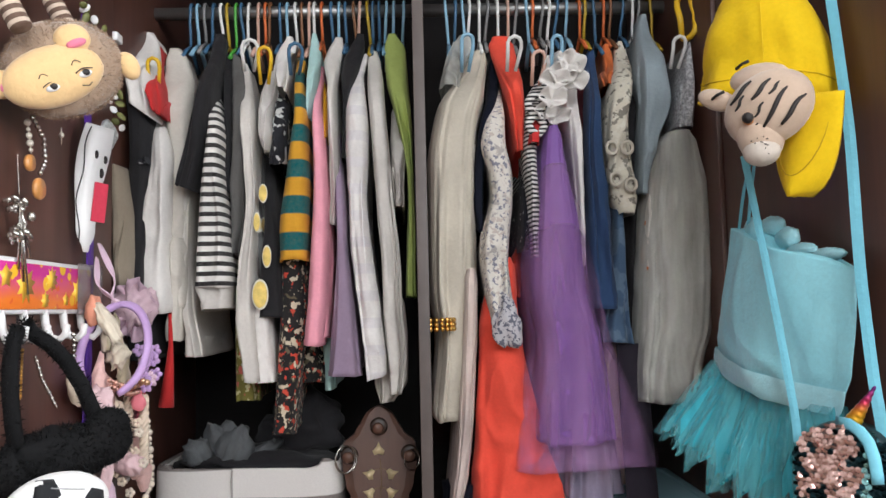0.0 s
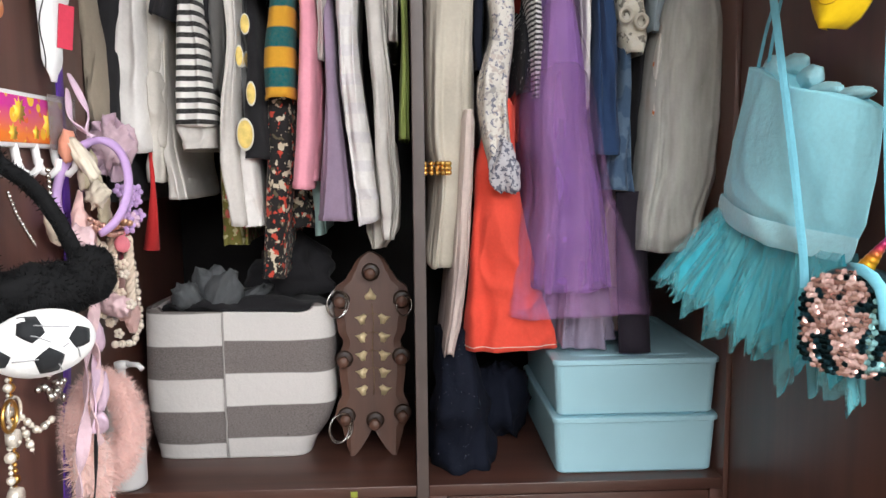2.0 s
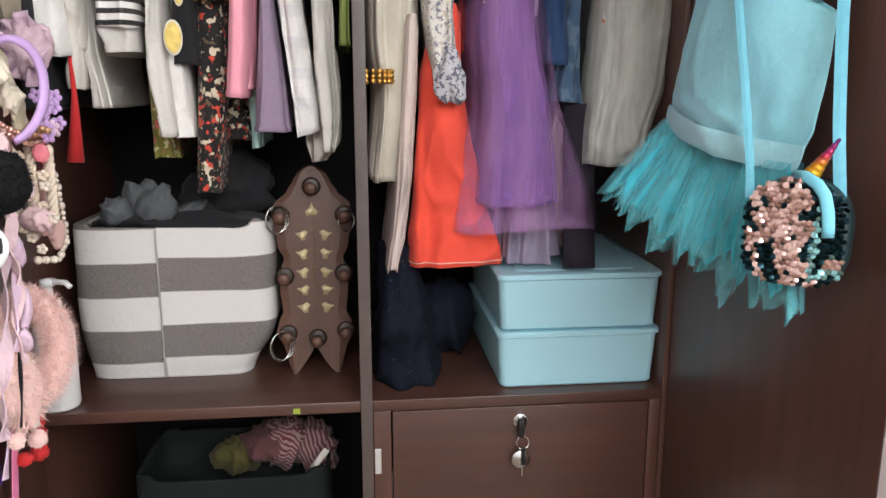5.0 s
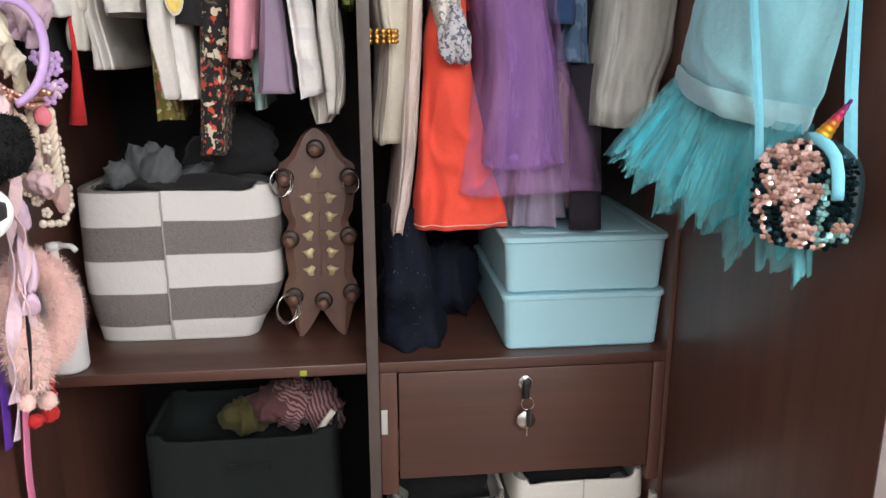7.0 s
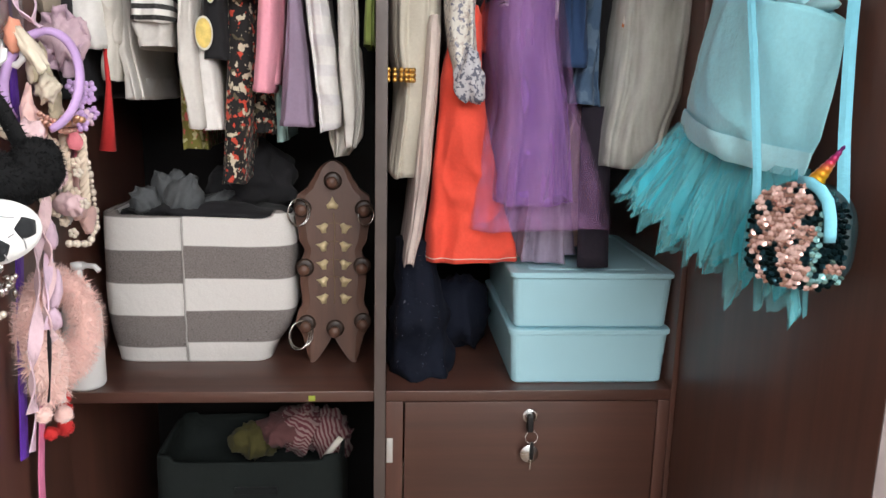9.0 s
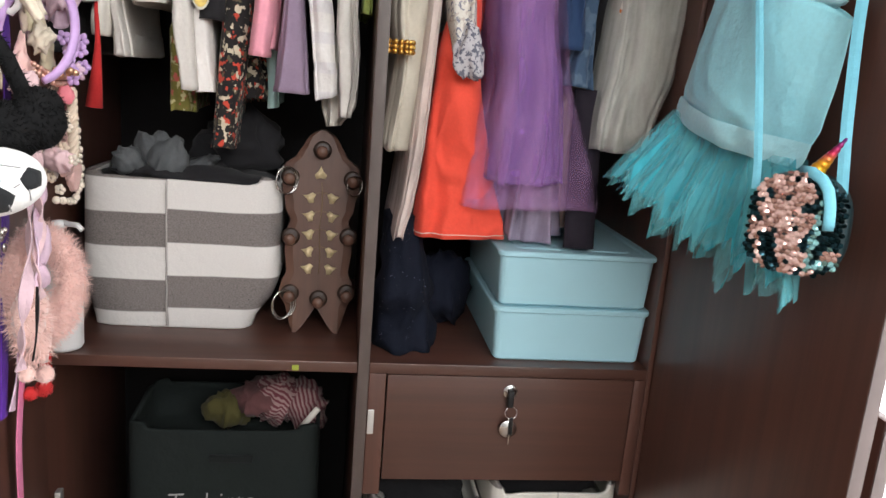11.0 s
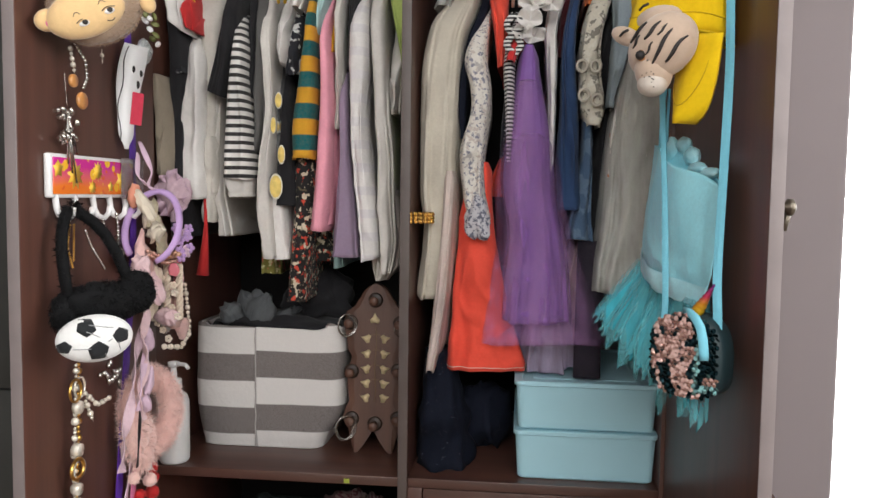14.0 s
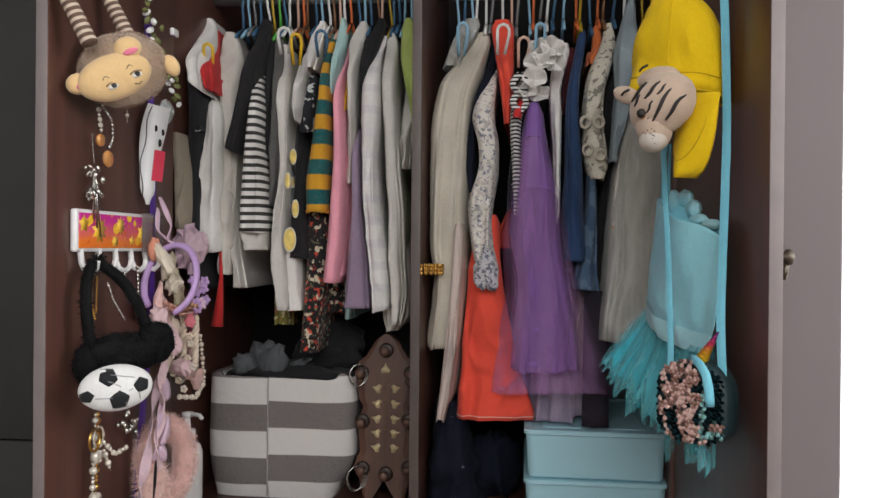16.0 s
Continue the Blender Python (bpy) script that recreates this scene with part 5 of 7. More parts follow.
tube(bm, [(PBX, 0.034, SHELF + 0.207), (PBX + 0.03, 0.024, SHELF + 0.207), (PBX + 0.038, 0.021, SHELF + 0.2)], 0.0045, 8)
part("pump_head", bm, BOTTLE, bottle)

# dark velvet bundle on the right shelf
bm = bmesh.new()
VX = 0.074
rings = []
for j in range(22):
    s = j / 21
    z = SHELF + 0.001 + 0.235 * s
    rings.append([(VX + 0.01 - 0.015 * s + (0.062 - 0.03 * s) * math.cos(a) * (1 + 0.25 * noise.noise(Vector((math.cos(a) * 2, math.sin(a) * 2, s * 6)))), 0.13 + (0.085 - 0.03 * s) * math.sin(a) * (1 + 0.25 * noise.noise(Vector((math.cos(a) * 2, math.sin(a) * 2, s * 6)))) + 0.01 * math.sin(9 * s), z) for a in [2 * math.pi * i / 40 for i in range(40)]])
loft(bm, rings, True, True)
bundle = thing("velvet_dress", (VX, 0.13, SHELF), "dark navy glitter velvet dress slumped on the shelf", "dress")
part("body", bm, NAVY_D, bundle)
bm = bmesh.new()
random.seed(3)
for i in range(70):
    a, s = random.uniform(3.3, 5.6), random.uniform(0.05, 0.95)
    k = (1 + 0.25 * noise.noise(Vector((math.cos(a) * 2, math.sin(a) * 2, s * 6))))
    blob(bm, (VX + 0.01 - 0.015 * s + (0.062 - 0.03 * s) * math.cos(a) * k, 0.13 + (0.086 - 0.03 * s) * math.sin(a) * k + 0.01 * math.sin(9 * s), SHELF + 0.235 * s), 0.0009, 0.0009, 0.0009, nu=5, nv=3)
tagged(part("glitter", bm, plain("glitter", (0.6, 0.65, 0.8), 0.2, 0.9), bundle, "tiny silver glitter specks"), kind="stuff")

crumple("folded_clothes", "black clothes heaped beside the navy velvet dress", "clothes", 0.152, 0.24, SHELF + 0.07, 0.07, 0.08, 0.075, NAVY_D, 14, 0, 0.3)

# dark cloth bin with its label, below the left shelf
DBX0, DBX1 = -0.410, -0.061
DBZ = 0.55
BIN = fabric("dark_green_felt", (0.011, 0.015, 0.014), sheen=0.0)
dbin = thing("cloth_bin", ((DBX0 + DBX1) / 2, 0.26, 0.09), "dark green felt bin with handwritten label, full of tee shirts", "bin")
part("body", soft_box(DBX0, DBX1, 0.12, 0.34, 0.0905, DBZ + 0.004, 8, 0.0, sag=0.006), BIN, dbin)
part("grip", boxed(-0.259, -0.181, 0.108, 0.1165, 0.490, 0.503, 0.002), fabric("bin_grip", (0.008, 0.01, 0.01)), dbin, "dark sewn grip")
txt = bpy.data.curves.new("words", 'FONT')
txt.body, txt.size, txt.extrude, txt.shear = "T shirts", 0.052, 0.0006, 0.12
txt.offset = -0.0009
txt.align_x = 'CENTER'
tmp = new("words", txt)
bpy.context.view_layer.update()
me = bpy.data.meshes.new_from_object(tmp.evaluated_get(bpy.context.evaluated_depsgraph_get()))
bpy.data.objects.remove(tmp)
me.materials.clear()
me.materials.append(plain("chalk", (0.4, 0.4, 0.38), 0.9, var=0.25, scale=90))
WX, WZ = -0.256, 0.390
me.transform(Matrix.Translation((WX, 0.1145, WZ)) @ pose(0, 0, 0, 90, -2, 0))
words = new("lettering", me)
words.parent = dbin
words.matrix_parent_inverse = Matrix.Translation(-dbin.location)
tagged(words, "white chalk words")
# both stripe colours are darkened to stand in for shade under the shelf
PINKSTRIPE_SHADED = fabric("shaded_pink_white_stripes", (0.3, 0.2, 0.19), (0.13, 0.03, 0.04), 0.008, 0.5)
for nm, lab, px, pz, rx, ry, rz, mat, tilt in (("tee_shirt", "crumpled pink and white striped tee shirt in the bin", -0.145, 0.03, 0.05, 0.06, 0.05, PINKSTRIPE_SHADED, 25), ("tee_shirt", "crumpled striped tee shirt folded in the bin", -0.09, 0.015, 0.055, 0.06, 0.04, PINKSTRIPE_SHADED, 70), ("tee_shirt", "dull olive tee shirt in the bin", -0.24, 0.008, 0.05, 0.05, 0.035, OLIVE_C, 10), ("tee_shirt", "dusky red tee shirt in the bin", -0.18, 0.035, 0.06, 0.06, 0.03, fabric("dusky_red", (0.12, 0.05, 0.05)), 0)):
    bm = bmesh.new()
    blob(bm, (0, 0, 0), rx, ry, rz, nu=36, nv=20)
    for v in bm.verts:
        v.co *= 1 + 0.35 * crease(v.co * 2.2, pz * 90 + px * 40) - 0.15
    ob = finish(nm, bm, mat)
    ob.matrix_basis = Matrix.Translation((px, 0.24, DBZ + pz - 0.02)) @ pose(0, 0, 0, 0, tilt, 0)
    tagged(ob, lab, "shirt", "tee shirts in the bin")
bm = bmesh.new()
tube(bm, [(-0.097, 0.15, 0.561 - 0.02), (-0.065, 0.14, 0.588)], 0.006, 8, flat=0.4)
tagged(finish("cloth_tag", bm, BEIGE_C), "beige cloth tag sticking out of the bin", "tag")

# two striped bins below the drawer
for x0, x1, zt, sm, lab in ((0.030, 0.249, 0.455, 5.0, "white and grey striped canvas bin under the drawer"), (0.256, 0.509, 0.493, 0.385, "white canvas bin with one grey band under the drawer")):
    b = thing("canvas_bin", ((x0 + x1) / 2, 0.2, 0.09), lab, "bin", "striped bins under the drawer")
    mt = striped("striped_canvas_bin", (0.72, 0.69, 0.63), (0.2, 0.18, 0.17), zt - 0.03, 0.115, 0.49, sm, 0.01)
    part("body", soft_box(x0 + 0.002, x1 - 0.002, 0.03, 0.33, 0.0905, zt + 0.004, x0 * 9, 0.0, sag=0.022), mt, b)
    bm = bmesh.new()
    blob(bm, ((x0 + x1) / 2, 0.18, zt - 0.06), (x1 - x0) / 2 - 0.02, 0.13, 0.035, rough=0.4, seed=x0)
    part("filling", bm, BLACK_C, b, "dark folded clothes inside")

# ---- things on the left door ----


def door_m(at, u, z, d=0.0, roll=0.0, yaw=0.0):
    """Axes on a door's face: x along the door from its free edge to the hinge, y into the door, z up."""
    o = at(u, z, d)
    x = (at(0, 0) - at(1, 0)).normalized() if at is on_left else (at(1, 0) - at(0, 0)).normalized()
    y = (at(0, 0) - at(0, 0, 1)).normalized()
    m = Matrix((x.to_4d(), y.to_4d(), Vector((0, 0, 1, 0)), o.to_4d())).transposed()
    for i in range(3):
        m[3][i] = 0
    m[3][3] = 1
    return m @ pose(0, 0, 0, 0, 0, yaw) @ pose(0, 0, 0, 0, roll, 0)


def fuzz(bm, c, rx, ry, rz, n, length, m=None, seed=0, mi=0, width=0.0011, hole=0.0, droop=0.2):
    """Fur: n thin tapered tufts on an ellipsoid."""
    rng = random.Random(seed)
    m = m or Matrix.Identity(4)
    for _ in range(n):
        d = Vector((rng.gauss(0, 1), rng.gauss(0, 1), rng.gauss(0, 1))).normalized()
        p = Vector((rx * d.x, ry * d.y, rz * d.z))
        t = (d + Vector((rng.gauss(0, 0.45), rng.gauss(0, 0.45), rng.gauss(0, 0.45) - droop))).normalized()
        s = t.cross(Vector((rng.gauss(0, 1), rng.gauss(0, 1), rng.gauss(0, 1)))).normalized() * width
        l = length * rng.uniform(0.5, 1.2)
        q = [Vector(c) + m @ (p - s), Vector(c) + m @ (p + s), Vector(c) + m @ (p + t * l)]
        bm.faces.new([bm.verts.new(v) for v in q]).material_index = mi


def fuzz_ring(bm, m, r, w, n, length, seed, rz=1.0, width=0.0012):
    rng = random.Random(seed)
    for _ in range(n):
        a, b = rng.uniform(0, 6.283), rng.uniform(0, 6.283)
        d = Vector((math.cos(a) * math.cos(b), math.sin(b), math.sin(a) * math.cos(b)))
        p = Vector((r * math.cos(a), 0, r * rz * math.sin(a))) + w * d
        t = (d + Vector((rng.gauss(0, 0.5), rng.gauss(0, 0.5), rng.gauss(0, 0.5) - 0.15))).normalized()
        s = t.cross(Vector((rng.gauss(0, 1), rng.gauss(0, 1), rng.gauss(0, 1)))).normalized() * width
        bm.faces.new([bm.verts.new(m @ v) for v in (p - s, p + s, p + t * length * rng.uniform(0.4, 1.2))])


def torus(bm, m, r, w, rz=1.0, n=40, k=10, mi=0):
    tube(bm, [m @ Vector((r * math.cos(a), 0, r * rz * math.sin(a))) for a in [2 * math.pi * i / n for i in range(n)]], w, k, closed=True, mi=mi)


def on(m, x, y, z):
    return m @ Vector((x, y, z))


FUR_TAN = fabric("tan_plush", (0.36, 0.25, 0.17), sheen=0.6)
FACE_Y = fabric("yellow_plush", (0.74, 0.5, 0.24), sheen=0.5)
PINK_P = fabric("pink_plush", (0.75, 0.2, 0.3), sheen=0.4)
FUR_BLACK = fabric("black_plush", (0.004, 0.004, 0.0045), sheen=0.0)
STRIPE_BR = fabric("brown_cream_stripes", (0.6, 0.48, 0.38), (0.12, 0.07, 0.05), 0.011, 0.45)
DARK_THREAD = plain("dark_thread", (0.02, 0.016, 0.015), 0.6)
WHITE_PL = plain("white_plastic_gloss", (0.8, 0.79, 0.78), 0.3, var=0.02)
LILAC_R = fabric("lilac_satin", (0.55, 0.36, 0.66), rough=0.4)
LILAC_P = fabric("pale_lilac_satin", (0.72, 0.52, 0.64), rough=0.35)
PURPLE_R = fabric("violet_ribbon", (0.11, 0.03, 0.34), rough=0.4)
CREAM_B = fabric("cream_braid", (0.7, 0.58, 0.46))
PINK_F = fabric("pale_pink_fluff", (0.85, 0.56, 0.5), sheen=0.8)
PEARL = plain("pearl", (0.75, 0.66, 0.55), 0.25, var=0.1, scale=60, coat=0.5)
CRYSTAL = plain("crystal_bead", (0.72, 0.66, 0.56), 0.12, 0.3, var=0.3, scale=90, coat=0.6)
ROSE_GOLD = plain("rose_gold", (0.75, 0.45, 0.36), 0.3, 0.9, var=0.2, scale=80)
AMBER = plain("amber_disc", (0.6, 0.27, 0.08), 0.3, var=0.2, scale=50, coat=0.5)

# lion-like plush purse, one soft mesh
LU, LZ = 0.349, 1.584
m = door_m(on_left, LU, LZ - 0.006, 0.072, -21, -58) @ Matrix.Scale(0.92, 4)
bm = bmesh.new()
K = 0.088
blob(bm, (0.004, 0, 0.004), 0.08, 0.045, 0.066, mi=0, rough=0.1, nu=28, nv=16)
fuzz(bm, (0.004, 0, 0.004), 0.08, 0.045, 0.066, 6500, 0.0055, seed=1, mi=0, width=0.0007)
blob(bm, (-0.02, -0.03, -0.006), 0.068, 0.028, 0.041, mi=1, nu=28, nv=16)
blob(bm, (-0.082, -0.022, 0.006), 0.021, 0.013, 0.019, mi=1)
blob(bm, (0.022, -0.036, 0.03), 0.025, 0.015, 0.022, mi=1)
blob(bm, (0.084, -0.012, -0.022), 0.015, 0.012, 0.021, mi=1)
blob(bm, (-0.078, -0.032, -0.001), 0.011, 0.006, 0.008, mi=2)
blob(bm, (0.022, -0.048, 0.022), 0.014, 0.006, 0.006, mi=2)
for ex, ez in ((-0.034, -0.024), (0.012, -0.02)):
    blob(bm, (ex, -0.0525, ez), 0.0095, 0.005, 0.0048, mi=4)
    blob(bm, (ex + 0.001, -0.0555, ez + 0.0008), 0.0052, 0.0035, 0.0044, mi=3)
    tube(bm, [(ex - 0.012 + 0.024 * k / 6, -0.0555 - 0.001 * math.sin(k), ez + 0.0035 + 0.0035 * math.sin(math.pi * k / 6)) for k in range(7)], 0.0008, 5, mi=3)
    tube(bm, [(ex - 0.012 + 0.012 * k / 4, -0.0575, ez + 0.015 + 0.005 * math.sin(math.pi * k / 4)) for k in range(5)], 0.0006, 5, mi=3)
tube(bm, [(0.0, -0.058, -0.034), (0.008, -0.058, -0.037), (0.014, -0.056, -0.034)], 0.0008, 5, mi=3)
for v in bm.verts:
    v.co = m @ pose(0, 0, 0, 0, -7, 0) @ (v.co * 0.94)
plush = finish("plush_purse", bm, [FUR_TAN, FACE_Y, PINK_P, DARK_THREAD, WHITE_PL])
tagged(plush, "yellow and brown plush animal-head purse hanging on the door", "plush toy")
for o in (Vector((-0.428, -0.428, 1.604)), Vector((-0.43, -0.305, 1.64))):
    bm = bmesh.new()
    lathe(bm, [(0.0115, 0), (0.0125, 0.004), (0.0118, 0.06), (0.011, 0.14)], 16)
    for v in bm.verts:
        v.co.x += 0.25 * v.co.z ** 2
    st = finish("plush_strap", bm, STRIPE_BR)
    st.matrix_basis = Matrix.Translation(o) @ Vector((-0.45, -0.04, 0.88)).to_track_quat('Z', 'Y').to_matrix().to_4x4()
    tagged(st, "brown and cream striped plush leg of the purse", "strap")



def bead_chain(label, cat, pts, sizes, mat, name="bead_chain", links=None):
    """Beads of given radii along a line."""
    bm = bmesh.new()
    pts = [Vector(p) for p in pts]
    tube(bm, pts, 0.0008, 5)
    total = [0.0]
    for a, b in zip(pts, pts[1:]):
        total.append(total[-1] + (b - a).length)
    run, i = 0.0, 0
    while True:
        r = sizes[i % len(sizes)]
        run += r
        if run >= total[-1]:
            break
        for j in range(len(pts) - 1):
            if total[j + 1] >= run:
                p = pts[j].lerp(pts[j + 1], (run - total[j]) / (total[j + 1] - total[j]))
                break
        blob(bm, p, r, r, r, nu=9, nv=6)
        run += r * 1.15
        i += 1
    return tagged(finish(name, bm, mat), label, cat, "trinkets on the door")


def disc(name, label, cat, m, r, t, mat):
    return tagged(finish(name, lathe(bmesh.new(), [(0.0001, -t), (r * 0.9, -t), (r, 0), (r * 0.9, t), (0.0001, t)], 20, m @ pose(0, 0, 0, 90, 0, 0)), mat), label, cat, "trinkets on the door")


def ringlet(label, m, r, w, mat, rz=1.0):
    bm = bmesh.new()
    torus(bm, m, r, w, rz, 30, 8)
    return tagged(finish("metal_ring", bm, mat), label, "ring", "trinkets on the door")


bead_chain("silver rhinestone chain under the purse", "chain", [on_left(0.336, 1.530, 0.03), on_left(0.304, 1.507, 0.03), on_left(0.300, 1.479, 0.03), on_left(0.314, 1.461, 0.03)], [0.0035, 0.003], SILVER_M)
bead_chain("short silver bead chain", "chain", [on_left(0.343, 1.524, 0.028), on_left(0.332, 1.484, 0.028)], [0.0045, 0.003, 0.004], CRYSTAL)
disc("amber_disc", "amber coloured disc charm on a chain", "charm", door_m(on_left, 0.339, 1.471, 0.03), 0.0105, 0.003, AMBER)
disc("amber_disc", "larger amber coloured disc charm", "charm", door_m(on_left, 0.315, 1.443, 0.03), 0.014, 0.003, AMBER)
bead_chain("tiny clear crystal drop charm", "charm", [on_left(0.234, 1.539, 0.02), on_left(0.233, 1.516, 0.02)], [0.001, 0.001, 0.001, 0.004], CRYSTAL)
bead_chain("thin silver cord with a charm", "chain", [on_left(0.333, 1.483, 0.012), on_left(0.327, 1.434, 0.012)], [0.0012], SILVER_M)
random.seed(11)
bunch = thing("charm_bunch", on_left(0.341, 1.403, 0.02), "bunch of silver metal charms on a ring", "charm", "trinkets on the door")
for i in range(22):
    p = on_left(0.341, 1.403, 0.02) + Vector((random.uniform(-0.008, 0.008), random.uniform(-0.018, 0.016), random.uniform(-0.03, 0.022)))
    part("charm", blob(bmesh.new(), p, random.uniform(0.003, 0.007), 0.004, random.uniform(0.003, 0.009), pose(0, 0, 0, random.uniform(0, 90), random.uniform(0, 90), 0), nu=8, nv=5), SILVER_M, bunch)
for i in range(5):
    a = on_left(0.341, 1.423, 0.02)
    part("pendant", tube(bmesh.new(), [a, a + Vector((random.uniform(-0.004, 0.004), random.uniform(-0.025, 0.025), -0.05 - 0.015 * i))], 0.0018, 5), SILVER_M, bunch)

# hook rack with a printed plate
HU0, HZT = 0.377, 1.358
HU1 = 0.113
HZB = 1.289
m = door_m(on_left, (HU0 + HU1) / 2, (HZT + HZB) / 2, 0.0)
HW, HH = abs(HU1 - HU0) / 2, (HZT - HZB) / 2
hook_rack = thing("hook_rack", m.translation, "white plastic hook rack with a bright orange and pink printed plate", "hook rack")
part("plate", boxed(-HW, HW, -0.012, -0.001, -HH, HH, 0.004, m), WHITE_PL, hook_rack)


def print_mat():
    """An orange to magenta print with yellow shapes; no figures."""
    mt, nt, b = nodes_of("printed_plate")
    sep = nt.nodes.new("ShaderNodeSeparateXYZ")
    nt.links.new(nt.nodes.new("ShaderNodeTexCoord").outputs["Generated"], sep.inputs[0])
    c = mixc(nt, ramp(nt, mathn(nt, 'ADD', sep.outputs[2], mathn(nt, 'MULTIPLY', noise_tex(nt, 25), 0.3)), 0.35, 0.95), (0.85, 0.2, 0.02), (0.62, 0.03, 0.28))
    v = add(nt, "ShaderNodeTexVoronoi", Scale=34.0)
    nt.links.new(coords(nt), v.inputs["Vector"])
    c = mixc(nt, ramp(nt, v.outputs["Distance"], 0.36, 0.33), c, (0.9, 0.5, 0.03))
    c = mixc(nt, ramp(nt, v.outputs["Distance"], 0.17, 0.14), c, (0.95, 0.75, 0.2))
    c = mixc(nt, ramp(nt, noise_tex(nt, 60, 1.0), 0.64, 0.67), c, (0.75, 0.12, 0.02))
    nt.links.new(c, b.inputs["Base Color"])
    b.inputs["Roughness"].default_value = 0.25
    return mt


part("picture", boxed(-HW + 0.006, HW - 0.006, -0.0142, -0.0124, -HH + 0.006, HH - 0.006, 0.0008, m), print_mat(), hook_rack, "orange and magenta printed sticker")
STAR = plain("print_yellow", (0.9, 0.55, 0.05), 0.3, var=0.1)
for k, (fx, fz, r, n) in enumerate(((-0.5, 0.05, 0.024, 9), (0.02, 0.3, 0.017, 10), (-0.86, 0.3, 0.015, 5), (0.62, -0.1, 0.02, 7), (0.33, -0.45, 0.01, 5), (-0.12, -0.5, 0.012, 8))):
    bm = bmesh.new()
    pts = []
    for i in range(2 * n):
        rr = r * (1.0 if i % 2 == 0 else 0.58)
        pts.append((HW * fx + rr * math.sin(math.pi * i / n), HH * fz + rr * math.cos(math.pi * i / n)))
    f0 = [bm.verts.new(on(m, x, -0.0145 - 0.00006 * k, max(-HH + 0.007, min(HH - 0.007, z)))) for x, z in pts]
    f1 = [bm.verts.new(on(m, x, -0.014, max(-HH + 0.007, min(HH - 0.007, z)))) for x, z in pts]
    bm.faces.new(f0)
    for i in range(2 * n):
        bm.faces.new((f0[i], f1[i], f1[(i + 1) % (2 * n)], f0[(i + 1) % (2 * n)]))
    part("printed_shape", bm, STAR, hook_rack, "yellow printed shape")
part("tape", boxed(HW - 0.055, HW + 0.03, -0.0172, -0.016, -HH - 0.002, HH + 0.002, 0.0004, m), fabric("clear_tape", (0.3, 0.24, 0.24), sheer=0.55, rough=0.2), hook_rack, "clear sticky tape")
for i in range(5):
    fx = -0.86 + i * 0.41
    bm = bmesh.new()
    tube(bm, [on(m, HW * fx, -0.008, -HH + 0.004), on(m, HW * fx, -0.011, -HH - 0.018), on(m, HW * fx, -0.017, -HH - 0.03), on(m, HW * fx, -0.028, -HH - 0.034), on(m, HW * fx, -0.036, -HH - 0.026), on(m, HW * fx, -0.038, -HH - 0.014)], lambda t: 0.0058 - 0.001 * t, 10, flat=0.75)
    part("hook", bm, WHITE_PL, hook_rack)


def ribbon(name, label, pts, w, mat, twist=0.0, at=on_left, cat="ribbon", thick=0.0009, turn=0.0):
    """A flat band: pts of (u, z, d) on a door; it lies along the door's face."""
    bm = bmesh.new()
    P = [at(*p) for p in pts]
    dense = []
    for i in range(len(P) - 1):
        for k in range(6):
            dense.append(P[i].lerp(P[i + 1], k / 6))
    dense.append(P[-1])
    for _ in range(3):
        dense = [dense[0]] + [(dense[i - 1] + dense[i] * 2 + dense[i + 1]) / 4 for i in range(1, len(dense) - 1)] + [dense[-1]]
    ux = (at(1, 0) - at(0, 0)).normalized()
    nx = (at(0, 0, 1) - at(0, 0)).normalized()
    rings = []
    for i, p in enumerate(dense):
        d = (dense[min(i + 1, len(dense) - 1)] - dense[max(i - 1, 0)]).normalized()
        a = turn + twist * math.sin(i * 0.55)
        n = (nx * math.cos(a) + ux * math.sin(a)).normalized()
        s = d.cross(n).normalized()
        n2 = s.cross(d)
        rings.append([p + s * (w / 2) + n2 * thick, p + n2 * (thick + 0.0006), p - s * (w / 2) + n2 * thick, p - s * (w / 2) - n2 * thick, p - n2 * thick, p + s * (w / 2) - n2 * thick])
    loft(bm, rings, True, True)
    return tagged(finish(name, bm, mat, smooth=False), label, cat)


# violet ribbon, white strip with a red patch, headband and braids
ribbon("violet_ribbon", "long violet satin ribbon hanging down the door", [(0.136, 1.732, 0.008), (0.106, 1.447, 0.008), (0.110, 1.164, 0.008), (0.148, 0.981, 0.01), (0.189, 0.720, 0.012)], 0.022, PURPLE_R)
m = door_m(on_left, 0.152, 1.469, 0.03, 6, -40)
sign = thing("bookmark", m.translation, "white laminated strip with a red patch and black outline", "bookmark")
SH = (1.562 - 1.375) / 2
bm = bmesh.new()
rings = []
for j in range(20):
    s = j / 19
    w = 0.019 + 0.005 * math.sin(5 * s + 0.5) - 0.012 * smooth01((s - 0.85) / 0.15)
    rings.append([on(m, sx * w - 0.008 * math.sin(3 * s), y, SH - 2 * SH * s) for sx, y in ((-1, -0.001), (1, -0.001), (1, 0.001), (-1, 0.001))])
loft(bm, rings, True, True)
part("strip", bm, WHITE_PL, sign)
part("patch", boxed(0.0, 0.021, -0.0028, -0.0012, -0.048, 0.01, 0.001, m), fabric("red_patch", (0.62, 0.05, 0.09)), sign, "red printed patch")
bm = bmesh.new()
tube(bm, [on(m, -0.014 - 0.008 * math.sin(3 * s / 12) - 0.003 * math.sin(s), -0.0022, SH * 0.95 - 1.8 * SH * s / 12) for s in range(13)], 0.0009, 5)
part("outline", bm, DARK_THREAD, sign, "black printed outline")
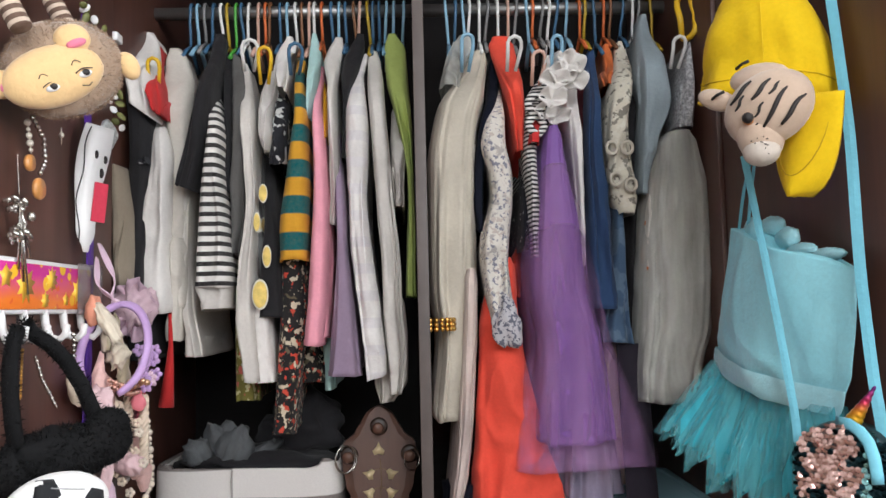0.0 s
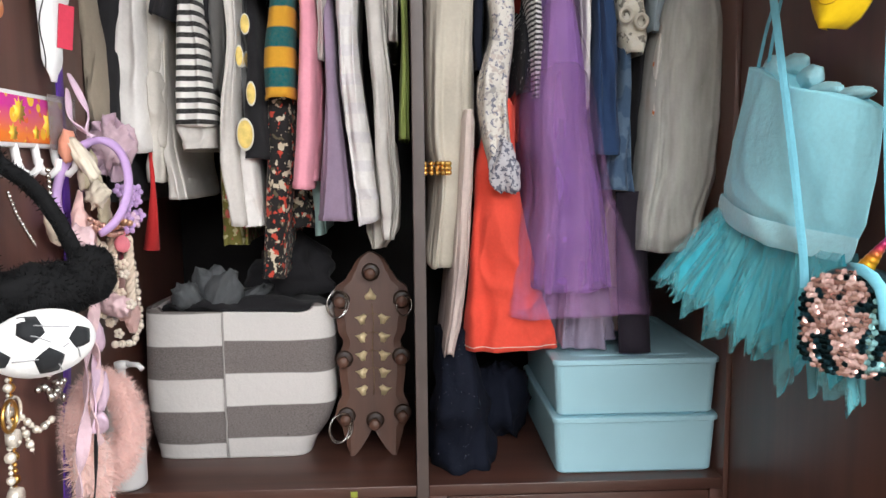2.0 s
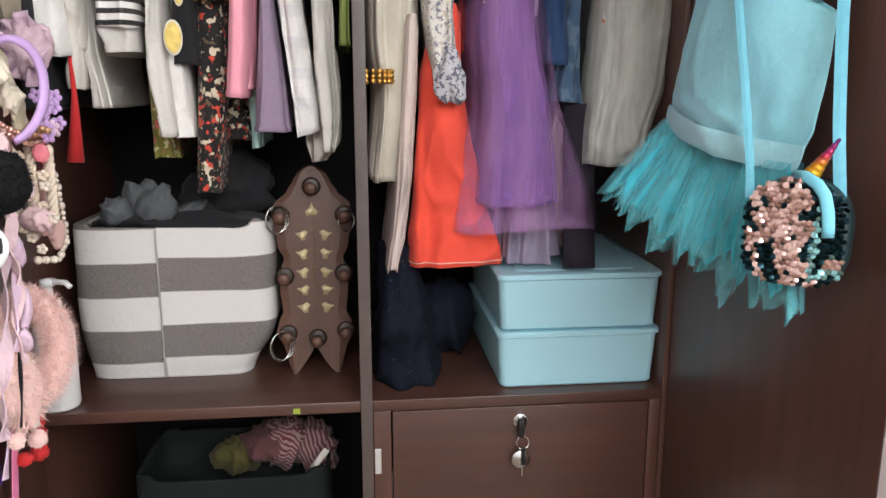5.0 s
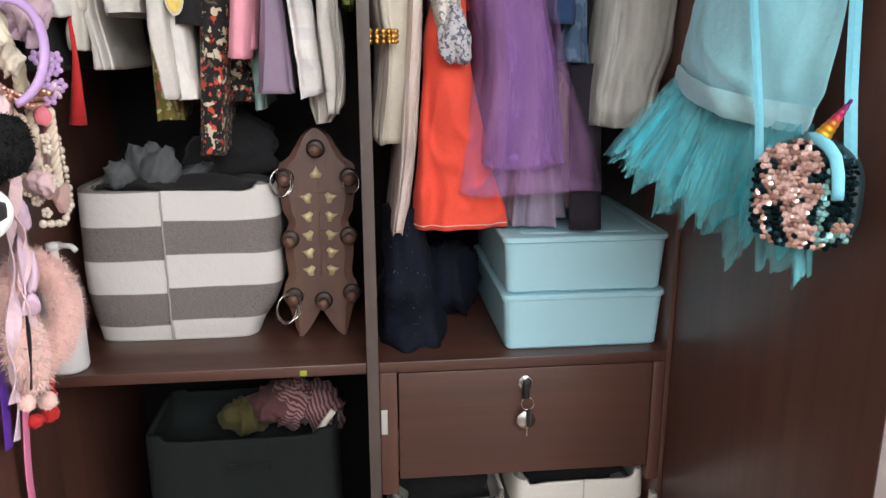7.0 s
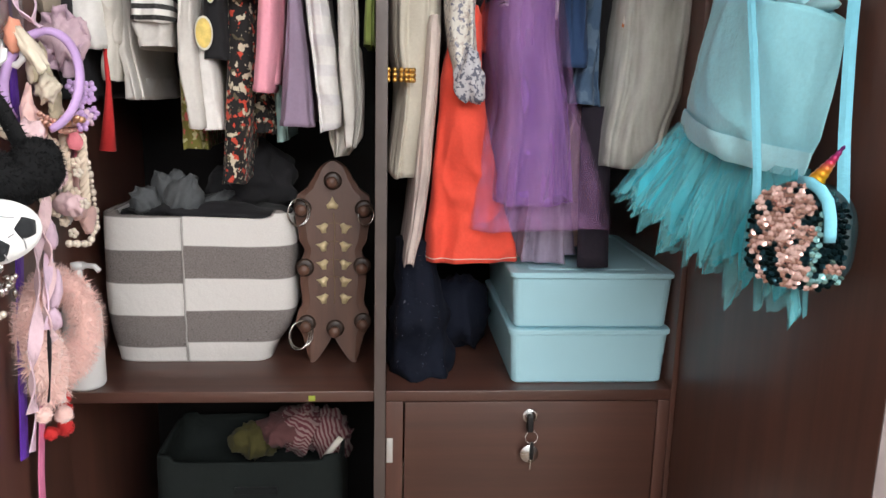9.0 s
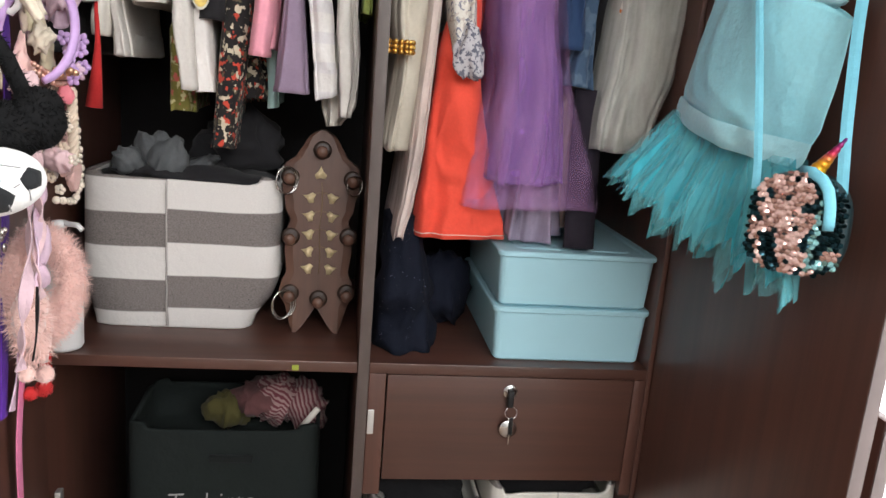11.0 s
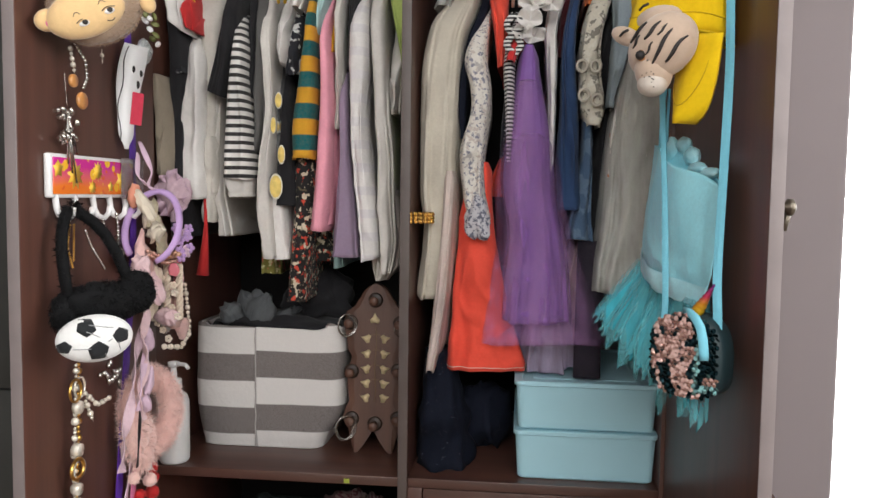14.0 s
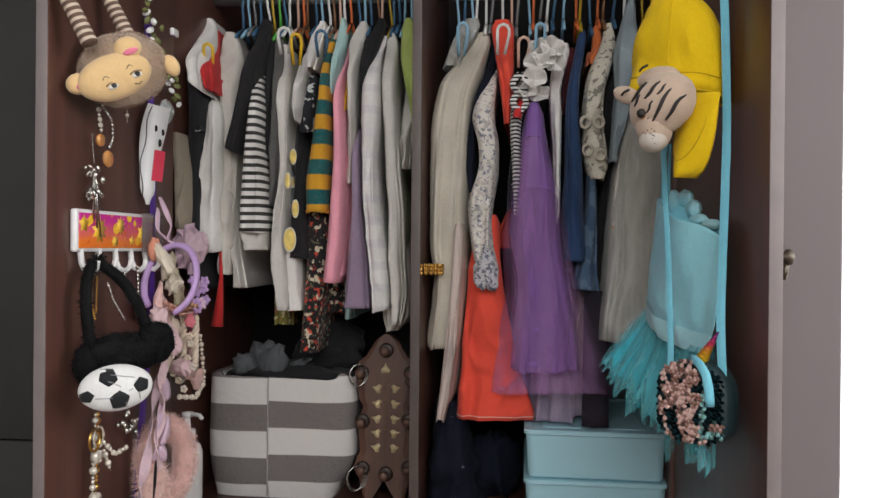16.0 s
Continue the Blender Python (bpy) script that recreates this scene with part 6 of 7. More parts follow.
for px, pz, r in ((-0.002, 0.05, 0.0042), (0.012, 0.045, 0.0042), (0.008, 0.024, 0.005)):
    bm = bmesh.new()
    blob(bm, on(m, px, -0.002, pz), r * 0.8, 0.001, r * 1.5, nu=10, nv=6)
    part("dot", bm, DARK_THREAD, sign, "black printed dot")

# lilac headband with flowers
HBU, HBZ = 0.117, 1.235
m = door_m(on_left, HBU, HBZ, 0.05, 18, -50)
band = thing("headband", m.translation, "lilac satin headband with a cluster of lilac flowers", "headband")
bm = bmesh.new()
tube(bm, [on(m, 0.047 * math.cos(a), 0.004 * math.sin(2 * a), 0.068 * math.sin(a)) for a in [radians(-62 + i * 304 / 40) for i in range(41)]], 0.0052, 9, flat=1.5)
part("band", bm, LILAC_R, band)
rng = random.Random(5)
fc = on_left(0.010, 1.202, 0.06)
for i in range(13):
    bm = bmesh.new()
    c = fc + Vector((rng.uniform(-0.012, 0.012), rng.uniform(-0.014, 0.014), rng.uniform(-0.03, 0.03)))
    for k in range(5):
        a = k * 1.2566 + i
        blob(bm, c + Vector((0.006 * math.cos(a), -0.003, 0.006 * math.sin(a))), 0.0055, 0.0025, 0.0045, pose(0, 0, 0, 0, -math.degrees(a), 0), nu=8, nv=5)
    part("flower", bm, LILAC_R if i % 3 else LILAC_P, band)
m = door_m(on_left, 0.079, 1.239, 0.035)
for i, (dx, dz, rx, rz, roll) in enumerate(((-0.012, 0.022, 0.02, 0.028, 30), (0.005, -0.004, 0.018, 0.03, -35), (0.012, -0.035, 0.02, 0.024, 50))):
    bm = bmesh.new()
    blob(bm, (0, 0, 0), rx, 0.008, rz, nu=24, nv=14)
    for v in bm.verts:
        v.co *= 1 + 0.4 * crease(v.co * 4, i) - 0.15
    bmesh.ops.transform(bm, matrix=m @ pose(dx, -0.004 * i, dz, 0, roll, 0), verts=bm.verts)
    tagged(finish("hair_bow", bm, fabric("cream_satin", (0.68, 0.6, 0.42), rough=0.5) if i == 0 else bpy.data.materials["cream_satin"]), "creased cream satin hair bow", "bow", "hair bows on the door")
bm = bmesh.new()
blob(bm, on_left(0.147, 1.292, 0.03), 0.012, 0.012, 0.022, rough=0.3)
tagged(finish("hair_clip", bm, fabric("coral_clip", (0.7, 0.3, 0.2))), "small coral hair clip", "clip")
ruffle("tulle_bow", "sheer lilac tulle bow behind the headband", "bow", on_left(-0.011, 1.294, 0.03).x, on_left(-0.011, 1.294, 0.03).z, on_left(-0.011, 1.294, 0.03).y, 0.035, 0.05, fabric("lilac_tulle", (0.7, 0.5, 0.6), sheer=0.35), 6, 5)
bead_chain("rose gold beaded hair band", "hair band", [on_left(0.143, 1.194, 0.05), on_left(0.097, 1.176, 0.062), on_left(0.005, 1.173, 0.05)], [0.004, 0.003], ROSE_GOLD)
bead_chain("second row of rose gold beads", "hair band", [on_left(0.138, 1.185, 0.05), on_left(0.095, 1.167, 0.062), on_left(-0.001, 1.163, 0.05)], [0.003, 0.0045], ROSE_GOLD)
bm = bmesh.new()
torus(bm, door_m(on_left, 0.019, 1.147, 0.055), 0.014, 0.003, 1.25)
tagged(finish("hair_tie", bm, fabric("pink_band", (0.75, 0.25, 0.27))), "pink elastic hair tie", "hair tie", "trinkets on the door")
ribbon("lilac_ribbon", "pale lilac satin ribbon holding the headband", [(0.104, 1.393, 0.02), (0.105, 1.338, 0.045), (0.145, 1.311, 0.055)], 0.011, LILAC_P, 0.5)
ribbon("lilac_ribbon", "pale lilac satin ribbon loop", [(0.111, 1.370, 0.02), (0.136, 1.326, 0.03), (0.135, 1.305, 0.06)], 0.011, LILAC_P, 0.4)

# braids with pearls and pink cloth scraps
for i, (x0, x1) in enumerate(((300, 312), (312, 322), (330, 345))):
    bm = bmesh.new()
    top = on_left(0.056, 1.159, 0.045)
    for strand in range(3):
        tube(bm, [top + Vector((-0.02 + 0.02 * i + 0.004 * math.sin(k * 0.9 + strand * 2.09), 0.012 * i - 0.006 + 0.003 * math.cos(k * 0.9 + strand * 2.09), -0.108 * k / 24)) for k in range(25)], 0.0042, 7)
    tagged(finish("braid", bm, CREAM_B), "cream braided cord hanging on the door", "cord", "braids on the door")
rng = random.Random(9)
for i in range(9):
    bm = bmesh.new()
    p = on_left(0.058, 1.081, 0.05) + Vector((rng.uniform(-0.02, 0.03), rng.uniform(-0.01, 0.012), -0.065 + 0.015 * i))
    for k in range(5):
        blob(bm, p + Vector((0.0045 * math.cos(k * 1.26), -0.003, 0.0045 * math.sin(k * 1.26))), 0.004, 0.003, 0.004, nu=8, nv=5)
    tagged(finish("cord_flower", bm, CREAM_B if i % 3 else PEARL), "small cream cord flower", "flower", "cord flowers on the door")


def scrap(u, z, d, rx, rz, mat, seed, label, cat="ribbon"):
    bm = bmesh.new()
    blob(bm, (0, 0, 0), rx, 0.009, rz, nu=26, nv=16)
    for v in bm.verts:
        v.co *= 1 + 0.45 * crease(v.co * 3.5, seed) - 0.18
    bmesh.ops.transform(bm, matrix=door_m(on_left, u, z, d, 20 * math.sin(seed * 3)), verts=bm.verts)
    return tagged(finish("gathered_ribbon", bm, mat), label, cat, "ribbons on the door")


PINK_S = fabric("pale_pink_satin", (0.78, 0.5, 0.46), rough=0.45)
scrap(0.121, 1.154, 0.035, 0.024, 0.034, PINK_S, 1, "gathered pale pink satin ribbon")
scrap(0.031, 1.052, 0.05, 0.03, 0.022, PINK_S, 2, "gathered pale pink satin bow")
scrap(0.089, 1.107, 0.03, 0.016, 0.05, CREAM_B, 3, "cream gathered lace end")
scrap(0.022, 1.097, 0.04, 0.012, 0.03, PINK_S, 4, "dusty pink ribbon fold")
scrap(0.133, 1.187, 0.035, 0.018, 0.02, PINK_S, 5, "pale pink ribbon knot")
scrap(0.149, 1.030, 0.055, 0.014, 0.02, LILAC_P, 6, "pale lilac satin bow loop")
scrap(0.181, 0.959, 0.07, 0.012, 0.026, LILAC_P, 7, "pale lilac satin bow loop")
scrap(0.196, 0.927, 0.07, 0.01, 0.02, LILAC_P, 8, "pale lilac satin bow tail")
ribbon("lilac_ribbon", "pale lilac satin ribbon over the pink fluff", [(0.167, 1.023, 0.06), (0.220, 0.973, 0.075), (0.234, 0.922, 0.075)], 0.014, LILAC_P, 0.7)

scrap(0.115, 1.165, 0.035, 0.022, 0.03, PINK_S, 21, "gathered dusty pink satin ribbon")
scrap(0.084, 1.137, 0.04, 0.02, 0.028, CREAM_B, 22, "creased cream satin ribbon")
scrap(0.009, 1.128, 0.05, 0.017, 0.022, PINK_P, 23, "small rose pink ribbon bow")
scrap(-0.001, 1.082, 0.045, 0.012, 0.045, PINK_S, 24, "long pale pink satin ribbon fold")
scrap(-0.011, 1.026, 0.05, 0.026, 0.022, PINK_S, 25, "pale pink satin bow")
scrap(0.118, 1.117, 0.025, 0.02, 0.035, LILAC_P, 26, "pale lilac satin ribbon fold")
scrap(0.024, 1.051, 0.03, 0.016, 0.035, WHITE_C, 27, "white cotton lace ribbon fold")
scrap(0.090, 1.253, 0.03, 0.02, 0.03, CREAM_B, 28, "creased cream satin bow loop")
scrap(0.054, 1.193, 0.04, 0.018, 0.024, CREAM_B, 29, "creased cream satin bow loop")
scrap(0.129, 1.199, 0.03, 0.014, 0.03, PINK_S, 30, "dusty pink ribbon tail")
pearls = [on_left(-0.011, 1.117, 0.055), on_left(-0.022, 1.069, 0.055), on_left(-0.033, 1.012, 0.055), on_left(0.008, 0.989, 0.055), on_left(0.086, 1.005, 0.055)]
bead_chain("cream corded band with pearl beads", "hair band", pearls, [0.0045, 0.0035, 0.006], PEARL)
# pink fluffy ring
FRU, FRZ = 0.136, 0.894
m = door_m(on_left, FRU, FRZ, 0.05, 0, -50)
bm = bmesh.new()
torus(bm, m, 0.038, 0.017, 1.7)
fuzz_ring(bm, m, 0.038, 0.017, 11000, 0.0145, 4, 1.7, 0.00045)
tagged(finish("fluffy_ring", bm, PINK_F), "pale pink fluffy fur hair ring", "hair ring")
ribbon("black_ribbon", "narrow black ribbon with a loop", [(0.226, 0.920, 0.075), (0.233, 0.867, 0.075), (0.210, 0.814, 0.06)], 0.006, fabric("black_satin", (0.015, 0.012, 0.014), rough=0.4), 0.3)


def pom(u, z, d, r, mat, label, seed):
    bm = bmesh.new()
    blob(bm, on_left(u, z, d), r * 0.85, r * 0.85, r * 0.85, rough=0.2, seed=seed)
    fuzz(bm, on_left(u, z, d), r * 0.8, r * 0.8, r * 0.8, 260, r * 0.35, seed=seed, width=0.0007)
    return tagged(finish("pompom", bm, mat), label, "pompom", "pompoms on the door")


pom(0.102, 0.773, 0.035, 0.012, RED_C, "small red yarn pompom", 1)
pom(0.084, 0.747, 0.03, 0.011, RED_C, "small red yarn pompom", 2)
pom(0.092, 0.721, 0.03, 0.014, RED_C, "larger red yarn pompom", 3)
pom(0.141, 0.735, 0.03, 0.011, RED_C, "small red woolly yarn pompom", 4)
pom(0.142, 0.765, 0.05, 0.014, PINK_F, "pale pink fluffy yarn pompom", 5)
pom(0.193, 0.786, 0.045, 0.012, PINK_F, "pale pink fluffy yarn pompom", 6)
for dx in (0, 1):
    bm = bmesh.new()
    blob(bm, on_left(0.176, 0.863, 0.045) + Vector((0, 0.02 * dx, -0.03 * dx)), 0.02, 0.03, 0.045, rough=0.4, seed=dx)
    fuzz(bm, on_left(0.176, 0.863, 0.045) + Vector((0, 0.02 * dx, -0.03 * dx)), 0.02, 0.03, 0.045, 700, 0.018, seed=20 + dx, width=0.0009)
    tagged(finish("feather_tuft", bm, PINK_F), "pale pink feather tuft below the ring", "feather", "feather tufts on the door")
ribbon("pink_ribbon", "bright pink ribbon with a pale edge hanging low", [(0.148, 0.790, 0.025), (0.154, 0.663, 0.015), (0.147, 0.526, 0.012), (0.151, 0.330, 0.012)], 0.018, fabric("hot_pink_satin", (0.72, 0.2, 0.36), rough=0.4))
ribbon("pale_ribbon", "pale lilac ribbon tail", [(0.151, 0.876, 0.035), (0.162, 0.795, 0.025), (0.182, 0.727, 0.02)], 0.016, LILAC_P, 0.3)

# black fluffy headband with a half football
BHU, BHZ = 0.35, 1.128
m = door_m(on_left, BHU, BHZ, 0.08, 0, -42) @ Matrix.Scale(0.68, 4)
black = thing("novelty_headband", m.translation, "black fluffy headband with round ears and a plush half football", "headband")
bm = bmesh.new()
blob(bm, (0, 0, 0.0), 0.095, 0.038, 0.045, rough=0.25, seed=2, nu=28, nv=16)
fuzz(bm, (0, 0, 0), 0.092, 0.038, 0.045, 2600, 0.01, seed=3)
blob(bm, (0.07, -0.01, 0.02), 0.045, 0.025, 0.05, rough=0.15, seed=5)
fuzz(bm, (0.07, -0.01, 0.02), 0.043, 0.025, 0.048, 1200, 0.009, seed=6)
blob(bm, (-0.085, 0.0, -0.02), 0.03, 0.025, 0.045, rough=0.15, seed=7)
fuzz(bm, (-0.085, 0.0, -0.02), 0.03, 0.025, 0.045, 900, 0.009, seed=8)
bmesh.ops.transform(bm, matrix=m, verts=bm.verts)
part("fur_body", bm, FUR_BLACK, black)
bm = bmesh.new()
AP = on_left(0.358, 1.275, 0.03)
BL = on(m, -0.075, 0.0, 0.0)
BR = on(m, 0.06, -0.005, 0.03)
pts = [BL + (AP - BL) * s + Vector((0, -0.02 * math.sin(math.pi * s), 0.02 * math.sin(math.pi * s))) for s in (0, 0.2, 0.4, 0.6, 0.8, 0.95)]
pts += [AP + Vector((0.004, 0.012, 0.002))] + [AP + (BR - AP) * s + Vector((0, 0.015 * math.sin(math.pi * s), 0.02 * math.sin(math.pi * s))) for s in (0.12, 0.3, 0.5, 0.7, 0.9, 1)]
tube(bm, pts, 0.0098, 12, flat=0.8)
rng = random.Random(4)
for _ in range(1500):
    k = rng.randrange(len(pts) - 1)
    p = pts[k].lerp(pts[k + 1], rng.random())
    d = Vector((rng.gauss(0, 1), rng.gauss(0, 1), rng.gauss(0, 1))).normalized()
    s = d.cross(Vector((rng.gauss(0, 1), 0.3, rng.gauss(0, 1)))).normalized() * 0.001
    bm.faces.new([bm.verts.new(q) for q in (p + d * 0.0085 - s, p + d * 0.0085 + s, p + d * 0.0145)])
part("band", bm, FUR_BLACK, black)
FU, FZ = 0.424, 1.085
mb = door_m(on_left, FU, FZ, 0.105, -3, -52) @ Matrix.Scale(0.78, 4)
bm = bmesh.new()
blob(bm, (0, 0, 0), 0.068, 0.03, 0.045, nu=32, nv=18)
bmesh.ops.transform(bm, matrix=mb, verts=bm.verts)
ball = part("football", bm, fabric("white_plush", (0.78, 0.77, 0.75), sheen=0.3), black, "white plush half football with black patches")
for px, pz, r, rot in ((0.001, -0.02, 0.0195, 0.3), (-0.017, 0.026, 0.0175, 0.9), (0.043, 0.004, 0.0155, 0.5), (-0.056, -0.008, 0.0125, 0.2)):
    bm = bmesh.new()
    ring = []
    ctr = None
    def lift(x, z):
        q = max(0.02, 1 - (x / 0.068) ** 2 - (z / 0.045) ** 2)
        return on(mb, x, -0.03 * math.sqrt(q) - 0.0012, z)
    c = bm.verts.new(lift(px, pz))
    prev = []
    for f in (0.5, 1.0):
        cur = [bm.verts.new(lift(px + f * r * math.cos(rot + i * math.pi / 5) * (1 if i % 2 == 0 else 0.84), pz + f * r * math.sin(rot + i * math.pi / 5) * (1 if i % 2 == 0 else 0.84))) for i in range(10)]
        for i in range(10):
            if not prev:
                bm.faces.new((c, cur[i], cur[(i + 1) % 10]))
            else:
                bm.faces.new((prev[i], cur[i], cur[(i + 1) % 10], prev[(i + 1) % 10]))
        prev = cur
    base = [bm.verts.new(v.co + (mb.translation - v.co) * 0.1) for v in prev]
    for i in range(10):
        bm.faces.new((prev[i], base[i], base[(i + 1) % 10], prev[(i + 1) % 10]))
    part("patch", bm, fabric("black_felt", (0.02, 0.021, 0.023)) if "black_felt" not in bpy.data.materials else bpy.data.materials["black_felt"], ball, "black felt patch")
bm = bmesh.new()
for (ax, az), (bx, bz) in (((0.004, 0.006), (-0.012, 0.016)), ((0.018, -0.004), (0.026, 0.0)), ((-0.012, -0.014), (-0.042, -0.012)), ((-0.012, 0.016), (-0.018, 0.018)), ((0.012, -0.026), (0.016, -0.036)), ((0.037, -0.008), (0.04, -0.024)), ((-0.012, 0.03), (0.03, 0.02))):
    tube(bm, [lift(ax + (bx - ax) * k / 4, az + (bz - az) * k / 4) for k in range(5)], 0.0007, 5)
part("stitching", bm, fabric("grey_stitch", (0.35, 0.35, 0.35)), ball, "grey stitched seams")

# necklaces behind and below
bead_chain("fine gold chain behind the black band", "chain", [on_left(0.331, 1.248, 0.015), on_left(0.339, 1.212, 0.015), on_left(0.325, 1.178, 0.015)], [0.0022], GOLD)
bead_chain("fine gold chain behind the black band", "chain", [on_left(0.319, 1.248, 0.015), on_left(0.322, 1.187, 0.015)], [0.002], GOLD)
bead_chain("fine silver chain behind the black band", "chain", [on_left(0.287, 1.237, 0.015), on_left(0.268, 1.207, 0.015), on_left(0.224, 1.164, 0.015)], [0.0022, 0.003], SILVER_M)
bead_chain("silver rope chain on the rack", "chain", [on_left(0.212, 1.264, 0.03), on_left(0.197, 1.202, 0.025)], [0.0035], SILVER_M)
bead_chain("silver rope chain on the rack", "chain", [on_left(0.258, 1.255, 0.03), on_left(0.250, 1.226, 0.03)], [0.003], SILVER_M)
scrap(0.184, 1.186, 0.02, 0.012, 0.026, CREAM_B, 12, "cream gathered tassel end", "tassel")

NX = 0.323, 1.024, 0.338, 0.786
for j in range(2):
    bead_chain("long necklace of crystal and gold beads", "necklace", [on_left(NX[0] + 0.006 * j, NX[1] - 0.0, 0.02), on_left((NX[0] + NX[2]) / 2 + 0.01 * j, (NX[1] + NX[3]) / 2, 0.022), on_left(NX[2] + 0.005 * j, NX[3], 0.02)], [0.003, 0.0055, 0.0025, 0.004, 0.007, 0.003] if j else [0.0035, 0.006, 0.003], CRYSTAL if j else GOLD)
ringlet("gold ring of the necklace", door_m(on_left, 0.353, 0.986, 0.032), 0.016, 0.0022, GOLD, 1.1)
ringlet("pale ring of the necklace", door_m(on_left, 0.334, 0.986, 0.028), 0.015, 0.002, CRYSTAL, 1.1)
ringlet("twisted pale gold ring", door_m(on_left, 0.351, 0.859, 0.032), 0.0175, 0.003, GOLD, 0.9)
ringlet("twisted pale gold ring", door_m(on_left, 0.344, 0.857, 0.03), 0.0165, 0.0028, CRYSTAL, 0.9)
disc("crystal_disc", "pale crystal disc bead", "bead", door_m(on_left, 0.338, 0.955, 0.027), 0.0115, 0.005, CRYSTAL)
disc("crystal_disc", "pale crystal disc bead", "bead", door_m(on_left, 0.342, 0.887, 0.027), 0.0115, 0.006, CRYSTAL)
disc("crystal_disc", "pale pink crystal bead", "bead", door_m(on_left, 0.345, 0.824, 0.027), 0.0105, 0.006, CRYSTAL)
disc("crystal_disc", "pale crystal disc bead", "bead", door_m(on_left, 0.344, 0.798, 0.027), 0.0115, 0.006, CRYSTAL)
bead_chain("side strand of crystal beads", "necklace", [on_left(0.325, 0.977, 0.03), on_left(0.289, 0.946, 0.032), on_left(0.242, 0.947, 0.03)], [0.004, 0.002, 0.005], CRYSTAL)
bead_chain("side strand of crystal drops", "necklace", [on_left(0.322, 0.963, 0.03), on_left(0.299, 0.921, 0.03)], [0.003, 0.0055], CRYSTAL)
for k in (0, 1):
    bm = bmesh.new()
    tube(bm, [on_left(0.338, 0.786, 0.02) + Vector((0, 0.004 * k * s, -0.42 * s)) for s in (0, 0.2, 0.4, 0.6, 0.8, 1.0)], 0.0013, 6)
    tagged(finish("gold_strand", bm, GOLD), "thin gold chain end of the necklace", "chain", "trinkets on the door")
rng = random.Random(2)
bunch = thing("charm_bunch", on_left(0.244, 0.993, 0.03), "small bunch of silver charms below the football", "charm", "trinkets on the door")
for i in range(16):
    p = on_left(0.244, 0.993, 0.03) + Vector((rng.uniform(-0.01, 0.01), rng.uniform(-0.016, 0.016), rng.uniform(-0.026, 0.02)))
    part("charm", blob(bmesh.new(), p, rng.uniform(0.003, 0.007), 0.004, rng.uniform(0.003, 0.007), nu=8, nv=5), SILVER_M, bunch)

# door hinges
ZINC = plain("hinge_zinc", (0.62, 0.62, 0.6), 0.32, 0.85, var=0.15, scale=60)
for at, owner, side, z in ((on_left, door_l, 1, 0.484), (on_right, door_r, -1, 0.455)):
    hinge = part("hinge", lathe(bmesh.new(), [(0.0001, 0), (0.021, 0), (0.021, 0.0025), (0.017, 0.0035), (0.0001, 0.0035)], 22, door_m(at, 0.055, z, 0.0) @ pose(0, 0, 0, 90, 0, 0)), ZINC, owner, "zinc cup hinge")
    part("hinge_arm", boxed(-0.011, 0.011, -0.012, -0.003, -0.009, 0.009, 0.002, door_m(at, 0.03, z, 0.0)), ZINC, hinge)
    part("hinge_plate", boxed(-0.009, 0.009, -0.018, -0.008, -0.018, 0.018, 0.002, door_m(at, 0.006, z, 0.004)), ZINC, hinge)

# garland with a silver rose near the top
m = door_m(on_left, 0.128, 1.702, 0.02)
garland = thing("flower_garland", m.translation, "white and green artificial flower garland", "garland")
rng = random.Random(12)
LEAF = plain("olive_leaf", (0.16, 0.17, 0.05), 0.5)
for i in range(34):
    s = i / 33
    p = on_left(0.179, 1.750, 0.03).lerp(on_left(0.057, 1.587, 0.03), s) + Vector((rng.uniform(-0.012, 0.012), rng.uniform(-0.01, 0.01), rng.uniform(-0.01, 0.01)))
    bm = bmesh.new()
    blob(bm, p, 0.009 if i % 2 else 0.007, 0.0025, 0.0055, pose(0, 0, 0, rng.uniform(-60, 60), rng.uniform(0, 180), rng.uniform(0, 90)), nu=8, nv=6)
    part("leaf" if i % 3 else "petal", bm, LEAF if i % 3 else WHITE_PL, garland)
bm = bmesh.new()
for i in range(4):
    torus(bm, door_m(on_left, 0.103, 1.559, 0.04 - 0.003 * i, 17 * i), 0.006 + 0.0045 * i, 0.0045, 1.0, 12, 7)
tagged(finish("silver_rose", bm, plain("silver_cloth", (0.55, 0.57, 0.56), 0.35, 0.3, var=0.3, scale=80)), "silver grey fabric rose", "flower")
part("clip", boxed(-0.01, 0.014, -0.02, -0.012, -0.008, 0.006, 0.002, door_m(on_left, 0.083, 1.718, 0.02)), WHITE_PL, garland, "white plastic clip")

# ---- things on the right door ----
YELLOW_CAP = fabric("yellow_cap_cotton", (0.85, 0.56, 0.005), var=0.06)
CPU, CPZ = 0.287, 1.606
CAPW = 0.088
CAPH = 0.15
m = door_m(on_right, CPU, CPZ, 0.065, 0, 38)
cap = thing("baseball_cap", m.translation, "bright yellow cotton cap hanging by its back", "cap")
bm = bmesh.new()
rings = []
for j in range(20):
    s = j / 19
    a = s * math.pi / 2
    rr = math.sin(a) ** 0.7
    rings.append([on(m, CAPW * rr * math.cos(t) * (1 + 0.03 * math.sin(3 * t)), 0.05 * rr * math.sin(t) - 0.006 + 0.012 * ridge(noise.noise(Vector((math.cos(t) * 1.6, math.sin(t) * 1.6, s * 2.4)))) * s, CAPH * (0.62 - 1.05 * (1 - math.cos(a))) - 0.018 * rr * math.cos(t) - 0.008 * math.sin(2 * t) * s) for t in [2 * math.pi * i / 40 for i in range(40)]])
loft(bm, rings, True, True)
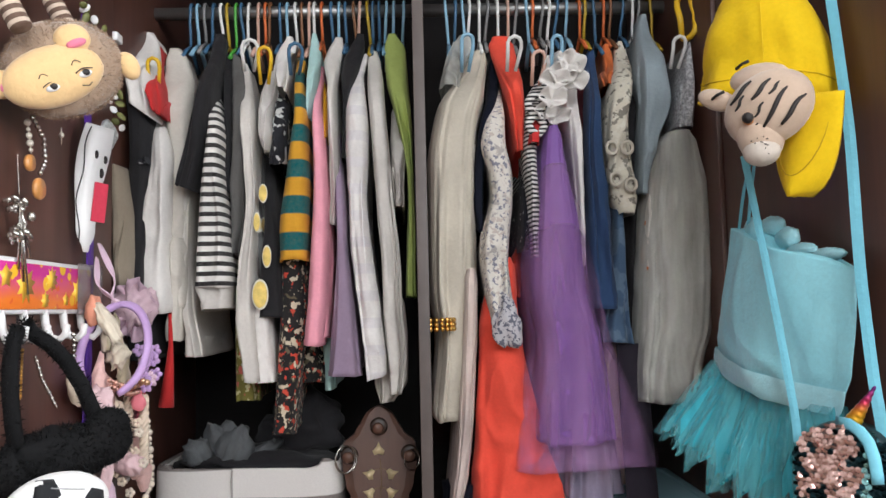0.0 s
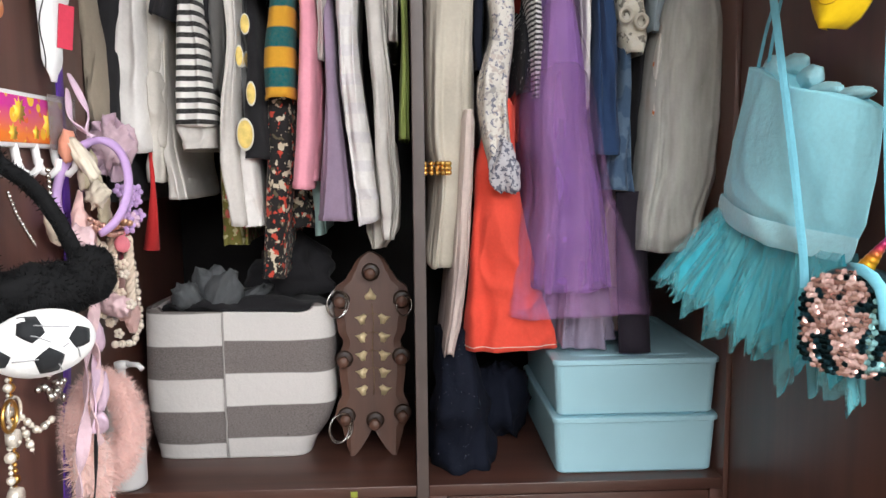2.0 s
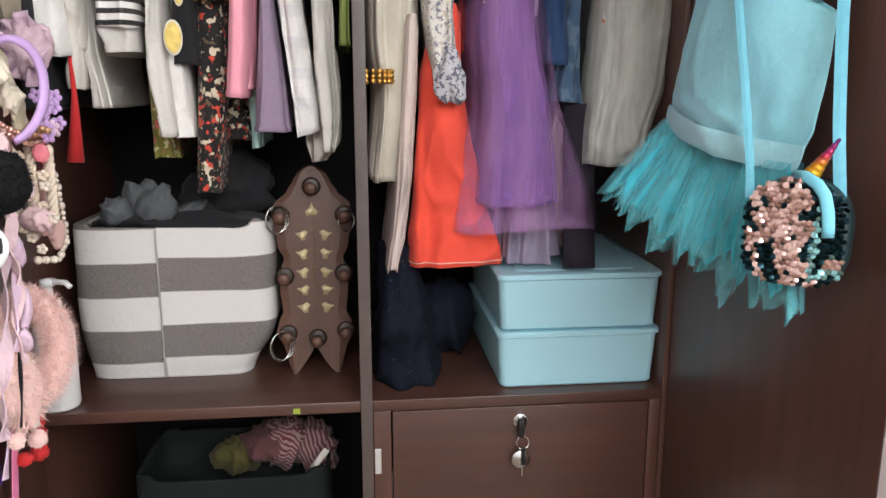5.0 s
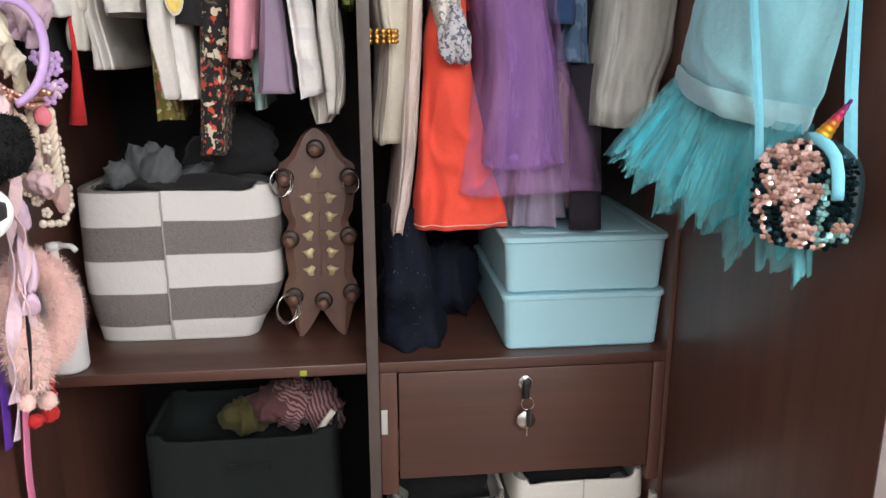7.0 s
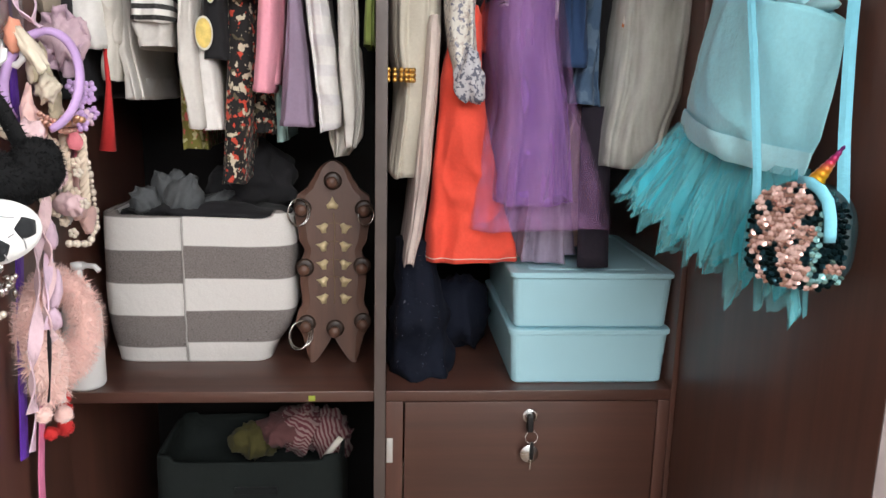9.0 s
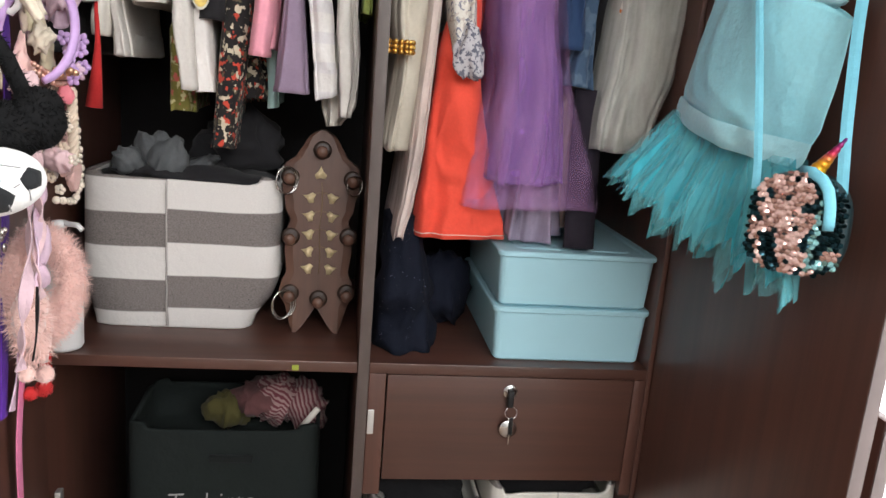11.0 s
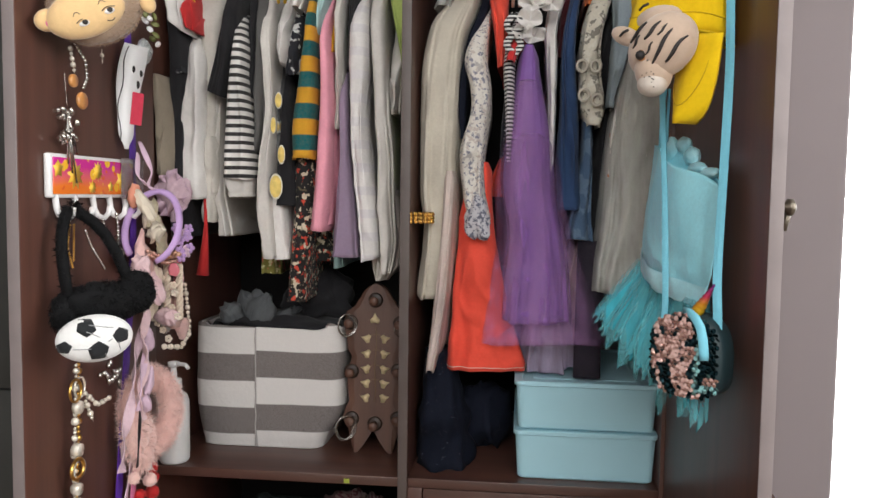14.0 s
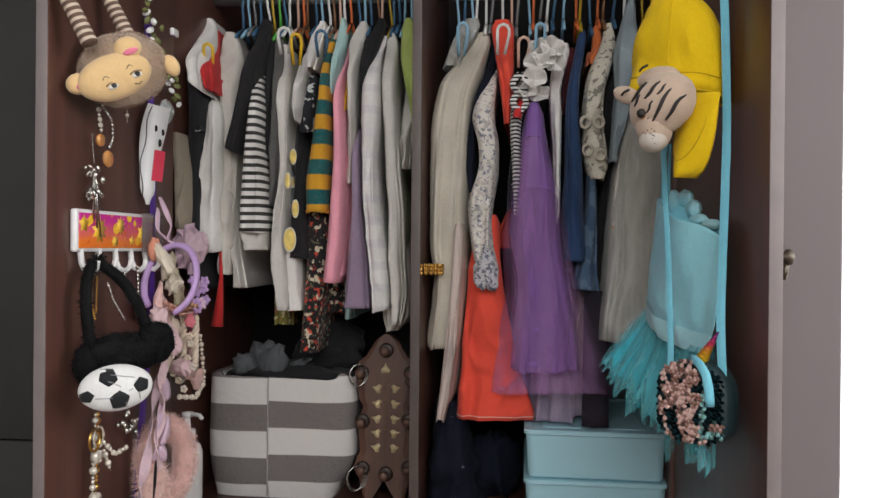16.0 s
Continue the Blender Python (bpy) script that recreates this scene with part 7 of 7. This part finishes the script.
part("crown", bm, YELLOW_CAP, cap)
for t0 in (-1.3,):
    bm = bmesh.new()
    tube(bm, [on(m, CAPW * math.sin(s / 12 * math.pi / 2) ** 0.7 * math.cos(t0) * 1.01, 0.05 * math.sin(s / 12 * math.pi / 2) ** 0.7 * math.sin(t0) - 0.0085, CAPH * (0.62 - 1.05 * (1 - math.cos(s / 12 * math.pi / 2))) - 0.018 * math.sin(s / 12 * math.pi / 2) ** 0.7 * math.cos(t0)) for s in range(1, 12)], 0.0006, 6)
    part("seam", bm, YELLOW_CAP, cap)
bm = bmesh.new()
tube(bm, [p + (p - m.translation) * 0.015 for p in rings[-1]], 0.0022, 6, closed=True)
tube(bm, [p + (p - m.translation) * 0.012 for p in rings[-3]], 0.0008, 6, closed=True)
part("sweatband", bm, fabric("yellow_cap_band", (0.6, 0.38, 0.004)), cap, "folded band edge")
bm = bmesh.new()
rings = []
mv = door_m(on_right, 0.368, 1.515, 0.05, 7, 25)
VL = 0.122
for j in range(12):
    s = j / 11
    w = 0.043 * math.sqrt(max(0.0, 1 - (s * 0.985) ** 3.2)) + 0.002
    rings.append([on(mv, w * x, -0.012 - 0.02 * (1 - x * x) * (0.4 + s) + y, -VL * s * 1.0 + 0.012) for x, y in [(-1 + 2 * i / 10, 0) for i in range(11)] + [(1 - 2 * i / 10, 0.004) for i in range(11)]])
loft(bm, rings, True, True)
part("visor", bm, YELLOW_CAP, cap)
bm = bmesh.new()
tube(bm, [on(mv, 0.034 * math.cos(a) , -0.016 - 0.02 * math.sin(a) ** 2 * 1.0, -VL * 0.7 * math.sin(a)) for a in [math.pi * i / 14 for i in range(1, 14)]], 0.0007, 5)
part("stitching", bm, fabric("yellow_thread", (0.6, 0.36, 0.01)), cap, "stitched line")

# tiger-like plush head, one soft mesh
TGU, TGZ = 0.370, 1.507
TGW = 0.058
m = door_m(on_right, TGU, TGZ, 0.115, 0, 48) @ Matrix.Scale(0.87, 4)
PLUSH_T = fabric("buff_plush", (0.6, 0.45, 0.34), sheen=0.5)
bm = bmesh.new()
blob(bm, on(m, 0.008, 0, 0.005), 1, 1, 1, m.to_3x3().to_4x4() @ pose(0, 0, 0, 0, -25, 0) @ Matrix.Diagonal((TGW * 1.05, 0.035, 0.05, 1)), nu=30, nv=18)
blob(bm, on(m, -0.004, -0.004, -0.03), 1, 1, 1, m.to_3x3().to_4x4() @ pose(0, 0, 0, 0, -8, 0) @ Matrix.Diagonal((0.031, 0.028, 0.042, 1)), nu=22, nv=14)
blob(bm, on(m, -0.001, -0.012, -0.056), 1, 1, 1, m.to_3x3().to_4x4() @ Matrix.Diagonal((0.0245, 0.022, 0.0195, 1)), mi=1, nu=22, nv=14)
blob(bm, on(m, -0.062, 0.005, 0.03), 1, 1, 1, m.to_3x3().to_4x4() @ pose(0, 0, 0, 0, 25, 0) @ Matrix.Diagonal((0.03, 0.012, 0.015, 1)))
blob(bm, on(m, -0.005, 0.01, 0.052), 1, 1, 1, m.to_3x3().to_4x4() @ Matrix.Diagonal((0.04, 0.018, 0.02, 1)))
blob(bm, on(m, -0.01, -0.0355, -0.012), 0.0066, 0.0066, 0.0066, mi=2)
blob(bm, on(m, -0.01, -0.0315, -0.012), 0.0078, 0.005, 0.0078, mi=3)


def onhead(x, z):
    r = radians(25)
    a, b = x - 0.008, z - 0.005
    qx, qz = (a * math.cos(r) - b * math.sin(r)) / (TGW * 1.05), (a * math.sin(r) + b * math.cos(r)) / 0.05
    return on(m, x, -0.035 * math.sqrt(max(0.03, 1 - qx * qx - qz * qz)) - 0.0008, z)


for (x0, z0), (x1, z1), w in (((-0.035, 0.012), (-0.005, 0.04), 0.0022), ((-0.004, 0.012), (0.02, 0.038), 0.0026), ((0.018, 0.016), (0.034, 0.034), 0.002), ((0.008, -0.026), (0.044, 0.028), 0.0026), ((0.03, -0.026), (0.06, 0.012), 0.0026), ((-0.004, -0.03), (0.002, -0.02), 0.0018), ((-0.028, 0.002), (-0.014, 0.02), 0.0018), ((-0.002, -0.012), (0.012, 0.006), 0.0016)):
    tube(bm, [onhead(x0 + (x1 - x0) * k / 6 + 0.002 * math.sin(k), z0 + (z1 - z0) * k / 6) for k in range(7)], lambda t: w * (0.35 + math.sin(math.pi * (0.1 + 0.8 * t)) * 0.75), 6, mi=2)
for x, z, rot in ((-0.055, 0.03, 0), (-0.02, 0.066, 1)):
    tube(bm, [on(m, x - 0.009, -0.01, z - 0.001), on(m, x, -0.0165, z + 0.002), on(m, x + 0.01, -0.016, z + 0.005)], lambda t: 0.0019, 6, mi=2)
rng = random.Random(6)
for i in range(16):
    blob(bm, on(m, 0.004 + rng.uniform(-0.015, 0.015), -0.0325 + 0.001 * rng.random(), -0.052 + rng.uniform(-0.012, 0.014)), 0.0009, 0.0009, 0.0009, mi=2, nu=5, nv=4)
tagged(finish("plush_tiger_toy", bm, [PLUSH_T, fabric("white_muzzle_plush", (0.68, 0.6, 0.52)), DARK_THREAD, fabric("rust_ring", (0.5, 0.22, 0.08))]), "buff plush animal head with black stripes on the cap", "plush toy")

# pale blue satin costume with a tutu
SATIN = fabric("pale_blue_satin", (0.38, 0.84, 0.95), rough=0.3, sheen=0.1, var=0.05)
SATIN2 = fabric("ice_blue_satin", (0.46, 0.84, 0.92), rough=0.33, sheen=0.1, var=0.05)
TURQ = fabric("turquoise_tulle", (0.1, 0.7, 0.85), sheer=0.5)
TURQ_S = fabric("turquoise_tulle_sheer", (0.22, 0.74, 0.82), sheer=0.68)
for mt in (SATIN, SATIN2):
    mt.node_tree.nodes["Principled BSDF"].inputs["Specular IOR Level"].default_value = 0.6
STRAP_B = fabric("blue_grosgrain", (0.2, 0.56, 0.69), rough=0.6, var=0.04)
dress = thing("costume_dress", on_right(0.314, 1.263, 0.05), "pale blue satin costume dress with a turquoise tutu on the door", "dress")
Q = [(0.181, 1.388, 0.388, 1.318), (0.165, 1.345, 0.39, 1.282), (0.143, 1.29, 0.39, 1.238), (0.12, 1.232, 0.385, 1.192), (0.107, 1.193, 0.362, 1.152)]


def qs(s, k):
    """The bodice's outline, glided from row to row."""
    t = s * (len(Q) - 1)
    i = min(int(t), len(Q) - 2)
    return Q[i][k] + (Q[i + 1][k] - Q[i][k]) * (t - i)


bm = bmesh.new()
rings = []
for j in range(51):
    s = j / 50
    ring = []
    for i in range(96):
        a = 2 * math.pi * i / 96
        c, q = math.cos(a), math.sin(a)
        f = 0.5 + 0.5 * math.copysign(abs(c) ** 0.8, c)
        u = qs(s, 0) + (qs(s, 2) - qs(s, 0)) * f
        z = qs(s, 1) + (qs(s, 3) - qs(s, 1)) * f
        th = (0.01 + 0.016 * math.sin(math.pi * min(1, f * 1.1))) * (0.75 + 0.25 * math.sin(math.pi * s))
        z -= 0.01 * math.sin(math.pi * f) * (s - 0.3)
        cr = crease((u * 0.8, 0.1 * q, z * 0.8), 5)
        ring.append(on_right(u, z + (0.004 * math.sin(3 * f * math.pi) if s == 0 else 0), max(0.003, 0.074 - 0.052 * f + 0.018 * s * f + th * math.sin(a) + (0.003 * cr + 0.0055 * ridge(noise.noise(Vector((u * 7 + z * 13, z * 6 - u * 8, 2.5)))) * (0.4 + s)) * (0.25 + 0.75 * abs(math.sin(a))))))
    rings.append(ring)
inner = [[p + (sum(rings[0], Vector()) / 96 - p) * 0.06 + Vector((0, 0, -0.004)) for p in rings[0]], [p + (sum(rings[0], Vector()) / 96 - p) * 0.1 + Vector((0, 0, -0.05)) for p in rings[0]]]
loft(bm, list(reversed(inner)) + rings, True, True)
part("bodice", bm, SATIN, dress)
bm = bmesh.new()
mid = [sum(rings[k], Vector()) / 96 for k in range(51)]
loft(bm, [[p + (p - mid[k]).normalized() * up + Vector((-0.0025, 0, dz)) for p in rings[k]] for k, up, dz in ((43, 0.001, 0.002), (44, 0.004, 0.001), (47, 0.006, -0.001), (49, 0.005, -0.004), (50, 0.001, -0.006))], True, False)
part("waistband", bm, SATIN2, dress, "ice blue satin waistband")
for k, (u, z, d, rx, rz, tl) in enumerate(((0.205, 1.385, 0.052, 0.017, 0.024, 15), (0.232, 1.39, 0.04, 0.02, 0.016, -20), (0.258, 1.372, 0.034, 0.018, 0.018, -40), (0.29, 1.352, 0.034, 0.026, 0.012, -8), (0.335, 1.344, 0.028, 0.03, 0.01, -5))):
    q = on_right(u, z, d)
    attach(crumple("lining_fold", "ice blue creased satin lining", "lining", q.x, q.y, q.z - 0.006, 0.012, rx * 1.5, rz * 0.9, SATIN2, k * 5 + 2, 0, 0.13), dress)


def tutu(mat, length, spread, d0, seed, nm, lab):
    """A pleated fan of tulle that hangs from the waist."""
    bm = bmesh.new()
    rows = []
    W0, W1 = (0.107, 1.198), (0.362, 1.157)
    n = 240
    for j in range(14):
        r = j / 13
        row = []
        for i in range(n + 1):
            s = i / n
            u = W0[0] + (W1[0] - W0[0]) * s
            z = W0[1] + (W1[1] - W0[1]) * s - 0.01 * math.sin(math.pi * s)
            ang = radians(-118 + 44 * s + spread * math.sin(7 * s + seed))
            ln = length * (1 + 0.1 * noise.noise(Vector((s * 9, seed, 0))) + 0.025 * noise.noise(Vector((s * 60, seed, 3)))) * (0.88 + 0.2 * s)
            panel = math.sin(91.7 * math.floor(s * 13 + 0.37 * seed) + seed)
            ln *= 1 + 0.13 * panel - 0.22 * (s * 13 + 0.37 * seed - math.floor(s * 13 + 0.37 * seed) - 0.5)
            pl = math.sin(2 * math.pi * 15 * s + seed + 9.0 * noise.noise(Vector((s * 9, 1.1 * r, seed)))) * (0.5 + noise.noise(Vector((s * 14, r, seed + 5))))
            row.append(bm.verts.new(on_right(u + r * ln * math.cos(ang) + 0.002 * r * pl, z + r * ln * math.sin(ang), max(0.004, d0 + 0.072 - 0.03 * s + 0.072 * r * (1 - 0.9 * s) + 0.0055 * r * pl + 0.006 * r * noise.noise(Vector((s * 40, r * 2, seed)))))))
        rows.append(row)
    for a, b in zip(rows, rows[1:]):
        for i in range(n):
            bm.faces.new((a[i], a[i + 1], b[i + 1], b[i]))
    return part(nm, bm, mat, dress, lab)


tutu(TURQ, 0.122, 3, 0.002, 1, "tutu_layer", "turquoise tulle layer")
tutu(TURQ, 0.13, 4, -0.006, 4, "tutu_layer", "turquoise tulle layer")
tutu(TURQ_S, 0.145, 5, 0.006, 7, "tutu_layer", "sheer turquoise tulle layer")
tutu(TURQ_S, 0.15, 5, -0.014, 9, "tutu_layer", "sheer turquoise tulle layer")
tutu(TURQ_S, 0.135, 6, 0.01, 12, "tutu_layer", "sheer turquoise tulle layer")

# straps of the dress and of the bag
attach(ribbon("strap", "narrow blue strap of the costume", [(0.196, 1.385, 0.07), (0.224, 1.43, 0.075), (0.25, 1.47, 0.075)], 0.004, STRAP_B, 0.1, on_right, "strap", turn=0.8), dress)
attach(ribbon("strap", "narrow blue strap of the costume", [(0.202, 1.385, 0.06), (0.228, 1.43, 0.066), (0.252, 1.47, 0.07)], 0.004, STRAP_B, 0.1, on_right, "strap", turn=0.8), dress)
bag = thing("sequin_bag", on_right(0.466, 1.107, 0.1), "small pink and dark teal sequinned bag on a blue strap", "bag")


def bag_strap(pts, w):
    ob = ribbon("strap", "", pts, w, STRAP_B, 0.06, on_right, "", turn=0.85)
    for k in ("category", "label"):
        if k in ob:
            del ob[k]
    ob.parent = bag
    ob.matrix_parent_inverse = Matrix.Translation(-bag.location)


bag_strap([(0.243, 1.48, 0.08), (0.277, 1.382, 0.082), (0.318, 1.265, 0.085), (0.358, 1.15, 0.09), (0.368, 1.12, 0.094)], 0.0092)
bag_strap([(0.362, 1.692, 0.02), (0.375, 1.589, 0.02), (0.392, 1.476, 0.022), (0.406, 1.317, 0.03), (0.436, 1.2, 0.042), (0.449, 1.13, 0.042)], 0.012)
BGU, BGZ = 0.416, 1.092
m = door_m(on_right, BGU, BGZ, 0.062, 0, 47)
BGW = 0.052
BGH = 0.057
bm = bmesh.new()


def bag_ring(inset, y):
    out = []
    for i in range(40):
        a = 2 * math.pi * i / 40
        c, q = math.cos(a), math.sin(a)
        e = 0.85 if q > 0 else 0.5
        out.append(on(m, (BGW - inset) * math.copysign(abs(c) ** 0.75, c), y, (BGH - inset) * math.copysign(abs(q) ** e, q)))
    return out


loft(bm, [bag_ring(0.02, 0.018), bag_ring(0.004, 0.015), bag_ring(0.0, 0.008), bag_ring(0.0, -0.015), bag_ring(0.004, -0.026), bag_ring(0.02, -0.032), bag_ring(0.05, -0.034)], True, True)
part("body", bm, plain("dark_teal_lining", (0.012, 0.03, 0.035), 0.5), bag)
bm = bmesh.new()
tube(bm, [on(m, BGW * x, y, BGH * z) for x, y, z in ((-0.12, -0.02, 1.03), (0.14, -0.03, 1.03), (0.36, -0.036, 0.93), (0.52, -0.038, 0.74), (0.6, -0.038, 0.45), (0.63, -0.038, 0.2), (0.64, -0.037, 0.0))], 0.0062, 10, flat=0.35)
part("zip", bm, STRAP_B, bag, "pale blue zip tape")
SEQ_P = plain("pink_sequin", (0.92, 0.56, 0.5), 0.16, 0.8, var=0.25, scale=160)
SEQ_T = plain("teal_sequin", (0.01, 0.035, 0.045), 0.14, 0.85, var=0.5, scale=160)
SEQ_A = plain("aqua_sequin", (0.35, 0.7, 0.72), 0.14, 0.8, var=0.4, scale=160)
sets = [bmesh.new(), bmesh.new(), bmesh.new()]
rng = random.Random(8)
rowh = 0.0054
nr = int(2 * BGH / rowh)
for j in range(nr):
    z = -BGH + 0.004 + j * rowh
    nc = int(2 * BGW / 0.0058)
    for i in range(nc):
        x = -BGW + 0.003 + (i + 0.5 * (j % 2)) * 0.0058
        fx, fz = x / BGW, z / BGH
        if abs(fx) ** 2.6 + abs(fz) ** (2.4 if fz > 0 else 4) > 0.98:
            continue
        edge = max(abs(fx) ** 2.6 + abs(fz) ** 3, 0)
        y = -0.0345 + 0.012 * max(0.0, edge - 0.45)
        n1 = noise.noise(Vector((fx * 2.2 + 3, fz * 2.0, 1.0)))
        wav = 0.22 * noise.noise(Vector((fx * 3, fz * 3, 4)))
        k = 0 if (-0.8 < fx + wav < 0.34 - 0.1 * fz and n1 > -0.45 and not (fz < -0.2 and abs(fx + 0.42 + 0.3 * (fz + 0.6)) < 0.15) and rng.random() > 0.12) else 1
        if fx > 0.34 and (abs(fx - 0.42 - 0.1 * fz) < 0.06 or n1 > 0.32 or (fz < -0.3 and fx > 0.6 and rng.random() < 0.4)):
            k = 2
        if fx > 0.6 and -0.62 < fz < -0.38 and n1 > -0.4:
            k = 0
        t = pose(x, y, z, 90 + rng.uniform(-35, 45), rng.uniform(-38, 38), 0)
        lathe(sets[k], [(0.0036, 0.0), (0.001, 0.0004)], 9, m @ t)
for nm, bmq, mt in zip(("pink", "dark teal", "aqua"), sets, (SEQ_P, SEQ_T, SEQ_A)):
    tagged(part("sequin_panel", bmq, mt, bag, nm + " reversible sequins", smooth=False), kind="stuff")
bm = bmesh.new()
h0, h1 = on(m, BGW * 0.12, -0.012, BGH * 0.98), on(m, BGW * 0.62, -0.014, BGH * 1.72)
cols = []
rings = []
ax = (h1 - h0).normalized()
sx = ax.cross(Vector((0, 1, 0.2))).normalized()
sy = ax.cross(sx)
for j in range(33):
    s = j / 32
    r = 0.0085 * (1 - s) + 0.0012 + 0.0004 * math.sin(j * 1.5)
    rings.append([h0.lerp(h1, s) + sx * r * math.cos(2 * math.pi * i / 12) + sy * r * math.sin(2 * math.pi * i / 12) for i in range(12)])
loft(bm, rings, True, True)
mt, nt, b = nodes_of("rainbow_foil")
sep = nt.nodes.new("ShaderNodeSeparateXYZ")
nt.links.new(nt.nodes.new("ShaderNodeTexCoord").outputs["Generated"], sep.inputs[0])
cr = nt.nodes.new("ShaderNodeValToRGB")
el = cr.color_ramp.elements
el[0].position, el[0].color = 0.1, (0.8, 0.5, 0.02, 1)
el[1].position, el[1].color = 0.95, (0.15, 0.03, 0.2, 1)
e = el.new(0.4)
e.color = (0.75, 0.3, 0.02, 1)
e = el.new(0.62)
e.color = (0.6, 0.04, 0.1, 1)
nt.links.new(sep.outputs[2], cr.inputs[0])
nt.links.new(cr.outputs[0], b.inputs["Base Color"])
b.inputs["Metallic"].default_value, b.inputs["Roughness"].default_value = 0.6, 0.28
part("horn", bm, mt, bag, "twisted rainbow foil horn")
# door pegs that carry the cap, dress and bag
for nm, (u, z) in (("a", (0.185, 1.688)), ("b", (0.329, 1.707))):
    bm = bmesh.new()
    tube(bm, [on_right(u, z, 0.0), on_right(u, z - 0.004, 0.03), on_right(u, z + 0.004, 0.055), on_right(u, z + 0.014, 0.058)], 0.004, 8)
    tagged(finish("door_hook", bm, CHROME), "small steel hook screwed to the door", "hook", "hooks on the door")

# pale ribbons and bows that hang in a bunch on the left door
PALE_PINK = fabric("pale_pink_satin", (0.74, 0.52, 0.54), rough=0.45)
PINK_ORG = fabric("pink_organza", (0.72, 0.52, 0.58), sheer=0.34)
CREAM_RB = fabric("cream_satin_ribbon", (0.66, 0.58, 0.46), rough=0.5)
for nm, lab, (u, z), d, r, mat, seed, tilt, am in (
        ("organza_bow", "sheer pink organza bow hanging on the door", (-0.017, 1.297), 0.03, (0.03, 0.02, 0.036), PINK_ORG, 4, 20, 0.7),
        ("satin_bow", "cream satin bow inside the violet headband", (0.150, 1.273), 0.05, (0.012, 0.014, 0.028), CREAM_RB, 6, -30, 0.55),
        ("satin_bow", "cream satin bow tied below another one", (0.104, 1.225), 0.05, (0.014, 0.012, 0.02), CREAM_RB, 9, 25, 0.55),
        ("ribbon_bow", "pale pink satin bow bunched on the door", (0.154, 1.168), 0.045, (0.02, 0.014, 0.02), PALE_PINK, 11, 10, 0.55),
        ("ribbon_bow", "pale pink satin bow with hanging ends", (0.097, 1.116), 0.045, (0.014, 0.014, 0.034), PALE_PINK, 15, -12, 0.5),
        ("ribbon_bow", "wide pale pink ribbon bow over the pump bottle", (0.067, 1.060), 0.055, (0.024, 0.014, 0.016), PALE_PINK, 18, 0, 0.5),
        ("hair_clip", "rose pink heart-shaped hair clip", (0.063, 1.151), 0.065, (0.012, 0.006, 0.013), fabric("rose_enamel", (0.7, 0.2, 0.24), rough=0.4), 21, 0, 0.15)):
    q = on_left(u, z, d)
    crumple(nm, lab, "hair clip" if nm == "hair_clip" else "bow", q.x, q.y, q.z, r[0], r[1], r[2], mat, seed, tilt, am)
ribbon("satin_ribbon", "pale pink satin ribbon hanging in loose turns", [(0.159, 1.087, 0.06), (0.196, 1.042, 0.065), (0.185, 0.994, 0.07), (0.238, 0.952, 0.075), (0.214, 0.900, 0.075)], 0.015, PALE_PINK, 1.1)
ribbon("satin_ribbon", "sheer lilac ribbon hanging over the fluffy ring", [(0.152, 1.065, 0.05), (0.232, 1.019, 0.07), (0.265, 0.949, 0.08), (0.296, 0.892, 0.08), (0.304, 0.838, 0.08)], 0.018, PINK_ORG, 0.8)
BRU, BRZ = 0.092, 1.180
bm = bmesh.new()
for i in range(16):
    q = 2 * math.pi * i / 16
    blob(bm, on_left(BRU + 0.012 * math.sin(q), BRZ + 0.006 * math.cos(q) + 0.002 * math.sin(3 * q), 0.06 + 0.026 * math.cos(q + 0.6)), 0.0045, 0.0045, 0.0045, nu=8, nv=6)
tagged(finish("bracelet", bm, plain("rose_gold_beads", (0.8, 0.48, 0.3), 0.3, 0.8, var=0.3, scale=90)), "rose gold beaded bracelet among the ribbons", "bracelet")
